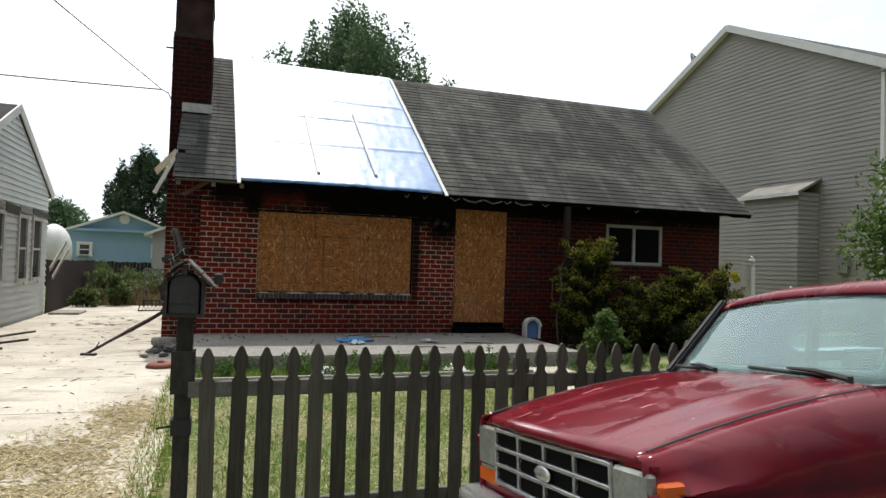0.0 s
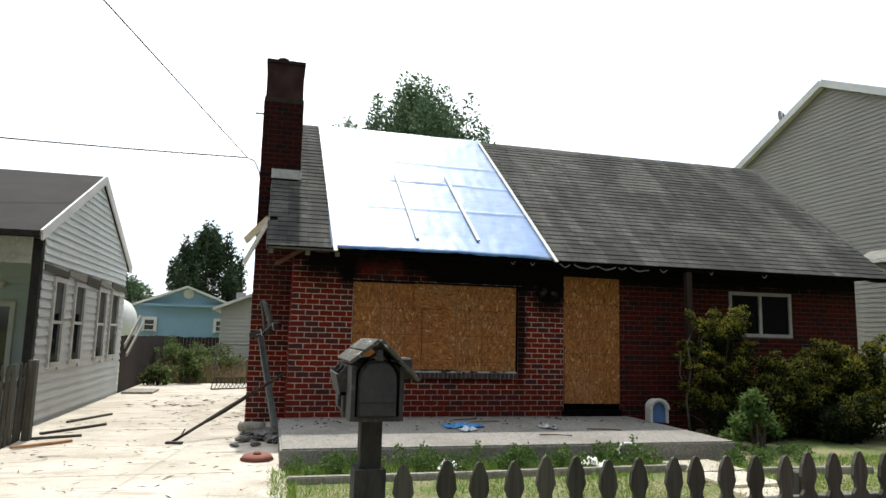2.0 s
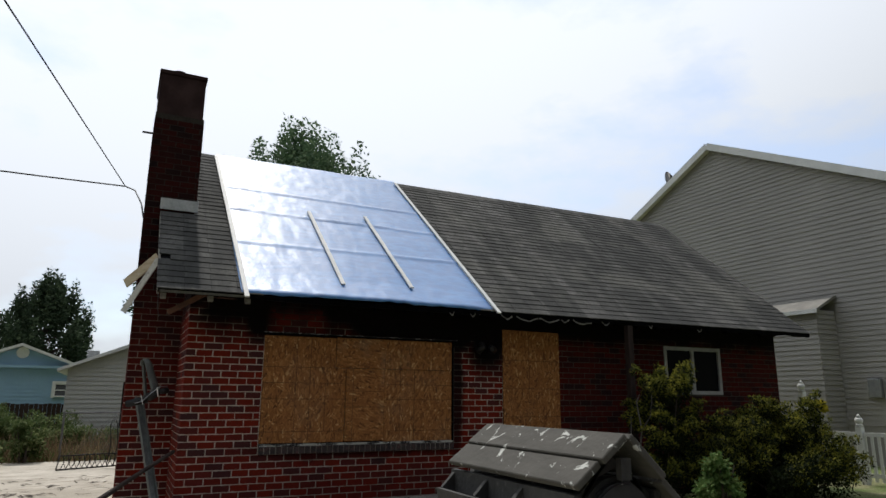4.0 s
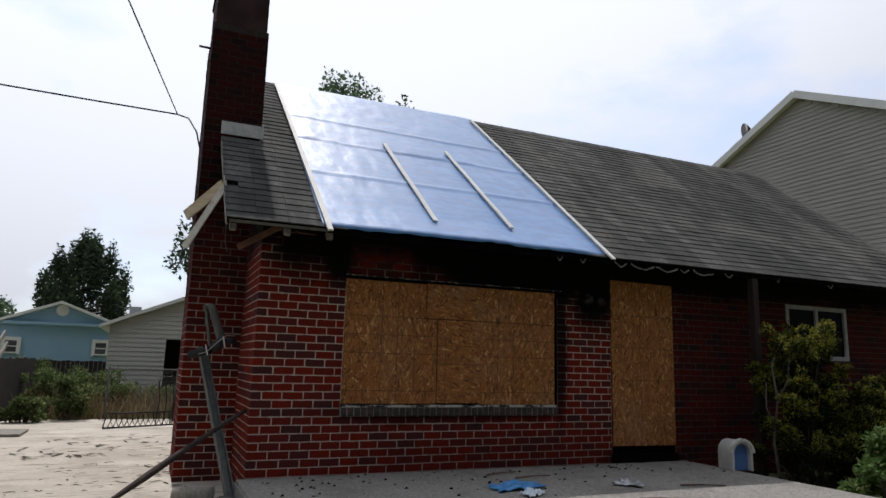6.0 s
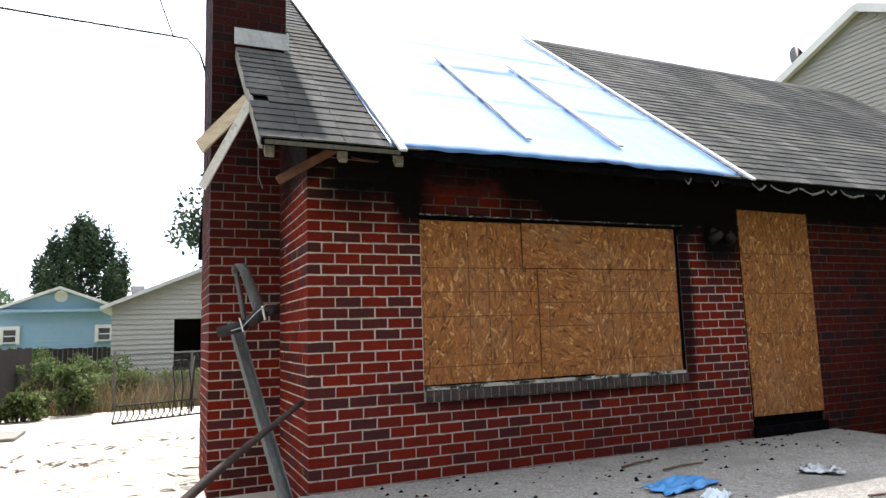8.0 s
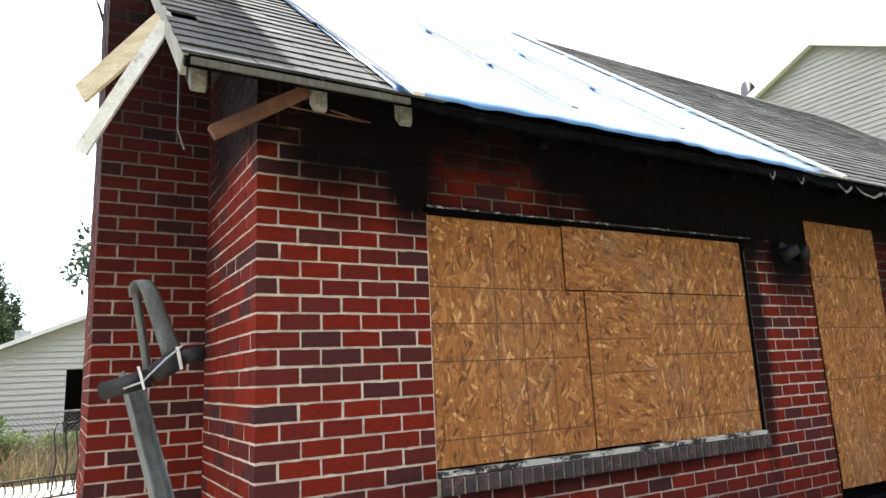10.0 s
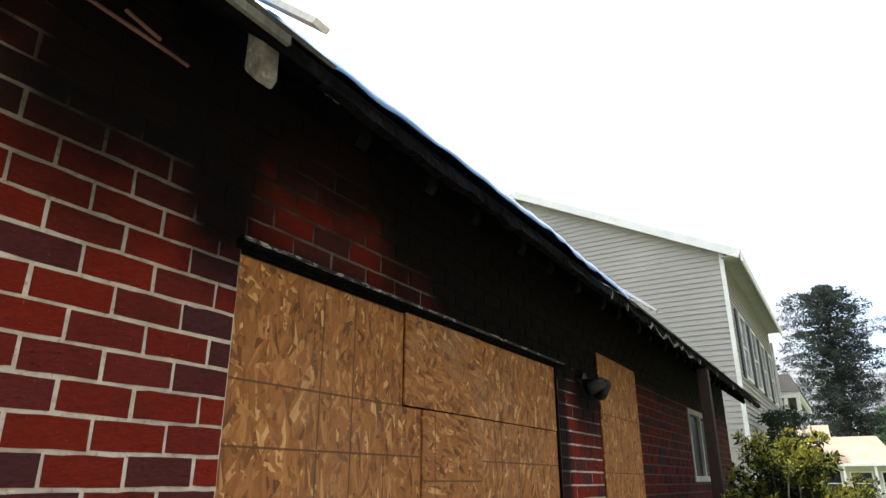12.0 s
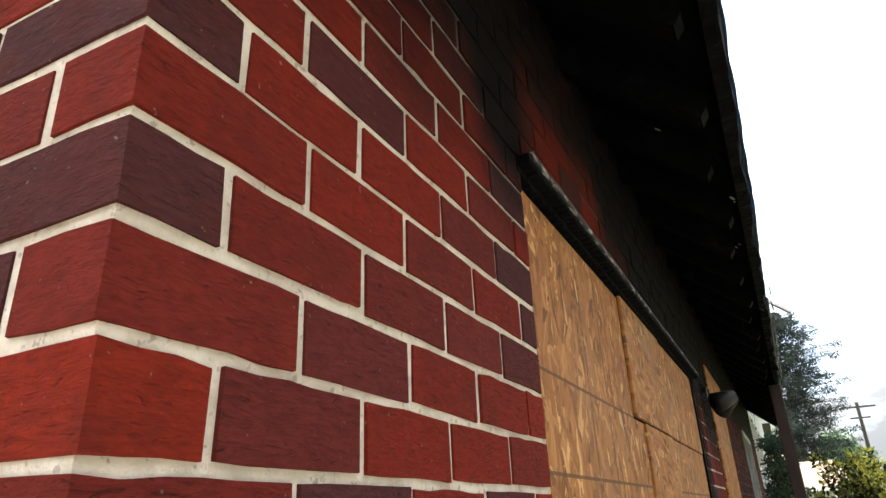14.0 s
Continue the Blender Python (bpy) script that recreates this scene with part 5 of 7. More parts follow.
for s, w, zt in ((-1, 0.088, 1.325), (1, 0.088, 1.325)):
    boxes("side_board", M["box_wood"], mailbox, (*sorted((s * w, s * (w + 0.016))), -0.20, 0.30, 1.126, zt - 0.004))
bm = bmesh.new()
prism(bm, [(-0.104, 1.300), (0.0, 1.385), (0.104, 1.300), (0.084, 1.300), (0.060, 1.338), (0.0, 1.362), (-0.060, 1.338), (-0.084, 1.300)], "y", -0.185, -0.165)
part("gable_board", bm, M["box_wood"], mailbox)
# the roof: three boards on each slope, the two slopes uneven
for (ex, ez) in ((-0.112, 1.330), (0.160, 1.262)):
    a, b = Vector((0, 0, 1.415)), Vector((ex, 0, ez))
    nn = Vector((-(ez - 1.415), 0, ex)).normalized()
    if nn.z < 0:
        nn = -nn
    for k in range(2):
        p, q = a.lerp(b, k * 0.5 + (0.012 if k else -0.02)), a.lerp(b, k * 0.5 + 0.49)
        lift = 0.003 * (1 - k)
        bm = bmesh.new()
        vs8 = [bm.verts.new((v.x + nn.x * h, y, v.z + nn.z * h)) for y in (-0.235 + 0.01 * k, 0.285) for v, h in ((p, lift), (q, lift), (q, lift + 0.014), (p, lift + 0.014))]
        for f in ((0, 1, 2, 3), (7, 6, 5, 4), (0, 4, 5, 1), (1, 5, 6, 2), (2, 6, 7, 3), (3, 7, 4, 0)):
            bm.faces.new([vs8[i] for i in f])
        bmesh.ops.recalc_face_normals(bm, faces=bm.faces[:])
        soften(bm, 0.002, 1)
        part("roof_board", bm, M["box_roof"], mailbox, "grey roof board with peeling white chips")
# open slots on one side, a block on the other
bm = bmesh.new()
prism(bm, [(-0.150, 1.280), (-0.138, 1.280), (-0.118, 1.195), (-0.130, 1.195)], "y", -0.03, 0.29)
prism(bm, [(-0.132, 1.195), (-0.105, 1.195), (-0.105, 1.207), (-0.132, 1.207)], "y", -0.03, 0.29)
for y in (-0.03, 0.115, 0.278):
    prism(bm, [(-0.138, 1.282), (-0.105, 1.315), (-0.105, 1.195), (-0.120, 1.195)], "y", y, y + 0.012)
part("newspaper_slot", bm, M["box_wood"], mailbox, "open wooden newspaper slots")
boxes("brace", M["box_wood"], mailbox, (-0.118, -0.105, -0.03, 0.02, 1.11, 1.195))
boxes("slot_bracket", M["box_wood"], mailbox, (-0.118, -0.105, 0.16, 0.28, 1.13, 1.195))
boxes("side_block", M["box_wood"], mailbox, (0.150, 0.200, 0.10, 0.28, 1.285, 1.345), (0.105, 0.150, 0.14, 0.24, 1.262, 1.274), bevel=0.006)


# ---- plants ----
def leaves(name, clumps, count, size, material, parent=None, seed=1, flat=0.5, droop=0.0, label="", kind="", shell=0.25, up=-1.0):
    """Many small folded leaves spread over the shells of ellipsoid clumps (x, y, z, rx, ry, rz)."""
    rng = np.random.default_rng(seed)
    vol = np.array([c[3] * c[4] * c[5] for c in clumps]) ** 0.7
    pick = rng.choice(len(clumps), size=count, p=vol / vol.sum())
    c = np.array(clumps)[pick]
    d = rng.normal(size=(count, 3))
    d /= np.linalg.norm(d, axis=1)[:, None]
    d[:, 2] = np.where(d[:, 2] < up, -d[:, 2], d[:, 2])
    r = rng.uniform(shell, 1.0, count) ** 0.45 * (1 + 0.18 * rng.normal(size=count).clip(-1, 1.6))
    p = c[:, :3] + d * c[:, 3:] * r[:, None]
    a = rng.normal(size=(count, 3)) + d * 0.6
    a[:, 2] -= droop
    a /= np.linalg.norm(a, axis=1)[:, None]
    b = np.cross(a, rng.normal(size=(count, 3)))
    b /= np.linalg.norm(b, axis=1)[:, None]
    n = np.cross(a, b)
    s = size * rng.uniform(0.6, 1.35, count)[:, None]
    v = np.stack([p, p + a * s * 0.5 + b * s * flat * 0.5 + n * s * 0.1, p + a * s, p + a * s * 0.5 - b * s * flat * 0.5 + n * s * 0.1], 1).reshape(-1, 3)
    me = bpy.data.meshes.new(name)
    me.vertices.add(count * 4)
    me.vertices.foreach_set("co", v.ravel())
    me.loops.add(count * 4)
    me.loops.foreach_set("vertex_index", np.arange(count * 4))
    me.polygons.add(count)
    me.polygons.foreach_set("loop_start", np.arange(count) * 4)
    me.polygons.foreach_set("loop_total", np.full(count, 4))
    me.update(calc_edges=True)
    me.validate()
    me.materials.append(material)
    ob = new(name, me)
    if parent is not None:
        ob.parent = parent
    return tagged(ob, label, "", "", kind)


def tree(name, label, at, height, crown_w, bottom, n_clump, n_leaf, leaf, material, seed, shape="round"):
    t = thing(name, label, "tree", at=at)
    rng = random.Random(seed)
    bm = bmesh.new()
    r0 = height * 0.022 + 0.04
    tube(bm, [(0, 0, -0.2), (0.05, 0.02, height * 0.2), (-0.05, 0.05, height * 0.5), (0.03, 0, height * 0.9)], [r0 * 1.25, r0, r0 * 0.7, r0 * 0.15], 10)
    clumps = []
    spire = shape == "spire"
    for i in range(n_clump):
        f = i / (n_clump - 1)
        z = bottom + (height - bottom) * (0.06 + 0.88 * f)
        if shape == "cone":
            rad = crown_w * 0.5 * (1 - f) ** 0.8 + 0.15
        else:
            rad = crown_w * 0.5 * math.sqrt(max(0.05, 1 - (2 * f - 0.85) ** 2)) * 0.8
        ang = i * 2.399 + rng.uniform(-0.4, 0.4)
        rr = rad * (rng.uniform(0.55, 1.12) if spire else rng.uniform(0.35, 0.95))
        cr = (crown_w * (0.072 if spire else 0.13) + 0.2) * rng.uniform(0.7, 1.25) * (0.75 if shape == "cone" else 1)
        p = (rr * math.cos(ang), rr * math.sin(ang), z + rng.uniform(-0.3, 0.3))
        if spire:
            # each limb ends in a plume that narrows upwards and leans out
            for k, w in ((0, 1.0), (1, 0.74), (2, 0.46), (3, 0.24)):
                clumps.append((p[0] * (1 + 0.03 * k), p[1] * (1 + 0.03 * k), p[2] + cr * 0.75 * k, cr * w, cr * w, cr * 0.72 * w ** 0.5))
        else:
            clumps.append((*p, cr * 1.15, cr * 1.15, cr * (0.55 if shape == "cone" else 0.85)))
        if i % 2 == 0:
            s = max(bottom * 0.8, z - rad * 0.6)
            tube(bm, [(0, 0, s), (p[0] * 0.5, p[1] * 0.5, (s + p[2]) / 2 + 0.1), p], [r0 * 0.4, r0 * 0.25, r0 * 0.08], 5)
    part("trunk", bm, M["bark"], t, "brown trunk with limbs")
    leaves("crown", clumps, n_leaf, leaf, material, t, seed)
    return t


tree("tree", "broad green deciduous tree standing behind the house", (6.5, 35, 0), 13.7, 11.0, 4.0, 105, 62000, 0.21, M["leaf"], 3, "spire")
tree("tree", "dark round deciduous tree behind the blue house", (-6.25, 60, 0), 9.5, 6.9, 1.2, 90, 30000, 0.25, M["leaf_dark"], 5, "spire")
tree("tree", "small deciduous tree behind the chimney", (1.65, 30, 0), 7.6, 5.0, 3.0, 40, 8000, 0.20, M["leaf_dark"], 8, "spire")
tree("tree", "low green tree behind the blue house", (-13.5, 64, 0), 5.6, 7.0, 1.0, 26, 8000, 0.34, M["leaf"], 9)
tree("tree", "low green tree far behind the yards", (-19.5, 66, 0), 4.8, 8.0, 1.0, 22, 6000, 0.34, M["leaf"], 19)


def conifer(label, at, height, width, bottom, seed, whorls=30, n_leaf=26000):
    t = thing("conifer", label, "tree", at=at)
    rng = random.Random(seed)
    bm = bmesh.new()
    tube(bm, [(0, 0, -0.3), (0.05, 0, height * 0.5), (0, 0, height * 0.97)], [0.32, 0.2, 0.03], 8)
    cl = []
    for i in range(whorls):
        f = i / (whorls - 1)
        z = bottom + (height - bottom) * f
        rad = width * 0.5 * min(1.0, 1.45 * math.sqrt(max(0.0, 1 - f ** 2.4)) + 0.10)
        for k in range(5):
            a = i * 1.1 + k * 1.257 + rng.uniform(-0.35, 0.35)
            rr = rad * rng.uniform(0.62, 1.12)
            up = 0.10 * rr + rng.uniform(-0.15, 0.15)
            tip = Vector((rr * math.cos(a), rr * math.sin(a), z + up))
            tube(bm, [(0, 0, z), tip * 0.5 + Vector((0, 0, z * 0.5 - 0.10)), tip], [0.04, 0.025, 0.010], 4)
            for q in (0.25, 0.45, 0.62, 0.78, 0.90, 1.0):
                if rng.random() < 0.85:
                    w = 0.20 + 0.18 * (1 - q) + 0.07 * rng.random()
                    cl.append((tip.x * q + rng.uniform(-0.15, 0.15), tip.y * q + rng.uniform(-0.15, 0.15), z + up * q - 0.10, w * 1.5, w * 1.5, w * 0.75))
    part("trunk", bm, M["bark"], t, "dark trunk with many level limbs")
    leaves("crown", cl, n_leaf, 0.18, M["leaf_conifer_grey"], t, seed, 0.4)
    return t


conifer("tall dark conifer with sparse branches far down the street", (58, 9.9, 0), 16.1, 7.6, 3.0, 11, 38, 62000)
tree("tree", "thin airy green tree beyond the neighbouring houses", (48, 13.9, 0), 9.6, 3.4, 3.0, 26, 2600, 0.20, M["leaf_conifer_grey"], 17)
tree("tree", "small leafy green tree in the front yard", (9.9, 7.1, 0), 3.0, 1.9, 0.7, 26, 9000, 0.10, M["leaf_weed"], 12)
tree("arborvitae", "dark slender evergreen at the corner of the tall house", (16.6, 11.25, 0), 3.1, 0.8, 0.1, 30, 8000, 0.075, M["leaf_pine"], 14, "cone")
tree("arborvitae", "dark slender evergreen before the tall house", (21.0, 11.2, 0), 3.7, 0.8, 0.1, 30, 6000, 0.07, M["leaf_pine"], 15, "cone")
for k, (x, y, h) in enumerate(((84, -6, 8.0), (90, 6, 9.0), (80, -16, 7.5))):
    tree("tree", "green tree in the far distance down the street", (x, y, 0), h, 9.0, 1.0, 22, 5000, 0.5, M["leaf"], 30 + k)


def shrub(label, at, r, h, n, size, material, seed, lumps=16, core=True):
    s = thing("shrub", label, "shrub", at=at)
    rng = random.Random(seed)
    cl = []
    for i in range(lumps):
        a, f = rng.uniform(0, 6.28), (i + 0.5) / lumps
        rad = r * math.sqrt(rng.random()) * (1.0 - 0.45 * f)
        cr = r * rng.uniform(0.17, 0.33)
        cl.append((rad * math.cos(a), rad * math.sin(a) * 0.75, 0.12 + (h - 0.25) * f, cr, cr, cr * 0.8))
    leaves("foliage", cl, n, size, material, s, seed, 0.45)
    if core:
        bm = bmesh.new()
        for i in range(5):
            a = i * 1.256 + 0.3
            tube(bm, [(0.05 * math.cos(a), 0.05 * math.sin(a), -0.1), (r * 0.25 * math.cos(a), r * 0.2 * math.sin(a), h * 0.4), (r * 0.5 * math.cos(a), r * 0.35 * math.sin(a), h * 0.8)], [0.025, 0.018, 0.006], 5)
        part("stem", bm, M["bark"], s)
    return s


def yew(label, at, r, h, seed, plumes=26, tips=9000, dark=12000, wide=0.75):
    """A dark inner mass with plumes that carry lighter feathery tips."""
    s = thing("shrub", label, "shrub", at=at)
    rng = random.Random(seed)
    core, pl = [], []
    for i in range(14):
        f = i / 13
        a, q = rng.uniform(0, 6.28), math.sqrt(rng.random()) * (1 - 0.5 * f) * 0.75
        core.append((r * q * math.cos(a), r * q * math.sin(a) * wide, 0.15 + (h - 0.5) * f, r * 0.34, r * 0.34 * wide, r * 0.30))
    bm = bmesh.new()
    for i in range(plumes):
        a, f = i * 2.399 + rng.uniform(-0.4, 0.4), rng.random()
        q = r * (0.95 - 0.55 * f) * rng.uniform(0.75, 1.1)
        z = 0.25 + (h - 0.35) * f + rng.uniform(-0.08, 0.08)
        p = Vector((q * math.cos(a), q * math.sin(a) * wide, z))
        o = Vector((math.cos(a), math.sin(a) * wide, 0.9)).normalized()
        size = r * rng.uniform(0.13, 0.22)
        for k in range(4):
            c = p + o * size * 0.75 * k + Vector((rng.uniform(-1, 1), rng.uniform(-1, 1), rng.uniform(-1, 1))) * size * 0.35
            w = size * (1 - 0.2 * k)
            pl.append((c.x, c.y, c.z, w, w, w * 0.8))
        if i % 3 == 0:
            tube(bm, [(0.04 * math.cos(a), 0.04 * math.sin(a), -0.1), (p.x * 0.5, p.y * 0.5, z * 0.6), p], [0.022, 0.015, 0.005], 5)
    part("stem", bm, M["bark"], s)
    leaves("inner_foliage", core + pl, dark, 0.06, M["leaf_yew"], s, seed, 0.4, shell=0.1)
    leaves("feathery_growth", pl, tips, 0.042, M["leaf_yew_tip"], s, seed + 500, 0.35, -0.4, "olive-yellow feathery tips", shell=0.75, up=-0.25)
    return s


yew("overgrown dark yew shrub with yellow-green tips by the house", (6.3, 10.45, 0), 0.72, 1.85, 21, 36, 15000, 11000)
yew("overgrown dark yew shrub under the side window", (7.5, 10.4, 0), 0.85, 1.25, 22, 28, 11000, 15000)
yew("overgrown dark yew shrub at the corner of the house", (8.8, 10.3, 0), 0.95, 1.42, 23, 50, 22000, 17000)
yew("low dark yew shrub filling the bed below the window", (8.0, 9.95, 0), 0.8, 0.85, 26, 18, 2600, 14000)
yew("low dark yew shrub between the taller ones", (6.85, 10.15, 0), 0.6, 0.85, 27, 14, 2600, 11000)
M["dead_limb"] = mottled("dead_limb", (0.13, 0.115, 0.095), (0.075, 0.066, 0.055), 9, 60, 0.9, 0.4).m
bare = thing("bare_branch", "bare pale branches standing beside the yew shrubs", "branch", at=(5.72, 10.35, 0))
for pts, r in ((((0, 0, -0.05), (-0.06, 0.02, 0.55), (0.02, 0.0, 1.05), (-0.02, 0.03, 1.45), (0.12, 0.0, 1.72)), 0.022), (((0.02, 0.0, 1.05), (0.16, -0.04, 1.25), (0.20, -0.05, 1.55)), 0.012), (((-0.03, 0.01, 0.7), (-0.18, 0.0, 0.95), (-0.16, 0.0, 1.25)), 0.010)):
    bm = bmesh.new()
    tube(bm, pts, [r * (1 - 0.2 * k) for k in range(len(pts))], 6)
    part("limb", bm, M["dead_limb"], bare, "", True)
shrub("patch of golden-yellow foliage among the yews", (9.15, 10.0, 1.22), 0.18, 0.36, 520, 0.05, M["leaf_gold"], 24, 7, False)
shrub("small light green weedy shrub beside the patio", (6.0, 9.25, 0), 0.42, 0.85, 2600, 0.075, M["leaf_weed"], 25, 12)
for k, (x, y, r, h) in enumerate(((-2.75, 20.7, 0.62, 1.35), (-3.45, 20.2, 0.45, 0.8), (-3.5, 22.5, 0.9, 1.5), (-1.9, 22.8, 0.9, 1.0), (-0.9, 23.4, 0.8, 0.9), (-2.6, 24.5, 1.0, 1.5), (-4.2, 26.0, 1.0, 1.8), (-0.3, 24.8, 0.9, 0.8))):
    shrub("wild weedy bush in the back yard", (x, y, 0), r * 0.85, h * 0.72, 3000, 0.085, M["leaf_wild"], 40 + k, 16)


def blades(name, label, count, region, h, material, seed, w=0.006, mask=None):
    rng = np.random.default_rng(seed)
    x = rng.uniform(region[0], region[1], count)
    y = rng.uniform(region[2], region[3], count)
    if mask is not None:
        keep = np.array([mask(a, b) > rng.random() for a, b in zip(x, y)])
        x, y = x[keep], y[keep]
    n = len(x)
    z = np.array([ground_z(a, b) for a, b in zip(x, y)]) - 0.015
    hh = h * rng.uniform(0.4, 1.3, n)
    a = rng.uniform(0, 6.28, n)
    lean = rng.normal(size=(n, 2)) * 0.35 * hh[:, None]
    p = np.stack([x, y, z], 1)
    s = np.stack([np.cos(a), np.sin(a), 0 * a], 1) * w
    tip = p + np.stack([lean[:, 0], lean[:, 1], hh], 1)
    v = np.stack([p - s, p + s, tip], 1).reshape(-1, 3)
    me = bpy.data.meshes.new(name)
    me.from_pydata(v.tolist(), [], np.arange(3 * n).reshape(-1, 3).tolist())
    me.materials.append(material)
    return tagged(new(name, me), label, "grass", "", "stuff")


def lawn_mask(x, y):
    return 0.15 + 0.85 * max(0.0, min(1.0, 0.5 + 1.6 * noise.noise((x * 0.9, y * 0.9, 4))))


blades("grass", "patchy green lawn grass behind the fence", 60000, (-0.42, 9.5, 4.1, 8.7), 0.055, M["grass"], 50, 0.006, lawn_mask)
blades("tall_grass", "lush green grass in the bed along the patio", 5200, (-0.30, 3.95, 8.14, 8.74), 0.10, M["grass"], 51, 0.007)
blades("tall_grass", "scattered tall stalks before the patio", 130, (0.2, 4.0, 8.3, 8.70), 0.26, M["leaf_weed"], 52, 0.006)
wr = random.Random(91)
bed = []
for i in range(74):
    x, y, h = wr.uniform(-0.28, 3.95), wr.uniform(8.18, 8.70), wr.uniform(0.05, 0.20) * (0.6 + 0.7 * abs(noise.noise((i * 0.37, 2.0, 1.0))))
    bed.append((x, y, h, wr.uniform(0.04, 0.09), wr.uniform(0.04, 0.07), h * 0.7 + 0.02))
for i in range(16):
    bed.append((wr.uniform(4.9, 6.3), wr.uniform(8.3, 8.9), wr.uniform(0.04, 0.12), 0.09, 0.08, 0.07))
tagged(leaves("weeds", bed, 9500, 0.038, M["leaf_weed"], None, 92, 0.5, -0.3, "", "stuff"), "leafy green weeds crowding the bed before the patio", "weeds")
blades("grass", "ragged grass along the driveway edge", 2500, (-0.52, -0.28, 3.4, 8.6), 0.08, M["grass"], 53, 0.007)
blades("grass", "dry back yard grass", 12000, (-4.5, 3.0, 20.9, 27), 0.30, M["dead_weed"], 54, 0.012)
blades("tall_grass", "tall brown dead weeds behind the driveway", 3600, (-3.6, 2.2, 20.6, 23.4), 0.62, M["dead_weed"], 57, 0.010, lambda x, y: 0.25 + 0.75 * max(0.0, min(1.0, 0.5 + 1.8 * noise.noise((x * 1.1, y * 0.8, 9)))))
blades("grass", "green back yard grass", 9000, (-4.5, 3.0, 20.9, 27), 0.26, M["leaf_weed"], 55, 0.012)


def litter(name, label, count, spots, length, material, seed, width=0.004, kind_cat="straw"):
    rng = np.random.default_rng(seed)
    vs, fs = [], []
    for i in range(count):
        sx, sy, rx, ry = spots[rng.integers(len(spots))]
        d = rng.normal(size=2) * 0.5
        x, y = sx + d[0] * rx, sy + d[1] * ry
        a, l = rng.uniform(0, 6.28), length * rng.uniform(0.4, 1.4)
        z = max(ground_z(x, y) + 0.014, -1) + rng.uniform(0, 0.014)
        u, w = np.array([math.cos(a), math.sin(a)]), np.array([-math.sin(a), math.cos(a)]) * width
        k = len(vs)
        e = rng.uniform(-0.006, 0.012)
        for (s, t, q) in ((0, 1, 0), (0, -1, 0), (1, -1, e), (1, 1, e), (0.5, 0, 0.006)):
            vs.append((x + u[0] * l * s + w[0] * t, y + u[1] * l * s + w[1] * t, z + q))
        fs += [(k, k + 1, k + 4), (k + 1, k + 2, k + 4), (k + 2, k + 3, k + 4), (k + 3, k, k + 4)]
    return tagged(raw_mesh(name, vs, fs, material), label, kind_cat, "", "stuff")


litter("straw", "loose straw scattered over the driveway", 7600, [(-1.0, 5.6, 0.6, 0.8), (-0.75, 4.5, 0.5, 0.8), (-1.35, 4.7, 0.7, 0.5), (-0.65, 6.6, 0.4, 0.7), (-1.6, 5.6, 0.5, 0.35)], 0.065, M["straw"], 60)
litter("straw", "dry clippings over the lawn", 9000, [(x, y, 1.6, 0.8) for x in (0.5, 2, 3.5, 5) for y in (4.8, 6.0, 7.0)], 0.035, M["straw"], 61, 0.003)
litter("shingle_scraps", "torn dark shingle scraps strewn over the driveway", 110, [(-1.15, 15.6, 0.9, 1.6), (-1.5, 16.6, 1.2, 1.0), (-2.3, 15.1, 0.9, 0.5), (-0.98, 13.3, 0.3, 1.2)], 0.17, M["bark"], 63, 0.014, "debris")
litter("twigs", "dark twigs and leaf litter on the driveway", 330, [(-1.4, 13.4, 1.6, 1.6), (-2.6, 11.5, 1.6, 4), (-1.4, 9.6, 1.6, 2.2), (-3.2, 9.5, 0.5, 4), (-2.2, 7.2, 2.2, 3)], 0.10, M["bark"], 62, 0.004, "litter")

# ---- parked truck ----
mm = Mat("red_paint", (0.13, 0.006, 0.011), 0.3, 0, 0.25)
pp = mm.obj()
pe = mm.noise(mm.scaled(pp, (1.0, 2.2, 1)), 2.6, 6, 0.6, 0.8)
fade = mm.math("MULTIPLY", mm.step(pe, 0.60, 0.66), mm.step(mm.sep(pp)[2], 0.90, 0.96))
cc = mm.mix(mm.step(mm.noise(pp, 5, 4), 0.35, 0.7), (0.15, 0.006, 0.014), (0.105, 0.005, 0.012))
dull = mm.math("MULTIPLY", mm.step(mm.noise(mm.scaled(pp, (0.8, 1.3, 1)), 2.1, 5, 0.55, 0.9), 0.53, 0.57), mm.step(mm.sep(pp)[2], 0.90, 0.95))
cc = mm.mix(dull, cc, (0.15, 0.022, 0.030))
flake = mm.math("MULTIPLY", mm.step(mm.noise(mm.scaled(pp, (0.7, 2.6, 1)), 5.0, 6, 0.62, 0.7), 0.645, 0.665), mm.math("MULTIPLY", mm.step(mm.sep(pp)[2], 0.90, 0.96), mm.step(mm.sep(pp)[1], -0.70, -0.68)))
cc = mm.mix(mm.math("MULTIPLY", fade, 0.55), cc, (0.34, 0.12, 0.12))
mm.color(mm.mix(mm.math("MULTIPLY", flake, 0.8), cc, (0.62, 0.42, 0.40)))
mm.rough(mm.math("ADD", mm.math("MULTIPLY_ADD", fade, 0.3, 0.16), mm.math("MULTIPLY", dull, 0.12)))
mm.b.inputs["Coat Weight"].default_value = 0.08
mm.b.inputs["Coat Roughness"].default_value = 0.12
M["red"] = mm.m
M["chrome"] = mottled("chrome", (0.78, 0.78, 0.79), (0.68, 0.68, 0.69), 8, 50, 0.22, 0.03, metal=0.75).m
M["grille_black"] = Mat("grille_black", (0.003, 0.003, 0.003), 0.9, 0, 0.1).m
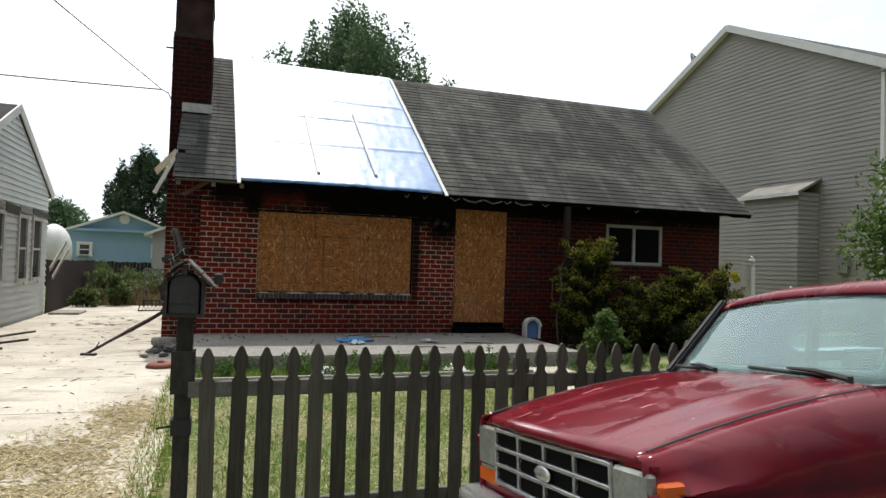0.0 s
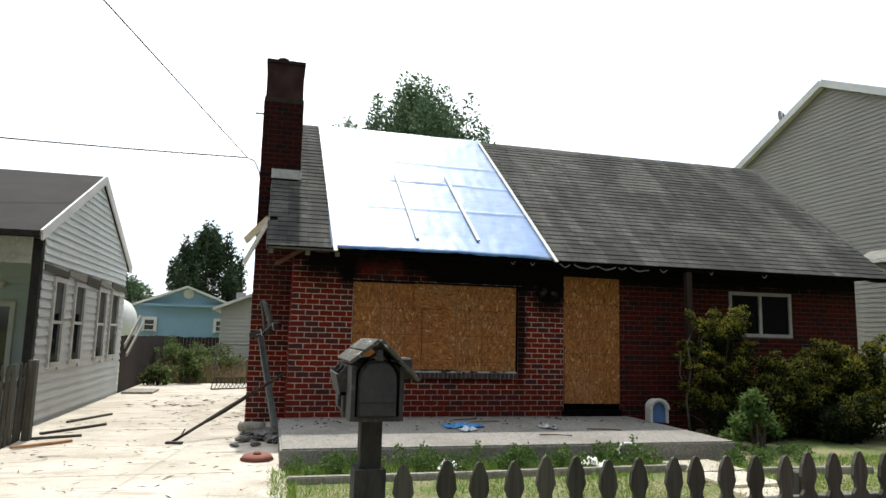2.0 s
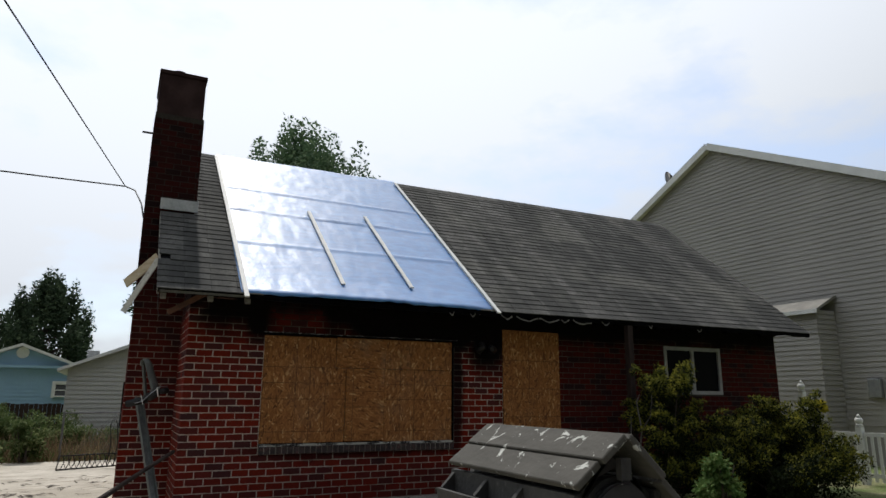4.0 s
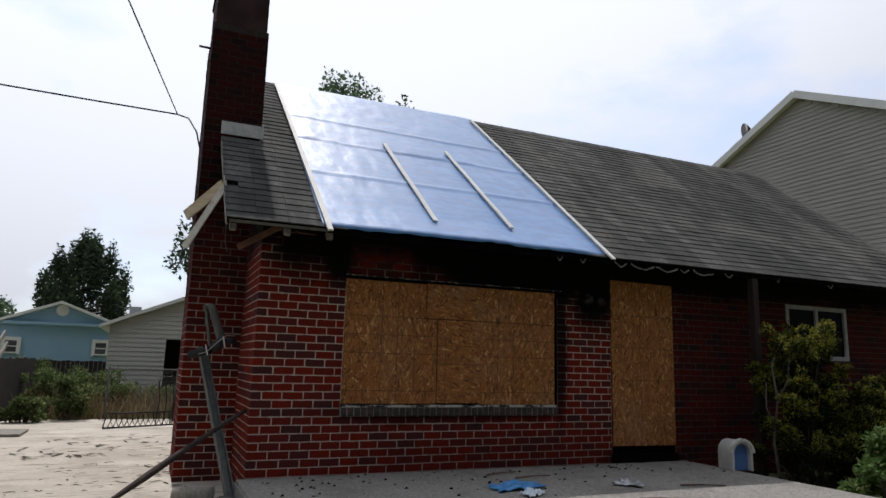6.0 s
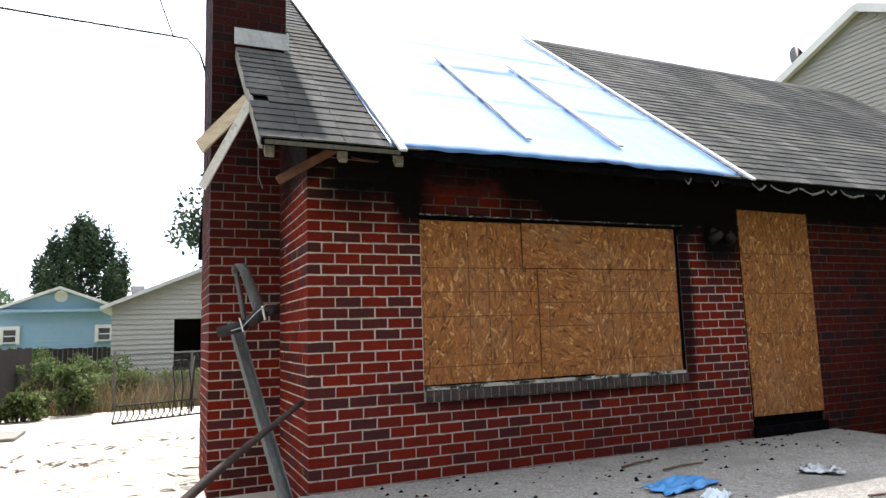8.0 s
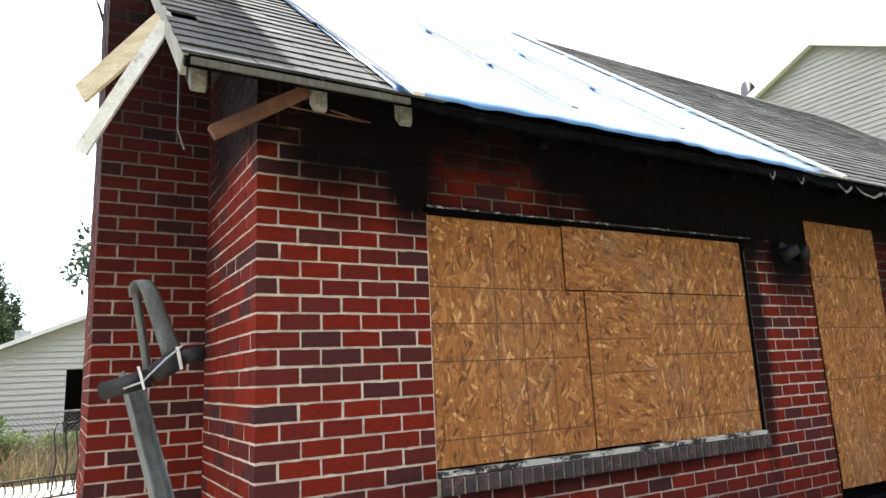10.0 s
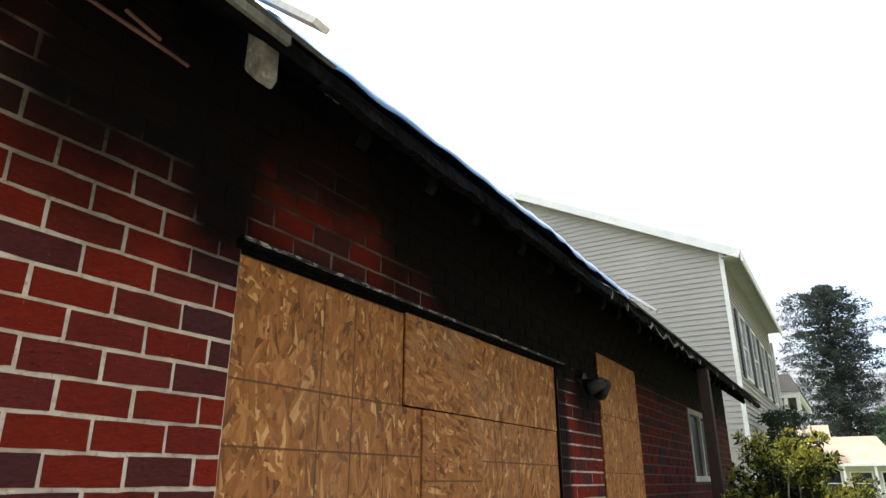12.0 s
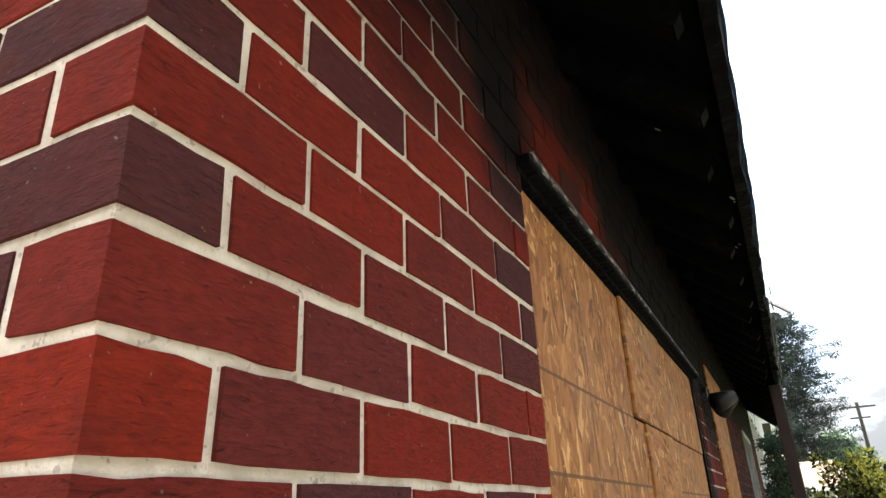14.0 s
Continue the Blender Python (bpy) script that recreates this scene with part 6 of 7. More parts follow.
# pale diffuse colour in the glass stands in for the bright sky reflection
mm = Mat("sky_haze_glass", (0.50, 0.68, 0.68), 0.06, 0, 0.8)
mm.b.inputs["Transmission Weight"].default_value = 0.86
mm.b.inputs["IOR"].default_value = 1.5
mm.rough(mm.math("MULTIPLY_ADD", mm.noise(mm.obj(), 6, 4), 0.03, 0.0))
M["sky_haze_glass"] = mm.m
M["grey_plastic"] = mottled("grey_plastic", (0.06, 0.06, 0.062), (0.075, 0.075, 0.075), 4, 80, 0.6, 0.1).m
M["amber"] = Mat("amber_lens", (0.55, 0.10, 0.01), 0.2).m
M["lens"] = mottled("clouded_lens", (0.30, 0.31, 0.28), (0.24, 0.24, 0.21), 9, 60, 0.25, 0.05).m
M["rubber"] = mottled("tyre_rubber", (0.016, 0.016, 0.016), (0.025, 0.025, 0.024), 9, 60, 0.85, 0.2).m

truck = thing("truck", "older dark red truck with faded hood parked by the fence", "car", at=(1.435, 2.55, -0.197))
truck.rotation_euler = (radians(-7.0), radians(0.0), radians(0.0))


def hood_z(x):
    return 0.925 + 0.20 * (1 - (1 - min(max(x, 0), 1.25) / 1.25) ** 1.6)


def grid_part(name, rows, material, parent, label="", thick=0.012):
    """A smooth skin through rows of points, given a thickness."""
    bm = bmesh.new()
    vv = [[bm.verts.new(p) for p in r] for r in rows]
    for a, b in zip(vv, vv[1:]):
        for i in range(len(a) - 1):
            bm.faces.new((a[i], a[i + 1], b[i + 1], b[i]))
    bmesh.ops.recalc_face_normals(bm, faces=bm.faces[:])
    ob = part(name, bm, material, parent, label, True)
    s = ob.modifiers.new("thickness", "SOLIDIFY")
    s.thickness, s.offset = thick, -1
    return ob


rows = []
for x in (-0.035, -0.045, -0.03, 0.0, 0.05, 0.15, 0.3, 0.5, 0.7, 0.9, 1.05, 1.17):
    r = []
    for k in range(25):
        y = -0.69 + 1.38 * k / 24
        crown = 0.028 * (1 - (y / 0.69) ** 2)
        ridge = 0.010 * math.exp(-((abs(y) - 0.40) / 0.035) ** 2) * min(1, max(0, x) / 0.3)
        z = hood_z(x) + crown * min(1, 0.4 + x) + ridge
        if x < 0:
            z = {-0.035: 0.868, -0.045: 0.895, -0.03: 0.914}[x] + 0.4 * crown
        bow = 0.05 * (y / 0.69) ** 2 * max(0, 1 - max(x, 0) / 0.3)
        r.append((x + bow, y, z))
    rows.append(r)
grid_part("hood", rows, M["red"], truck, "dull red hood with pale peeling patches")
for s in (-1, 1):
    rows = []
    for x in (-0.02, 0.04, 0.12, 0.3, 0.5, 0.7, 0.9, 1.1, 1.28):
        t = min(1, max(0.0, x) / 0.15)
        zh = hood_z(x)
        w = 0.82 - 0.05 * (1 - t)
        rows.append([(x, s * 0.697, zh - 0.004), (x, s * 0.74, zh - 0.022), (x, s * (w - 0.03), zh - 0.075), (x, s * w, zh - 0.17), (x, s * (w + 0.016), 0.80), (x, s * (w - 0.006), 0.785), (x, s * w, 0.74), (x, s * w, 0.60),
                     (x, s * (w - 0.01), 0.44)])
    grid_part("fender", rows, M["red"], truck)
    bm = bmesh.new()
    tube(bm, [(x, s * 0.6935, hood_z(x) - 0.006) for x in (0.03, 0.15, 0.3, 0.5, 0.7, 0.9, 1.1, 1.2)], 0.0075, 6)
    part("hood_seam", bm, M["black"], truck)
boxes("front_panel", M["red"], truck, (0.0, 0.03, -0.77, 0.77, 0.52, 0.60), (0.0, 0.03, -0.76, 0.76, 0.872, 0.89))
gr = boxes("grille", M["grille_black"], truck, (-0.005, 0.02, -0.53, 0.53, 0.60, 0.868), label="chrome barred grille")
for z in (0.606, 0.692, 0.776, 0.862):
    boxes("grille_bar", M["chrome"], gr, (-0.025, -0.004, -0.53, 0.53, z - 0.009, z + 0.009), label="chrome grille bar", bevel=0.003)
for k in range(5):
    y = -0.53 + 1.06 * k / 4
    boxes("grille_bar", M["chrome"], gr, (-0.024, -0.005, y - 0.008, y + 0.008, 0.60, 0.868), label="chrome grille bar", bevel=0.003)
bm = bmesh.new()
bmesh.ops.create_uvsphere(bm, u_segments=20, v_segments=10, radius=1.0, matrix=Matrix.Translation((-0.026, 0, 0.735)) @ Matrix.Diagonal((0.012, 0.075, 0.034, 1)))
part("emblem", bm, M["chrome"], gr, "plain oval chrome emblem", True)
for s in (-1, 1):
    hl = boxes("headlight", M["lens"], truck, (-0.02, 0.02, *sorted((s * 0.54, s * 0.765)), 0.665, 0.866), label="clouded rectangular headlight", bevel=0.012)
    boxes("headlight_bezel", M["chrome"], hl, (-0.012, 0.01, *sorted((s * 0.535, s * 0.77)), 0.650, 0.664))
    boxes("turn_signal", M["amber"], truck, (-0.018, 0.02, *sorted((s * 0.54, s * 0.765)), 0.575, 0.648), label="amber turn signal", bevel=0.008)
    boxes("side_marker", M["amber"], truck, (0.0, 0.10, *sorted((s * 0.770, s * 0.808)), 0.68, 0.84), label="amber side marker", bevel=0.01)
bm = bmesh.new()
prism(bm, [(-0.13, -0.80), (-0.16, -0.4), (-0.165, 0), (-0.16, 0.4), (-0.13, 0.80), (0.05, 0.84), (0.09, 0.84), (0.02, 0.78), (-0.03, 0), (0.02, -0.78), (0.09, -0.84), (0.05, -0.84)], "z", 0.41, 0.545)
soften(bm, 0.015, 2)
part("bumper", bm, M["chrome"], truck, "dented chrome bumper", True)
boxes("lower_valance", M["grey_plastic"], truck, (-0.02, 0.1, -0.7, 0.7, 0.26, 0.42))
# cab
boxes("cowl", M["grey_plastic"], truck, (1.13, 1.34, -0.70, 0.70, 1.02, 1.125))
for s in (-1, 1):
    rows = []
    for x in (1.285, 1.5, 2.3, 3.2, 4.25, 4.38):
        rows.append([(x, s * 0.70, 1.135), (x, s * 0.78, 1.10), (x, s * 0.83, 0.95), (x, s * 0.835, 0.76), (x, s * 0.83, 0.74), (x, s * 0.82, 0.50), (x, s * 0.78, 0.36)])
    grid_part("side_panel", rows, M["red"], truck)
rows = []
for x, z in ((1.555, 1.545), (1.60, 1.585), (1.75, 1.615), (2.2, 1.635), (3.0, 1.635), (3.9, 1.61), (4.1, 1.56)):
    rows.append([(x, y, z - 0.05 * abs(y / 0.66) ** 3 - (0.03 if abs(y) > 0.64 else 0)) for y in [-0.68 + 1.36 * k / 16 for k in range(17)]])
grid_part("roof", rows, M["red"], truck, "red cab roof")
for s in (-1, 1):
    bm = bmesh.new()
    bar(bm, (1.21, s * 0.715, 1.12), (1.61, s * 0.645, 1.56), 0.06, 0.035)
    soften(bm, 0.012, 2)
    part("windshield_pillar", bm, M["black"], truck)
    for x in (2.35, 3.3, 4.2):
        bm = bmesh.new()
        bar(bm, (x, s * 0.735, 1.10), (x + 0.02, s * 0.65, 1.56), 0.09, 0.04)
        part("pillar", bm, M["red"], truck)
    rows = [[(1.35, s * 0.735, 1.125), (2.3, s * 0.742, 1.125), (3.25, s * 0.742, 1.125), (4.2, s * 0.735, 1.125)], [(1.64, s * 0.655, 1.54), (2.3, s * 0.655, 1.555), (3.25, s * 0.655, 1.555), (4.15, s * 0.65, 1.53)]]
    grid_part("side_glass", rows, M["glass"], truck, "", 0.004)
rows = []
for t in [k / 6 for k in range(7)]:
    rows.append([(1.19 + 0.40 * t + 0.05 * (abs(y) / 0.7) ** 2, y * (1 - 0.09 * t), 1.118 + 0.445 * t) for y in [-0.70 + 1.4 * k / 12 for k in range(13)]])
ws = grid_part("windshield", rows, M["sky_haze_glass"], truck, "sloped windshield reflecting the sky", 0.005)
ws.visible_shadow = False
rows = [[(4.25, y, 1.125) for y in (-0.7, 0, 0.7)], [(4.12, y, 1.55) for y in (-0.62, 0, 0.62)]]
grid_part("rear_glass", rows, M["glass"], truck, "", 0.004)
boxes("tailgate", M["red"], truck, (4.36, 4.42, -0.78, 0.78, 0.45, 1.13), bevel=0.015)
boxes("floor_pan", M["black"], truck, (0.1, 4.36, -0.72, 0.72, 0.36, 0.42))
bm = bmesh.new()
prism(bm, [(1.30, 1.0), (1.28, 1.10), (1.50, 1.125), (1.72, 1.08), (1.78, 0.95), (1.70, 0.7), (1.40, 0.6)], "y", -0.68, 0.68)
soften(bm, 0.02, 2)
part("dashboard", bm, mottled("dash_grey", (0.20, 0.205, 0.20), (0.16, 0.165, 0.16), 4, 60, 0.7, 0.1).m, truck, "faded grey dashboard", True)
for y in (-0.36, 0.36):
    bm = bmesh.new()
    box(bm, 2.0, 2.5, y - 0.24, y + 0.24, 0.62, 0.78)
    box(bm, 2.45, 2.58, y - 0.24, y + 0.24, 0.75, 1.25, )
    box(bm, 2.48, 2.57, y - 0.13, y + 0.13, 1.26, 1.42)
    soften(bm, 0.03, 2)
    part("seat", bm, M["grey_plastic"], truck, "grey cloth seat", True)
bm = bmesh.new()
c = pose(1.86, -0.36, 1.02, 0, -62, 0)
pts = [c @ Vector((0.19 * math.cos(a), 0.19 * math.sin(a), 0)) for a in [2 * math.pi * k / 24 for k in range(25)]]
tube(bm, pts, 0.014, 6)
tube(bm, [c @ Vector((-0.18, 0, 0)), c @ Vector((0.18, 0, 0))], 0.014, 6)
part("steering_wheel", bm, M["black"], truck, "", True)
for (a, b, s) in (((1.20, 0.62, 1.165), (1.15, 0.24, 1.155), 1), ((1.215, 0.06, 1.175), (1.14, -0.58, 1.145), 1)):
    bm = bmesh.new()
    m = Vector(a).lerp(Vector(b), 0.45) + Vector((-0.012, 0, 0.020))
    tube(bm, [a, Vector(a).lerp(Vector(b), 0.85)], [0.010, 0.010], 6)
    tube(bm, [m, Vector(a).lerp(Vector(b), 0.75) + Vector((-0.02, 0, 0.022)), b], [0.008, 0.012, 0.014], 6)
    tube(bm, [Vector(b) - Vector((0.0, 0, 0.03)), Vector(b) + Vector((0.0, 0, 0.012))], 0.014, 8)
    part("wiper", bm, M["black"], truck, "black windshield wiper")
bm = bmesh.new()
tube(bm, [(1.18, -0.72, 1.10), (1.62, -0.74, 1.80)], [0.006, 0.002], 6)
part("antenna", bm, M["black"], truck)
bm = bmesh.new()
tube(bm, [(1.42, 0.74, 1.13), (1.48, 0.84, 1.19)], 0.015, 6)
bmesh.ops.create_uvsphere(bm, u_segments=14, v_segments=8, radius=1, matrix=Matrix.Translation((1.50, 0.84, 1.21)) @ Matrix.Diagonal((0.03, 0.045, 0.045, 1)))
part("side_mirror", bm, M["red"], truck, "", True)
for x in (0.62, 3.45):
    for s in (-1, 1):
        bm = bmesh.new()
        bmesh.ops.create_cone(bm, cap_ends=True, segments=28, radius1=0.35, radius2=0.35, depth=0.22, matrix=pose(x, s * 0.72, 0.35, 90))
        soften(bm, 0.03, 2)
        wh = part("tyre", bm, M["rubber"], truck, "", True)
        bm = bmesh.new()
        bmesh.ops.create_cone(bm, cap_ends=True, segments=20, radius1=0.2, radius2=0.18, depth=0.03, matrix=pose(x, s * 0.835, 0.35, 90))
        part("rim", bm, M["chrome"], wh)

# ---- things by the house ----
M["gutter_paint"] = mottled("gutter_paint", (0.135, 0.145, 0.135), (0.085, 0.09, 0.085), 9, 60, 0.5, 0.2, (0.20, 0.205, 0.195), stretch=(3, 3, 0.6)).m
leaner = thing("gutter_piece", "battered grey gutter length with a black bracket leaning on the chimney", "gutter", at=(-0.55, 11.55, 0))
bm = bmesh.new()
A, B = Vector((-0.22, 0.62, 1.46)), Vector((0.10, -0.30, 0.0))
d = (B - A)
q = d.to_track_quat("X", "Z").to_matrix().to_4x4()
prof = [(-0.045, 0.0), (-0.045, 0.05), (-0.035, 0.05), (-0.035, 0.008), (0.035, 0.008), (0.035, 0.05), (0.045, 0.05), (0.045, 0.0)]
prism(bm, prof, "x", 0, d.length)
bmesh.ops.transform(bm, matrix=Matrix.Translation(A) @ q, verts=bm.verts[:])
part("lower_channel", bm, M["gutter_paint"], leaner, "grey metal channel")
# the upper end is bent over like a hairpin
bm = bmesh.new()
tip = Vector((-0.205, 0.52, 1.92))
bar(bm, (-0.125, 0.50, 1.40), tip + Vector((0.0, 0.03, -0.03)), 0.045, 0.030)
soften(bm, 0.006, 1)
part("upper_leg", bm, M["gutter_paint"], leaner, "grey channel running up to the bend")
rows = []
for k, (x, y, z) in enumerate(((-0.225, 0.545, 1.86), (-0.232, 0.53, 1.905), (-0.222, 0.505, 1.932), (-0.195, 0.485, 1.930), (-0.170, 0.470, 1.88), (-0.125, 0.44, 1.74), (-0.080, 0.41, 1.60), (-0.060, 0.40, 1.53))):
    w = 0.030 + 0.004 * k
    rows.append([(x - w * 0.35, y - 0.005, z - 0.006), (x, y - 0.014, z), (x + w * 1.0, y - 0.010, z + 0.006), (x + w * 1.35, y + 0.012, z + 0.002)])
bm = bmesh.new()
vv = [[bm.verts.new(p) for p in r] for r in rows]
for r0, r1 in zip(vv, vv[1:]):
    for i in range(3):
        bm.faces.new((r0[i], r0[i + 1], r1[i + 1], r1[i]))
ob = part("upper_blade", bm, M["gutter_paint"], leaner, "bent pale grey upper strap", True)
sl = ob.modifiers.new("thickness", "SOLIDIFY")
sl.thickness = 0.006
bm = bmesh.new()
bar(bm, (-0.36, 0.40, 1.385), (-0.13, 0.375, 1.450), 0.05, 0.085)
bar(bm, (-0.13, 0.375, 1.462), (0.0, 0.37, 1.540), 0.06, 0.100)
bar(bm, (0.0, 0.37, 1.540), (0.115, 0.385, 1.560), 0.05, 0.075)
soften(bm, 0.012, 2)
part("bracket", bm, M["black"], leaner, "black plastic cross bracket", True)
for (p, q) in (((-0.20, 0.335, 1.50), (-0.17, 0.335, 1.39)), ((-0.03, 0.325, 1.59), (-0.005, 0.33, 1.48))):
    bm = bmesh.new()
    bar(bm, p, q, 0.022, 0.010)
    part("clip", bm, M["white_trim"], leaner, "pale clip")
bm = bmesh.new()
tube(bm, [(-0.26, 0.345, 1.40), (-0.18, 0.33, 1.425), (-0.08, 0.325, 1.53), (0.0, 0.325, 1.60), (0.09, 0.345, 1.605)], 0.006, 6)
part("bracket_lip", bm, M["steel"], leaner, "", True)

M["scorched"] = mottled("scorched_wood", (0.030, 0.020, 0.016), (0.055, 0.038, 0.030), 9, 60, 0.85, 0.4, (0.012, 0.010, 0.010)).m
rod = thing("pole", "scorched broom-like pole propped against the house", "pole", at=(-1.0, 11.2, 0))
bm = bmesh.new()
tube(bm, [(-0.73, -0.68, 0.03), (-0.42, -0.39, 0.21), (-0.2, -0.19, 0.335), (0.0, 0.0, 0.45), (0.25, 0.12, 0.61), (0.66, 0.30, 0.86)], [0.020, 0.022, 0.034, 0.032, 0.026, 0.022], 8)
part("shaft", bm, M["scorched"], rod, "", True)
bm = bmesh.new()
bar(bm, (-0.80, -0.70, 0.025), (-0.60, -0.76, 0.025), 0.07, 0.035)
tube(bm, [(-0.66, -0.6, 0.06), (-0.60, -0.52, 0.17)], 0.01, 6)
soften(bm, 0.004, 1)
part("foot", bm, M["dark_metal"], rod)


def lump(name, label, cat, at, r, material, seed, squash=0.5, group=""):
    """A crumpled lump of rubble or cloth resting on the ground."""
    bm = bmesh.new()
    bmesh.ops.create_icosphere(bm, subdivisions=3, radius=1.0)
    for v in bm.verts:
        k = 1 + 0.40 * noise.noise(v.co * 1.6 + Vector((seed, 0, 0))) + 0.10 * noise.noise(v.co * 5 + Vector((0, seed, 0)))
        k += 0.60 * abs(noise.noise(v.co * Vector((1.6, 3.0, 2.2)) + Vector((seed, seed, 0)))) - 0.22
        v.co = Vector((v.co.x * r * k * 1.15, v.co.y * r * k * 0.75, v.co.z * r * squash * k))
    lo = min(v.co.z for v in bm.verts)
    for v in bm.verts:
        v.co.z -= lo
    ob = part(name, bm, material)
    ob.location = at
    ob.rotation_euler = (0, 0, seed * 1.7)
    return tagged(ob, label, cat, group)


rub = mottled("sooty_cloth", (0.075, 0.07, 0.066), (0.17, 0.16, 0.15), 7, 40, 0.95, 0.5, (0.03, 0.03, 0.03)).m
for k, (x, y, r) in enumerate(((-0.62, 10.72, 0.17), (-0.78, 10.95, 0.12), (-0.50, 10.45, 0.12), (-0.86, 10.55, 0.10), (-0.52, 10.98, 0.15), (-0.70, 10.20, 0.07), (-0.95, 10.15, 0.06))):
    lump("rubble", "sooty crumpled rubble beside the patio", "rubble", (x, y, 0.012), r, rub, k + 1, 0.38, "rubble by the patio")
bm = bmesh.new()
tube(bm, [(-0.95, 11.42, 0.09), (-0.80, 11.35, 0.10), (-0.62, 11.28, 0.09)], [0.065, 0.075, 0.085], 12)
tagged(part("rolled_shingles", bm, M["old_wood_light"], None, "", True), "roll of torn grey roofing beside the chimney", "roofing")
bm = bmesh.new()
bmesh.ops.create_cone(bm, cap_ends=True, segments=28, radius1=0.19, radius2=0.15, depth=0.05, matrix=Matrix.Translation((0, 0, 0.035)))
bmesh.ops.create_cone(bm, cap_ends=True, segments=16, radius1=0.05, radius2=0.035, depth=0.035, matrix=Matrix.Translation((0, 0, 0.075)))
soften(bm, 0.006, 2)
lid = part("pot_lid", bm, mottled("terracotta", (0.26, 0.09, 0.06), (0.20, 0.07, 0.05), 6, 50, 0.8, 0.2).m, None, "", True)
lid.location = (-0.66, 9.27, 0.012)
tagged(lid, "reddish round lid lying on the driveway", "lid")

pet = thing("pet_house", "small white arched plastic pet house with a blue opening", "pet house", at=(5.30, 10.62, 0.21))
pet.scale = (0.68, 0.68, 0.72)
pet.rotation_euler = (0, 0, radians(-14))
bm = bmesh.new()
arcp = [(0.20 * math.cos(a), 0.28 + 0.20 * math.sin(a)) for a in [math.pi * k / 14 for k in range(15)]]
inn = [(0.155 * math.cos(a), 0.28 + 0.155 * math.sin(a)) for a in [math.pi * k / 14 for k in range(15)]]
prism(bm, [(0.20, 0)] + arcp + [(-0.20, 0), (-0.155, 0)] + inn[::-1] + [(0.155, 0)], "y", -0.2, 0.24)
soften(bm, 0.008, 1)
part("shell", bm, mottled("white_plastic", (0.60, 0.60, 0.57), (0.52, 0.52, 0.49), 6, 60, 0.5, 0.1).m, pet, "dirty white plastic shell")
bm = bmesh.new()
prism(bm, [(0.153, 0.003)] + [(p[0] * 0.99, p[1]) for p in inn] + [(-0.153, 0.003)], "y", -0.10, 0.23)
part("inner_wall", bm, mottled("blue_plastic", (0.10, 0.20, 0.46), (0.08, 0.16, 0.38), 6, 60, 0.5, 0.1).m, pet, "blue inner wall")
bm = bmesh.new()
prism(bm, [(0.225 * math.cos(a), 0.29 + 0.225 * math.sin(a)) for a in [math.pi * k / 14 for k in range(15)]] + [(0.19 * math.cos(a), 0.29 + 0.19 * math.sin(a)) for a in [math.pi * (14 - k) / 14 for k in range(15)]], "y", -0.225, -0.15)
part("rim", bm, M["white_paint"], pet)


def crumple(name, label, cat, at, sx, sy, h, material, seed):
    bm = bmesh.new()
    bmesh.ops.create_grid(bm, x_segments=22, y_segments=16, size=1.0)
    for v in bm.verts:
        e = max(abs(v.co.x), abs(v.co.y))
        n = noise.noise(v.co * 2.2 + Vector((seed, 0, 0))) + 0.5 * noise.noise(v.co * 5 + Vector((0, 0, seed)))
        v.co.z = 0.012 + max(0, 0.35 + n) * h * (1 - 0.6 * e ** 3)
        v.co.x *= sx * (1 + 0.25 * noise.noise((v.co.y * 2, seed, 0)))
        v.co.y *= sy * (1 + 0.25 * noise.noise((v.co.x * 8, seed, 5)))
    bmesh.ops.solidify(bm, geom=bm.faces[:], thickness=0.006)
    ob = part(name, bm, material, None, "", True)
    ob.location = at
    ob.rotation_euler = (0, 0, seed)
    return tagged(ob, label, cat)


blue_pl = mottled("blue_sheet", (0.06, 0.26, 0.55), (0.05, 0.20, 0.46), 8, 60, 0.4, 0.2).m
crumple("tarp_scrap", "crumpled scrap of blue tarp on the patio", "plastic scrap", (2.05, 10.25, 0.212), 0.27, 0.13, 0.06, blue_pl, 0.2)
crumple("plastic_bag", "pale blue crumpled plastic bag on the patio", "plastic bag", (2.02, 9.90, 0.212), 0.12, 0.07, 0.06, mottled("bag", (0.66, 0.72, 0.76), (0.52, 0.61, 0.68), 12, 60, 0.4, 0.2).m, 0.5)
crumple("plastic_bag", "grey crumpled plastic wrap on the patio", "plastic bag", (3.22, 10.05, 0.212), 0.14, 0.06, 0.06, M["steel"], 2.3)
crumple("paper_scrap", "white crumpled paper in the grass", "paper", (1.35, 8.35, 0.03), 0.14, 0.1, 0.10, M["white_trim"], 1.1)
crumple("paper_scrap", "white crumpled paper in the grass", "paper", (3.05, 8.3, 0.03), 0.16, 0.1, 0.10, M["white_trim"], 2.1)
stick_wood = mottled("scorched_stick", (0.13, 0.062, 0.040), (0.055, 0.032, 0.026), 30, 160, 0.85, 0.4).m
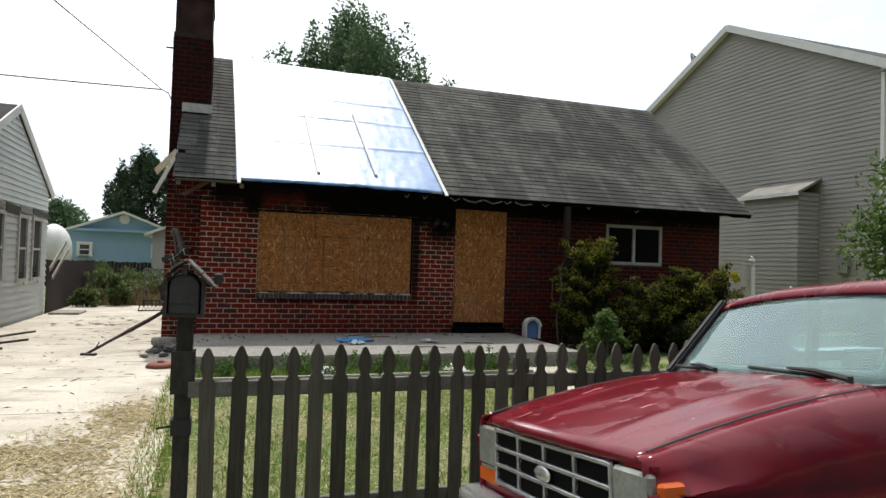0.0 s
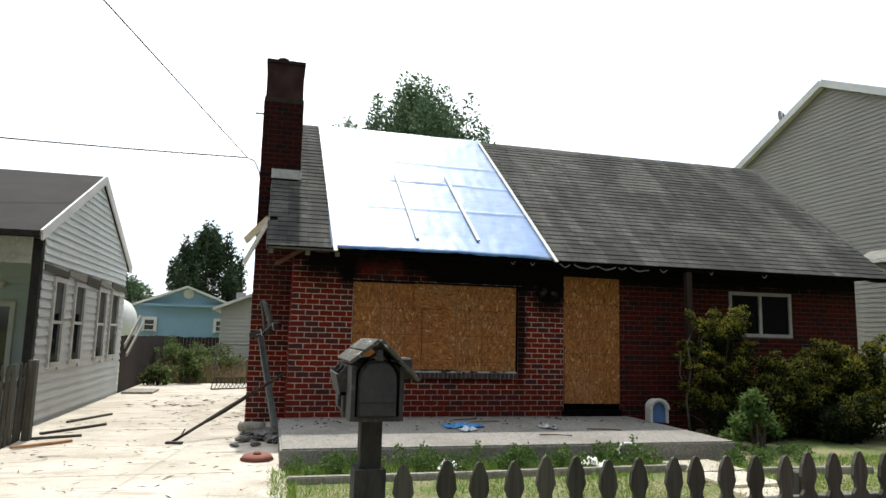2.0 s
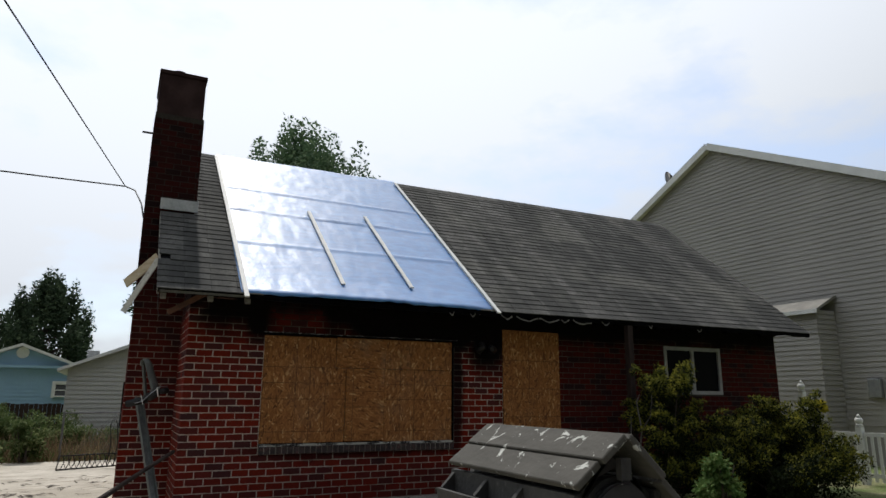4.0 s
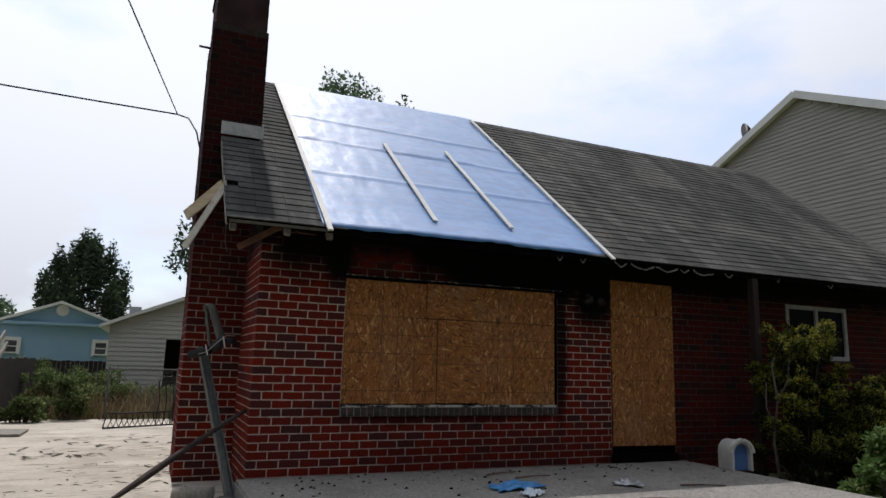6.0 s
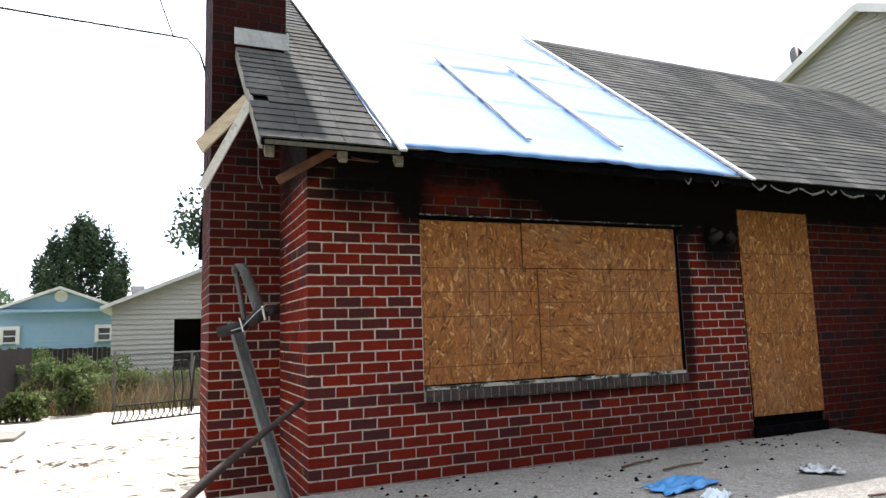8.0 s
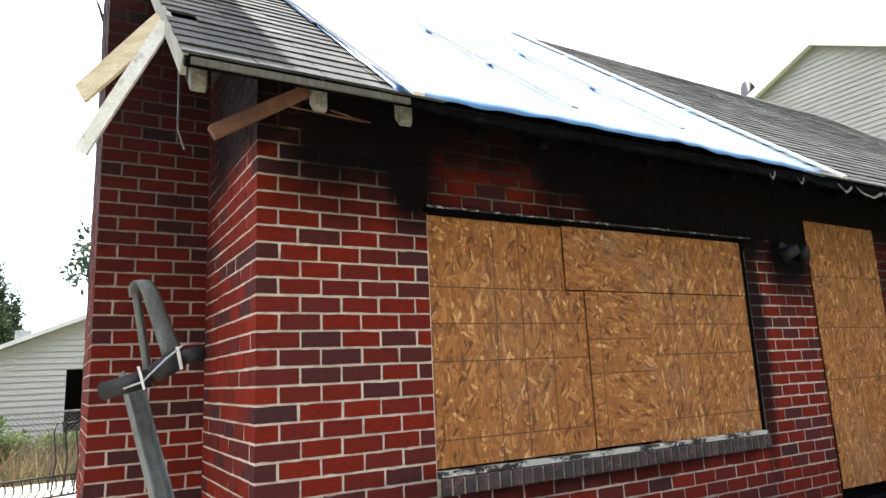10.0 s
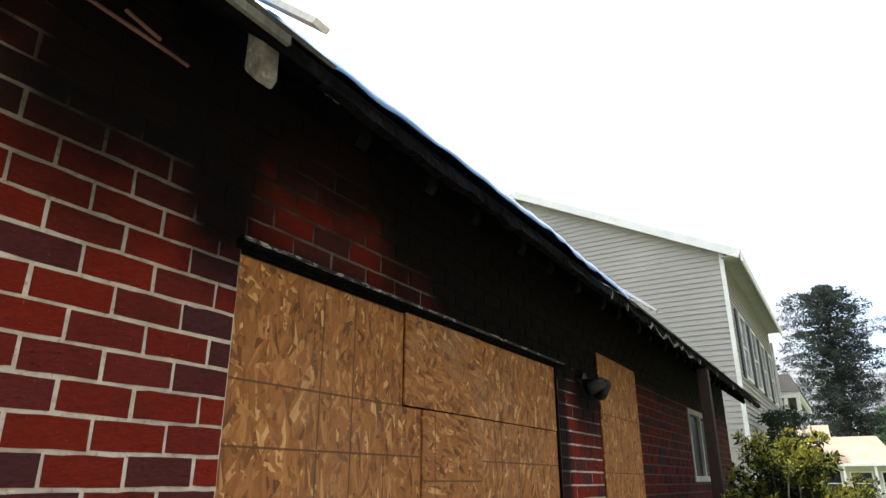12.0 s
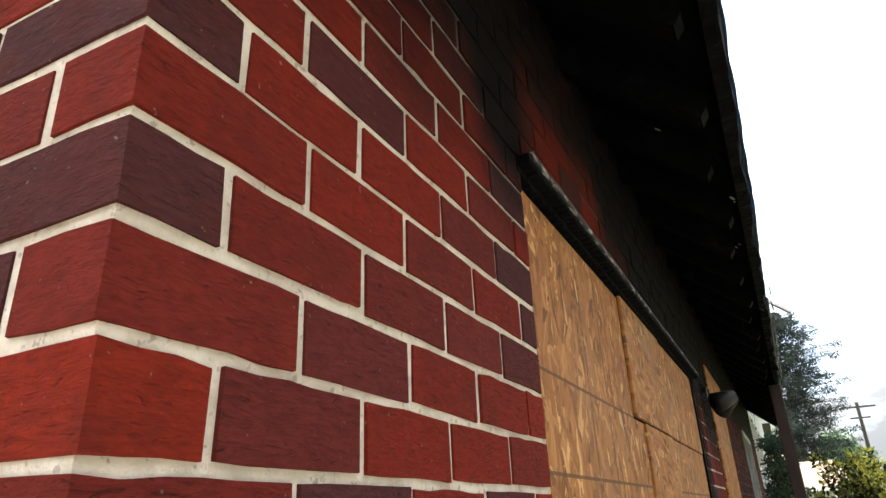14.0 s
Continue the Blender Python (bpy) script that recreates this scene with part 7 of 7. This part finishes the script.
for k, (a, b) in enumerate((((2.3, 10.7, 0.225), (2.75, 10.75, 0.225)), ((2.85, 9.45, 0.222), (3.25, 9.32, 0.222)), ((3.75, 9.9, 0.222), (4.2, 9.75, 0.222)), ((2.1, 10.95, 0.225), (2.5, 11.05, 0.225)))):
    bm = bmesh.new()
    mid = tuple((p + q) / 2 + (0, 0.012, 0.004)[i] for i, (p, q) in enumerate(zip(a, b)))
    bar(bm, a, mid, 0.020, 0.013)
    bar(bm, mid, b, 0.016, 0.011)
    soften(bm, 0.003, 1)
    tagged(part("stick", bm, stick_wood), "scorched reddish-brown stick lying on the patio", "stick", "scorched sticks")
rngc = np.random.default_rng(77)
cv, cf = [], []
for i in range(120):
    x, y, s = rngc.uniform(-0.3, 5.2), 11.35 - abs(rngc.normal()) * 0.6, rngc.uniform(0.004, 0.022)
    if y < 8.8:
        continue
    k = len(cv)
    for dx, dy, dz in ((-1, -0.7, 0), (1, -0.5, 0), (0.8, 0.9, 0), (-0.7, 0.8, 0), (0.1, 0, 0.9)):
        cv.append((x + dx * s, y + dy * s, 0.2095 + dz * s))
    cf += [(k, k + 1, k + 4), (k + 1, k + 2, k + 4), (k + 2, k + 3, k + 4), (k + 3, k, k + 4)]
tagged(raw_mesh("char_debris", cv, cf, M["char"]), "small charred flakes scattered over the patio", "debris", "", "stuff")

for (xa, xb, y, z, turn) in ((-0.36, 1.95, 8.08, 0.03, 0.4), (1.99, 4.12, 8.08, 0.03, 1.2), (4.85, 6.35, 8.22, 0.03, -4.0)):
    bm = bmesh.new()
    box(bm, xa, xb, -0.045, 0.045, -0.06, z + 0.03)
    soften(bm, 0.012, 2)
    ob = tagged(part("landscape_timber", bm, M["old_wood_light"]), "grey weathered landscape timber edging the bed", "timber", "timber edging")
    ob.matrix_basis = pose(0, y, 0, 0, 0, turn)
for k, (x, y) in enumerate(((4.42, 8.30), (4.36, 7.62), (4.30, 6.94))):
    bm = bmesh.new()
    box(bm, -0.36, 0.36, -0.32, 0.32, -0.05, 0.018)
    soften(bm, 0.012, 2)
    ob = tagged(part("paving_slab", bm, M["concrete"]), "pale concrete paving slab of the garden path", "paving slab", "garden path")
    ob.matrix_basis = pose(x, y, ground_z(x, y), 0, 0, 3 - 2 * k)
bm = bmesh.new()
c = pose(3.66, 8.60, 0.115, 62, 8, 0)
tube(bm, [c @ Vector((0.16 * math.cos(a), 0.12 * math.sin(a), 0)) for a in [2 * math.pi * k / 28 for k in range(29)]], 0.017, 8)
tagged(part("pail_lid", bm, M["white_trim"], None, "", True), "white plastic pail rim leaning on the patio edge", "lid")

# litter by the cottage and its fence
for k, (a, b, m) in enumerate((((-3.50, 10.95, 0.03), (-2.95, 11.2, 0.03), "old_wood"), ((-3.5, 11.4, 0.03), (-2.9, 12.3, 0.03), "old_wood"), ((-3.45, 10.2, 0.04), (-2.95, 10.75, 0.03), "raw_wood"), ((-3.5, 12.6, 0.03), (-3.1, 13.6, 0.03), "old_wood"))):
    bm = bmesh.new()
    bar(bm, a, b, 0.05, 0.03)
    soften(bm, 0.004, 1)
    tagged(part("scrap_board", bm, M[m]), "scrap board lying beside the driveway", "board", "scrap boards")
bm = bmesh.new()
box(bm, -3.75, -3.1, 17.5, 18.4, 0.012, 0.06)
soften(bm, 0.008, 1)
tagged(part("flat_slab", bm, M["old_wood_light"]), "flat grey sheet lying beside the driveway", "slab")

# ---- back yard ----
bf = thing("board_fence", "dark brown wooden board fence beside the cottage", "fence")
for k in range(40):
    y = 17.95 + 0.155 * k
    boxes("fence_board", M["dark_fence"], bf, (-3.92, -3.90, y, y + 0.145, -0.05, 1.24 + 0.04 * RNG.random()))
bm = bmesh.new()
bar(bm, (-3.86, 18.0, 1.05), (-3.86, 19.6, 1.75), 0.03, 0.10)
bar(bm, (-3.80, 18.0, 0.85), (-3.80, 19.6, 1.55), 0.03, 0.08)
part("stair_rail", bm, M["old_wood_light"], bf, "pale sloping hand rail")
rf = thing("board_fence", "dark wooden fence across the far back yard", "fence")
for k in range(90):
    x = -15.0 + 0.155 * k
    boxes("fence_board", M["dark_fence"], rf, (x, x + 0.145, 33.5, 33.53, -0.1, 1.13 + 0.05 * RNG.random()))
M["dull_steel"] = mottled("dull_steel", (0.15, 0.15, 0.15), (0.10, 0.10, 0.098), 12, 80, 0.65, 0.1, metal=0.3).m
cg = thing("chain_link_fence", "sagging chain link fence at the end of the driveway", "fence", at=(0, 20.9, 0))
for x in (-2.05, -0.65, 0.8):
    bm = bmesh.new()
    tube(bm, [(x, 0, -0.1), (x, 0, 1.12)], 0.025, 8)
    part("post", bm, M["dull_steel"], cg)
bm = bmesh.new()
tube(bm, [(-2.05, 0, 1.08), (0.8, 0, 1.10)], 0.02, 6)
part("top_rail", bm, M["dull_steel"], cg)
bm = bmesh.new()
for k in range(60):
    x = -2.05 + 0.0725 * k - 0.75
    for s in (-1, 1):
        a, b = (x, 0, 0.02), (x + s * 1.06, 0, 1.08)
        if min(a[0], b[0]) > -2.06 and max(a[0], b[0]) < 0.81:
            tube(bm, [a, b], 0.0025, 3)
part("wire_mesh", bm, M["dull_steel"], cg)
ga = thing("gate", "bent iron garden gate lying at the end of the driveway", "gate", at=(-1.95, 18.6, 0.012))
bm = bmesh.new()
tube(bm, [(0, 0, 0.02), (1.35, 0.25, 0.06), (1.4, 0.3, 0.95), (1.25, 0.3, 1.05), (1.2, 0.28, 0.1)], 0.018, 6)
tube(bm, [(0, 0, 0.02), (0.05, 0.1, 0.28), (1.3, 0.3, 0.3)], 0.014, 6)
part("frame", bm, M["dark_metal"], ga, "", True)
for k in range(3):
    # bent hoops at the standing end
    bm = bmesh.new()
    x = 0.90 + 0.13 * k
    tube(bm, [(x, 0.28, 0.05), (x + 0.04, 0.27, 0.50), (x, 0.28, 0.86), (x + 0.03, 0.28, 0.97), (x + 0.09, 0.28, 0.98), (x + 0.12, 0.28, 0.88)], 0.011, 5)
    part("bar", bm, M["dark_metal"], ga)
for k in range(13):
    # short bars and crossed scrolls of the lying panel
    bm = bmesh.new()
    x = 0.08 + 0.093 * k
    y, z = 0.02 + 0.19 * x, 0.03 + 0.03 * x
    tube(bm, [(x, y, z), (x + 0.05, y + 0.06, z + 0.12), (x + 0.01, y + 0.1, z + 0.25)], 0.009, 5)
    tube(bm, [(x + 0.09, y + 0.02, z), (x + 0.03, y + 0.06, z + 0.13), (x + 0.08, y + 0.1, z + 0.25)], 0.007, 4)
    part("scroll", bm, M["dark_metal"], ga)
tank = thing("tank", "white rounded storage tank beside the blue house", "tank", at=(-8.95, 42.0, 0))
bm = bmesh.new()
bmesh.ops.create_uvsphere(bm, u_segments=28, v_segments=16, radius=1.0, matrix=Matrix.Translation((0, 0, 1.6)) @ Matrix.Diagonal((0.95, 1.2, 1.5, 1)))
part("shell", bm, M["white_trim"], tank, "", True)
boxes("foot", M["concrete"], tank, (-0.8, 0.8, -0.6, 0.6, -0.2, 0.2))

# white vinyl fence between the two houses
vf = thing("vinyl_fence", "white vinyl picket fence with capped posts beside the house", "fence", at=(11.5, 12.0, 0))
vf.rotation_euler = (0, 0, radians(-90))
for x, top in ((0.0, 1.66), (1.10, 1.02)):
    bm = bmesh.new()
    box(bm, x - 0.055, x + 0.055, -0.055, 0.055, -0.1, top)
    soften(bm, 0.006, 1)
    part("post", bm, M["white_trim"], vf)
    bm = bmesh.new()
    bmesh.ops.create_cone(bm, cap_ends=True, segments=12, radius1=0.075, radius2=0.035, depth=0.05, matrix=pose(x, 0, top + 0.03))
    bmesh.ops.create_uvsphere(bm, u_segments=12, v_segments=8, radius=0.07, matrix=Matrix.Translation((x, 0, top + 0.10)) @ Matrix.Diagonal((1, 1, 1.1, 1)))
    bmesh.ops.create_cone(bm, cap_ends=True, segments=12, radius1=0.05, radius2=0.005, depth=0.07, matrix=pose(x, 0, top + 0.19))
    part("post_cap", bm, M["white_trim"], vf, "pointed white cap", True)
for k in range(16):
    x0 = 0.09 + 0.125 * k + (0.06 if k > 7 else 0)
    boxes("picket", M["white_trim"], vf, (x0, x0 + 0.05, -0.012, 0.012, 0.05, 0.86))
for z in (0.12, 0.84):
    boxes("rail", M["white_trim"], vf, (0.06, 1.04, -0.025, 0.025, z, z + 0.07), (1.16, 2.2, -0.025, 0.025, z, z + 0.07))

# houses down the street
far = thing("far_house", "low white bungalow with tan roof and windowed porch", "house", at=(47, 0, 0))
boxes("wall", M["siding_white"], far, (0.3, 7.5, 3.6, 12.3, -0.3, 2.45))
tan = mottled("tan_roof", (0.33, 0.24, 0.17), (0.27, 0.195, 0.14), 1.2, 30, 0.9, 0.2).m


def hip_roof(x0, x1, y0, y1, z0, z1, inset, label):
    bm = bmesh.new()
    m = (x0 + x1) / 2
    v = [bm.verts.new(p) for p in ((x0, y0, z0), (x1, y0, z0), (x1, y1, z0), (x0, y1, z0), (m, y0 + inset, z1), (m, y1 - inset, z1))]
    for f in ((0, 1, 4), (1, 2, 5, 4), (2, 3, 5), (3, 0, 4, 5), (3, 2, 1, 0)):
        bm.faces.new([v[k] for k in f])
    return part("roof", bm, tan, far, label)


hip_roof(0.6, 6.6, 7.6, 12.2, 2.62, 4.35, 0.9, "tan shingle roof")
hip_roof(3.5, 8.5, 11.0, 14.6, 3.0, 5.3, 0.1, "higher tan shingle roof")
boxes("upper_wall", M["siding_white"], far, (4.0, 8.0, 11.3, 14.3, 2.45, 3.0))
boxes("porch_roof", M["white_trim"], far, (-0.6, 1.2, 3.3, 12.6, 2.46, 2.62), label="flat white porch roof edge")
for y in (4.4, 6.0, 7.6, 9.2, 10.8):
    sash_window(far, "y", 0.3, y, y + 1.05, 0.9, 2.1, -1)
    boxes("porch_post", M["white_trim"], far, (-0.45, -0.33, y - 0.3, y - 0.18, -0.3, 2.46))
pole = thing("utility_pole", "thin utility pole far down the street", "pole", at=(60, 5.4, 0))
bm = bmesh.new()
tube(bm, [(0, 0, -0.3), (0, 0, 8.9)], [0.16, 0.12], 8)
part("mast", bm, M["bark"], pole)
boxes("cross_arm", M["bark"], pole, (-0.06, 0.06, -1.2, 1.2, 8.5, 8.62))
boxes("cross_arm", M["bark"], pole, (-0.06, 0.06, -0.7, 0.7, 7.7, 7.8))


def wire(label, pts, r):
    bm = bmesh.new()
    tube(bm, pts, r, 5)
    return tagged(part("wire", bm, M["black"], None, "", True), label, "wire", "overhead wires")


def sag(a, b, drop, n=24):
    a, b = Vector(a), Vector(b)
    return [a.lerp(b, i / n) - Vector((0, 0, drop * 4 * (i / n) * (1 - i / n))) for i in range(n + 1)]


TIE = (-1.23, 14.3, 4.80)
wire("dark service wire from the chimney across the driveway", [(-0.92, 13.55, 4.12), (-0.97, 13.75, 4.40), (-1.08, 14.05, 4.68)] + sag(TIE, (-28, 8.5, 5.2), 0.6), 0.012)
wire("thin service wire from the chimney to the street", sag(TIE, (-6.0, -16.0, 3.35), 0.0), 0.008)

# ---- bricks ----
brick_cache = {}


def brick_mesh(w, d, h=COURSE - JOINT):
    """A brick with uneven, chipped arrises; four versions of each size."""
    key = (round(w, 3), round(d, 3), RNG.randrange(4))
    if key not in brick_cache:
        rb = random.Random(repr(key))
        nx, ny = max(2, round(w / 0.036)), max(2, round(d / 0.05))
        ring = [(w * i / nx, 0) for i in range(nx)] + [(w, d * i / ny) for i in range(ny)] + [(w - w * i / nx, d) for i in range(nx)] + [(0, d - d * i / ny) for i in range(ny)]
        bm = bmesh.new()
        loops = []
        for z in (0, h):
            row = []
            for (x, y) in ring:
                corner = x in (0, w) and y in (0, d)
                j = 0.0016 if corner else 0.0004
                dz = rb.gauss(0, 0.0008) - (0.0024 if z else -0.0024) * (rb.random() < 0.07)
                row.append(bm.verts.new((x + rb.uniform(-j, j), y + rb.uniform(-0.0004, 0.0004), z + max(-0.0042, min(0.0042, dz)))))
            loops.append(row)
        n = len(ring)
        for i in range(n):
            bm.faces.new((loops[0][i], loops[0][(i + 1) % n], loops[1][(i + 1) % n], loops[1][i]))
        bm.faces.new(loops[0][::-1])
        bm.faces.new(loops[1])
        brick_cache[key] = mesh_of("brick", bm, M["brick"])
    return brick_cache[key]


def brick_at(boxes_list, parent, limit, order, rest_parent_name):
    """Lays bricks given as (x0, x1, y0, y1, z0): the first in order as parts, the others joined."""
    boxes_list = sorted(boxes_list, key=order)
    vs, fs = [], []
    off = Matrix.Translation((4.5, 14, 0)) @ HM
    for i, (x0, x1, y0, y1, z0) in enumerate(boxes_list):
        me = brick_mesh(x1 - x0, y1 - y0)
        jx, jy, jz = RNG.uniform(-0.0015, 0.0015), RNG.uniform(-0.0016, 0.0008), RNG.uniform(-0.0012, 0.0012)
        m = pose(x0 + jx, y0 + jy, z0 + jz, RNG.uniform(-0.25, 0.25), RNG.uniform(-0.25, 0.25), RNG.uniform(-0.2, 0.2))
        if i < limit:
            ob = new("brick", me)
            ob.parent = parent
            ob.matrix_parent_inverse = off
            ob.matrix_basis = m
        else:
            k = len(vs)
            vs += [m @ v.co for v in me.vertices]
            fs += [[k + q for q in f.vertices] for f in me.polygons]
    if vs:
        ob = raw_mesh(rest_parent_name, vs, fs, M["brick_joined"], parent, "", "stuff")


def split(a, b, cuts):
    """Bricks between a and b with joints at the cuts, shortened for the mortar."""
    e = [a] + [c + RNG.gauss(0, 0.0035) for c in cuts if a + 0.03 < c < b - 0.03] + [b]
    return [(p + 0.0062, q - 0.0062) for p, q in zip(e, e[1:])]


front, side, stack = [], [], []
DEEP = 0.095
for k in range(2, 42):
    z1 = Z_LINE + k * COURSE
    z0 = z1 - COURSE + JOINT / 2
    even = k % 2 == 0
    cuts = [XL + (BRICK / 2 if even else 0) + n * BRICK for n in range(0, 60)]
    spans, zm = [(XL, XR)], z0 + COURSE / 2
    for o in OPEN:
        if o[2] - 0.115 * (o[2] > 0.5 and o[2] < 1.0) < zm < o[3]:
            spans = [q for a, b in spans for q in ((a, min(b, o[0])), (max(a, o[1]), b)) if q[1] - q[0] > 0.04]
    for a, b in (spans if z1 < 2.97 else []):
        for x0, x1 in split(a, b, cuts):
            if a == XL and x0 < XL + 0.02:
                x0 = XL
                front.append((x0, x1, W, W + (BRICK - JOINT / 2 if even else DEEP), z0))
            else:
                front.append((x0, x1, W, W + DEEP, z0))
    first = W + (BRICK if even else BRICK / 2)
    scuts = [first + n * BRICK for n in range(0, 30)]
    for y0, y1 in split(first, CY0, scuts):
        if z1 < roof_z(y0) - 0.07:
            side.append((XL, XL + DEEP, y0, y1, z0))
for k in range(2, 75):
    z1 = Z_LINE + k * COURSE + 0.02
    z0 = z1 - COURSE + JOINT / 2
    if z1 > CSTEP:
        continue
    even = k % 2 == 0
    e = [CX0 + (BRICK / 2 if even else BRICK) + n * BRICK for n in range(5)]
    for x0, x1 in split(CX0, CX1, e):
        first = x0 < CX0 + 0.02
        stack.append((CX0 if first else x0, min(x1, CX1), CY0, CY0 + ((BRICK if even else BRICK / 2) - JOINT / 2 if first else DEEP), z0))
    s = CY0 + (BRICK if even else BRICK / 2)
    for y0, y1 in split(s, CY1, [s + BRICK * n for n in range(1, 8)]):
        stack.append((CX0, CX0 + DEEP, y0, y1, z0))
    if z1 > roof_z(CY0):
        for y0, y1 in split(s, CY1, [s + BRICK * n for n in range(1, 8)]):
            stack.append((CX1 - DEEP, CX1, y0, y1, z0))
brick_at(front, front_wall, 300, lambda b: b[0] + (3.0 if b[4] > 2.9 or b[4] < 0.15 else 0) + 0.25 * abs(b[4] - 1.7), "bricks")
brick_at(side, side_wall, 300, lambda b: b[2], "bricks")
brick_at(stack, chimney, 240, lambda b: b[2] + 0.3 * b[4], "bricks")
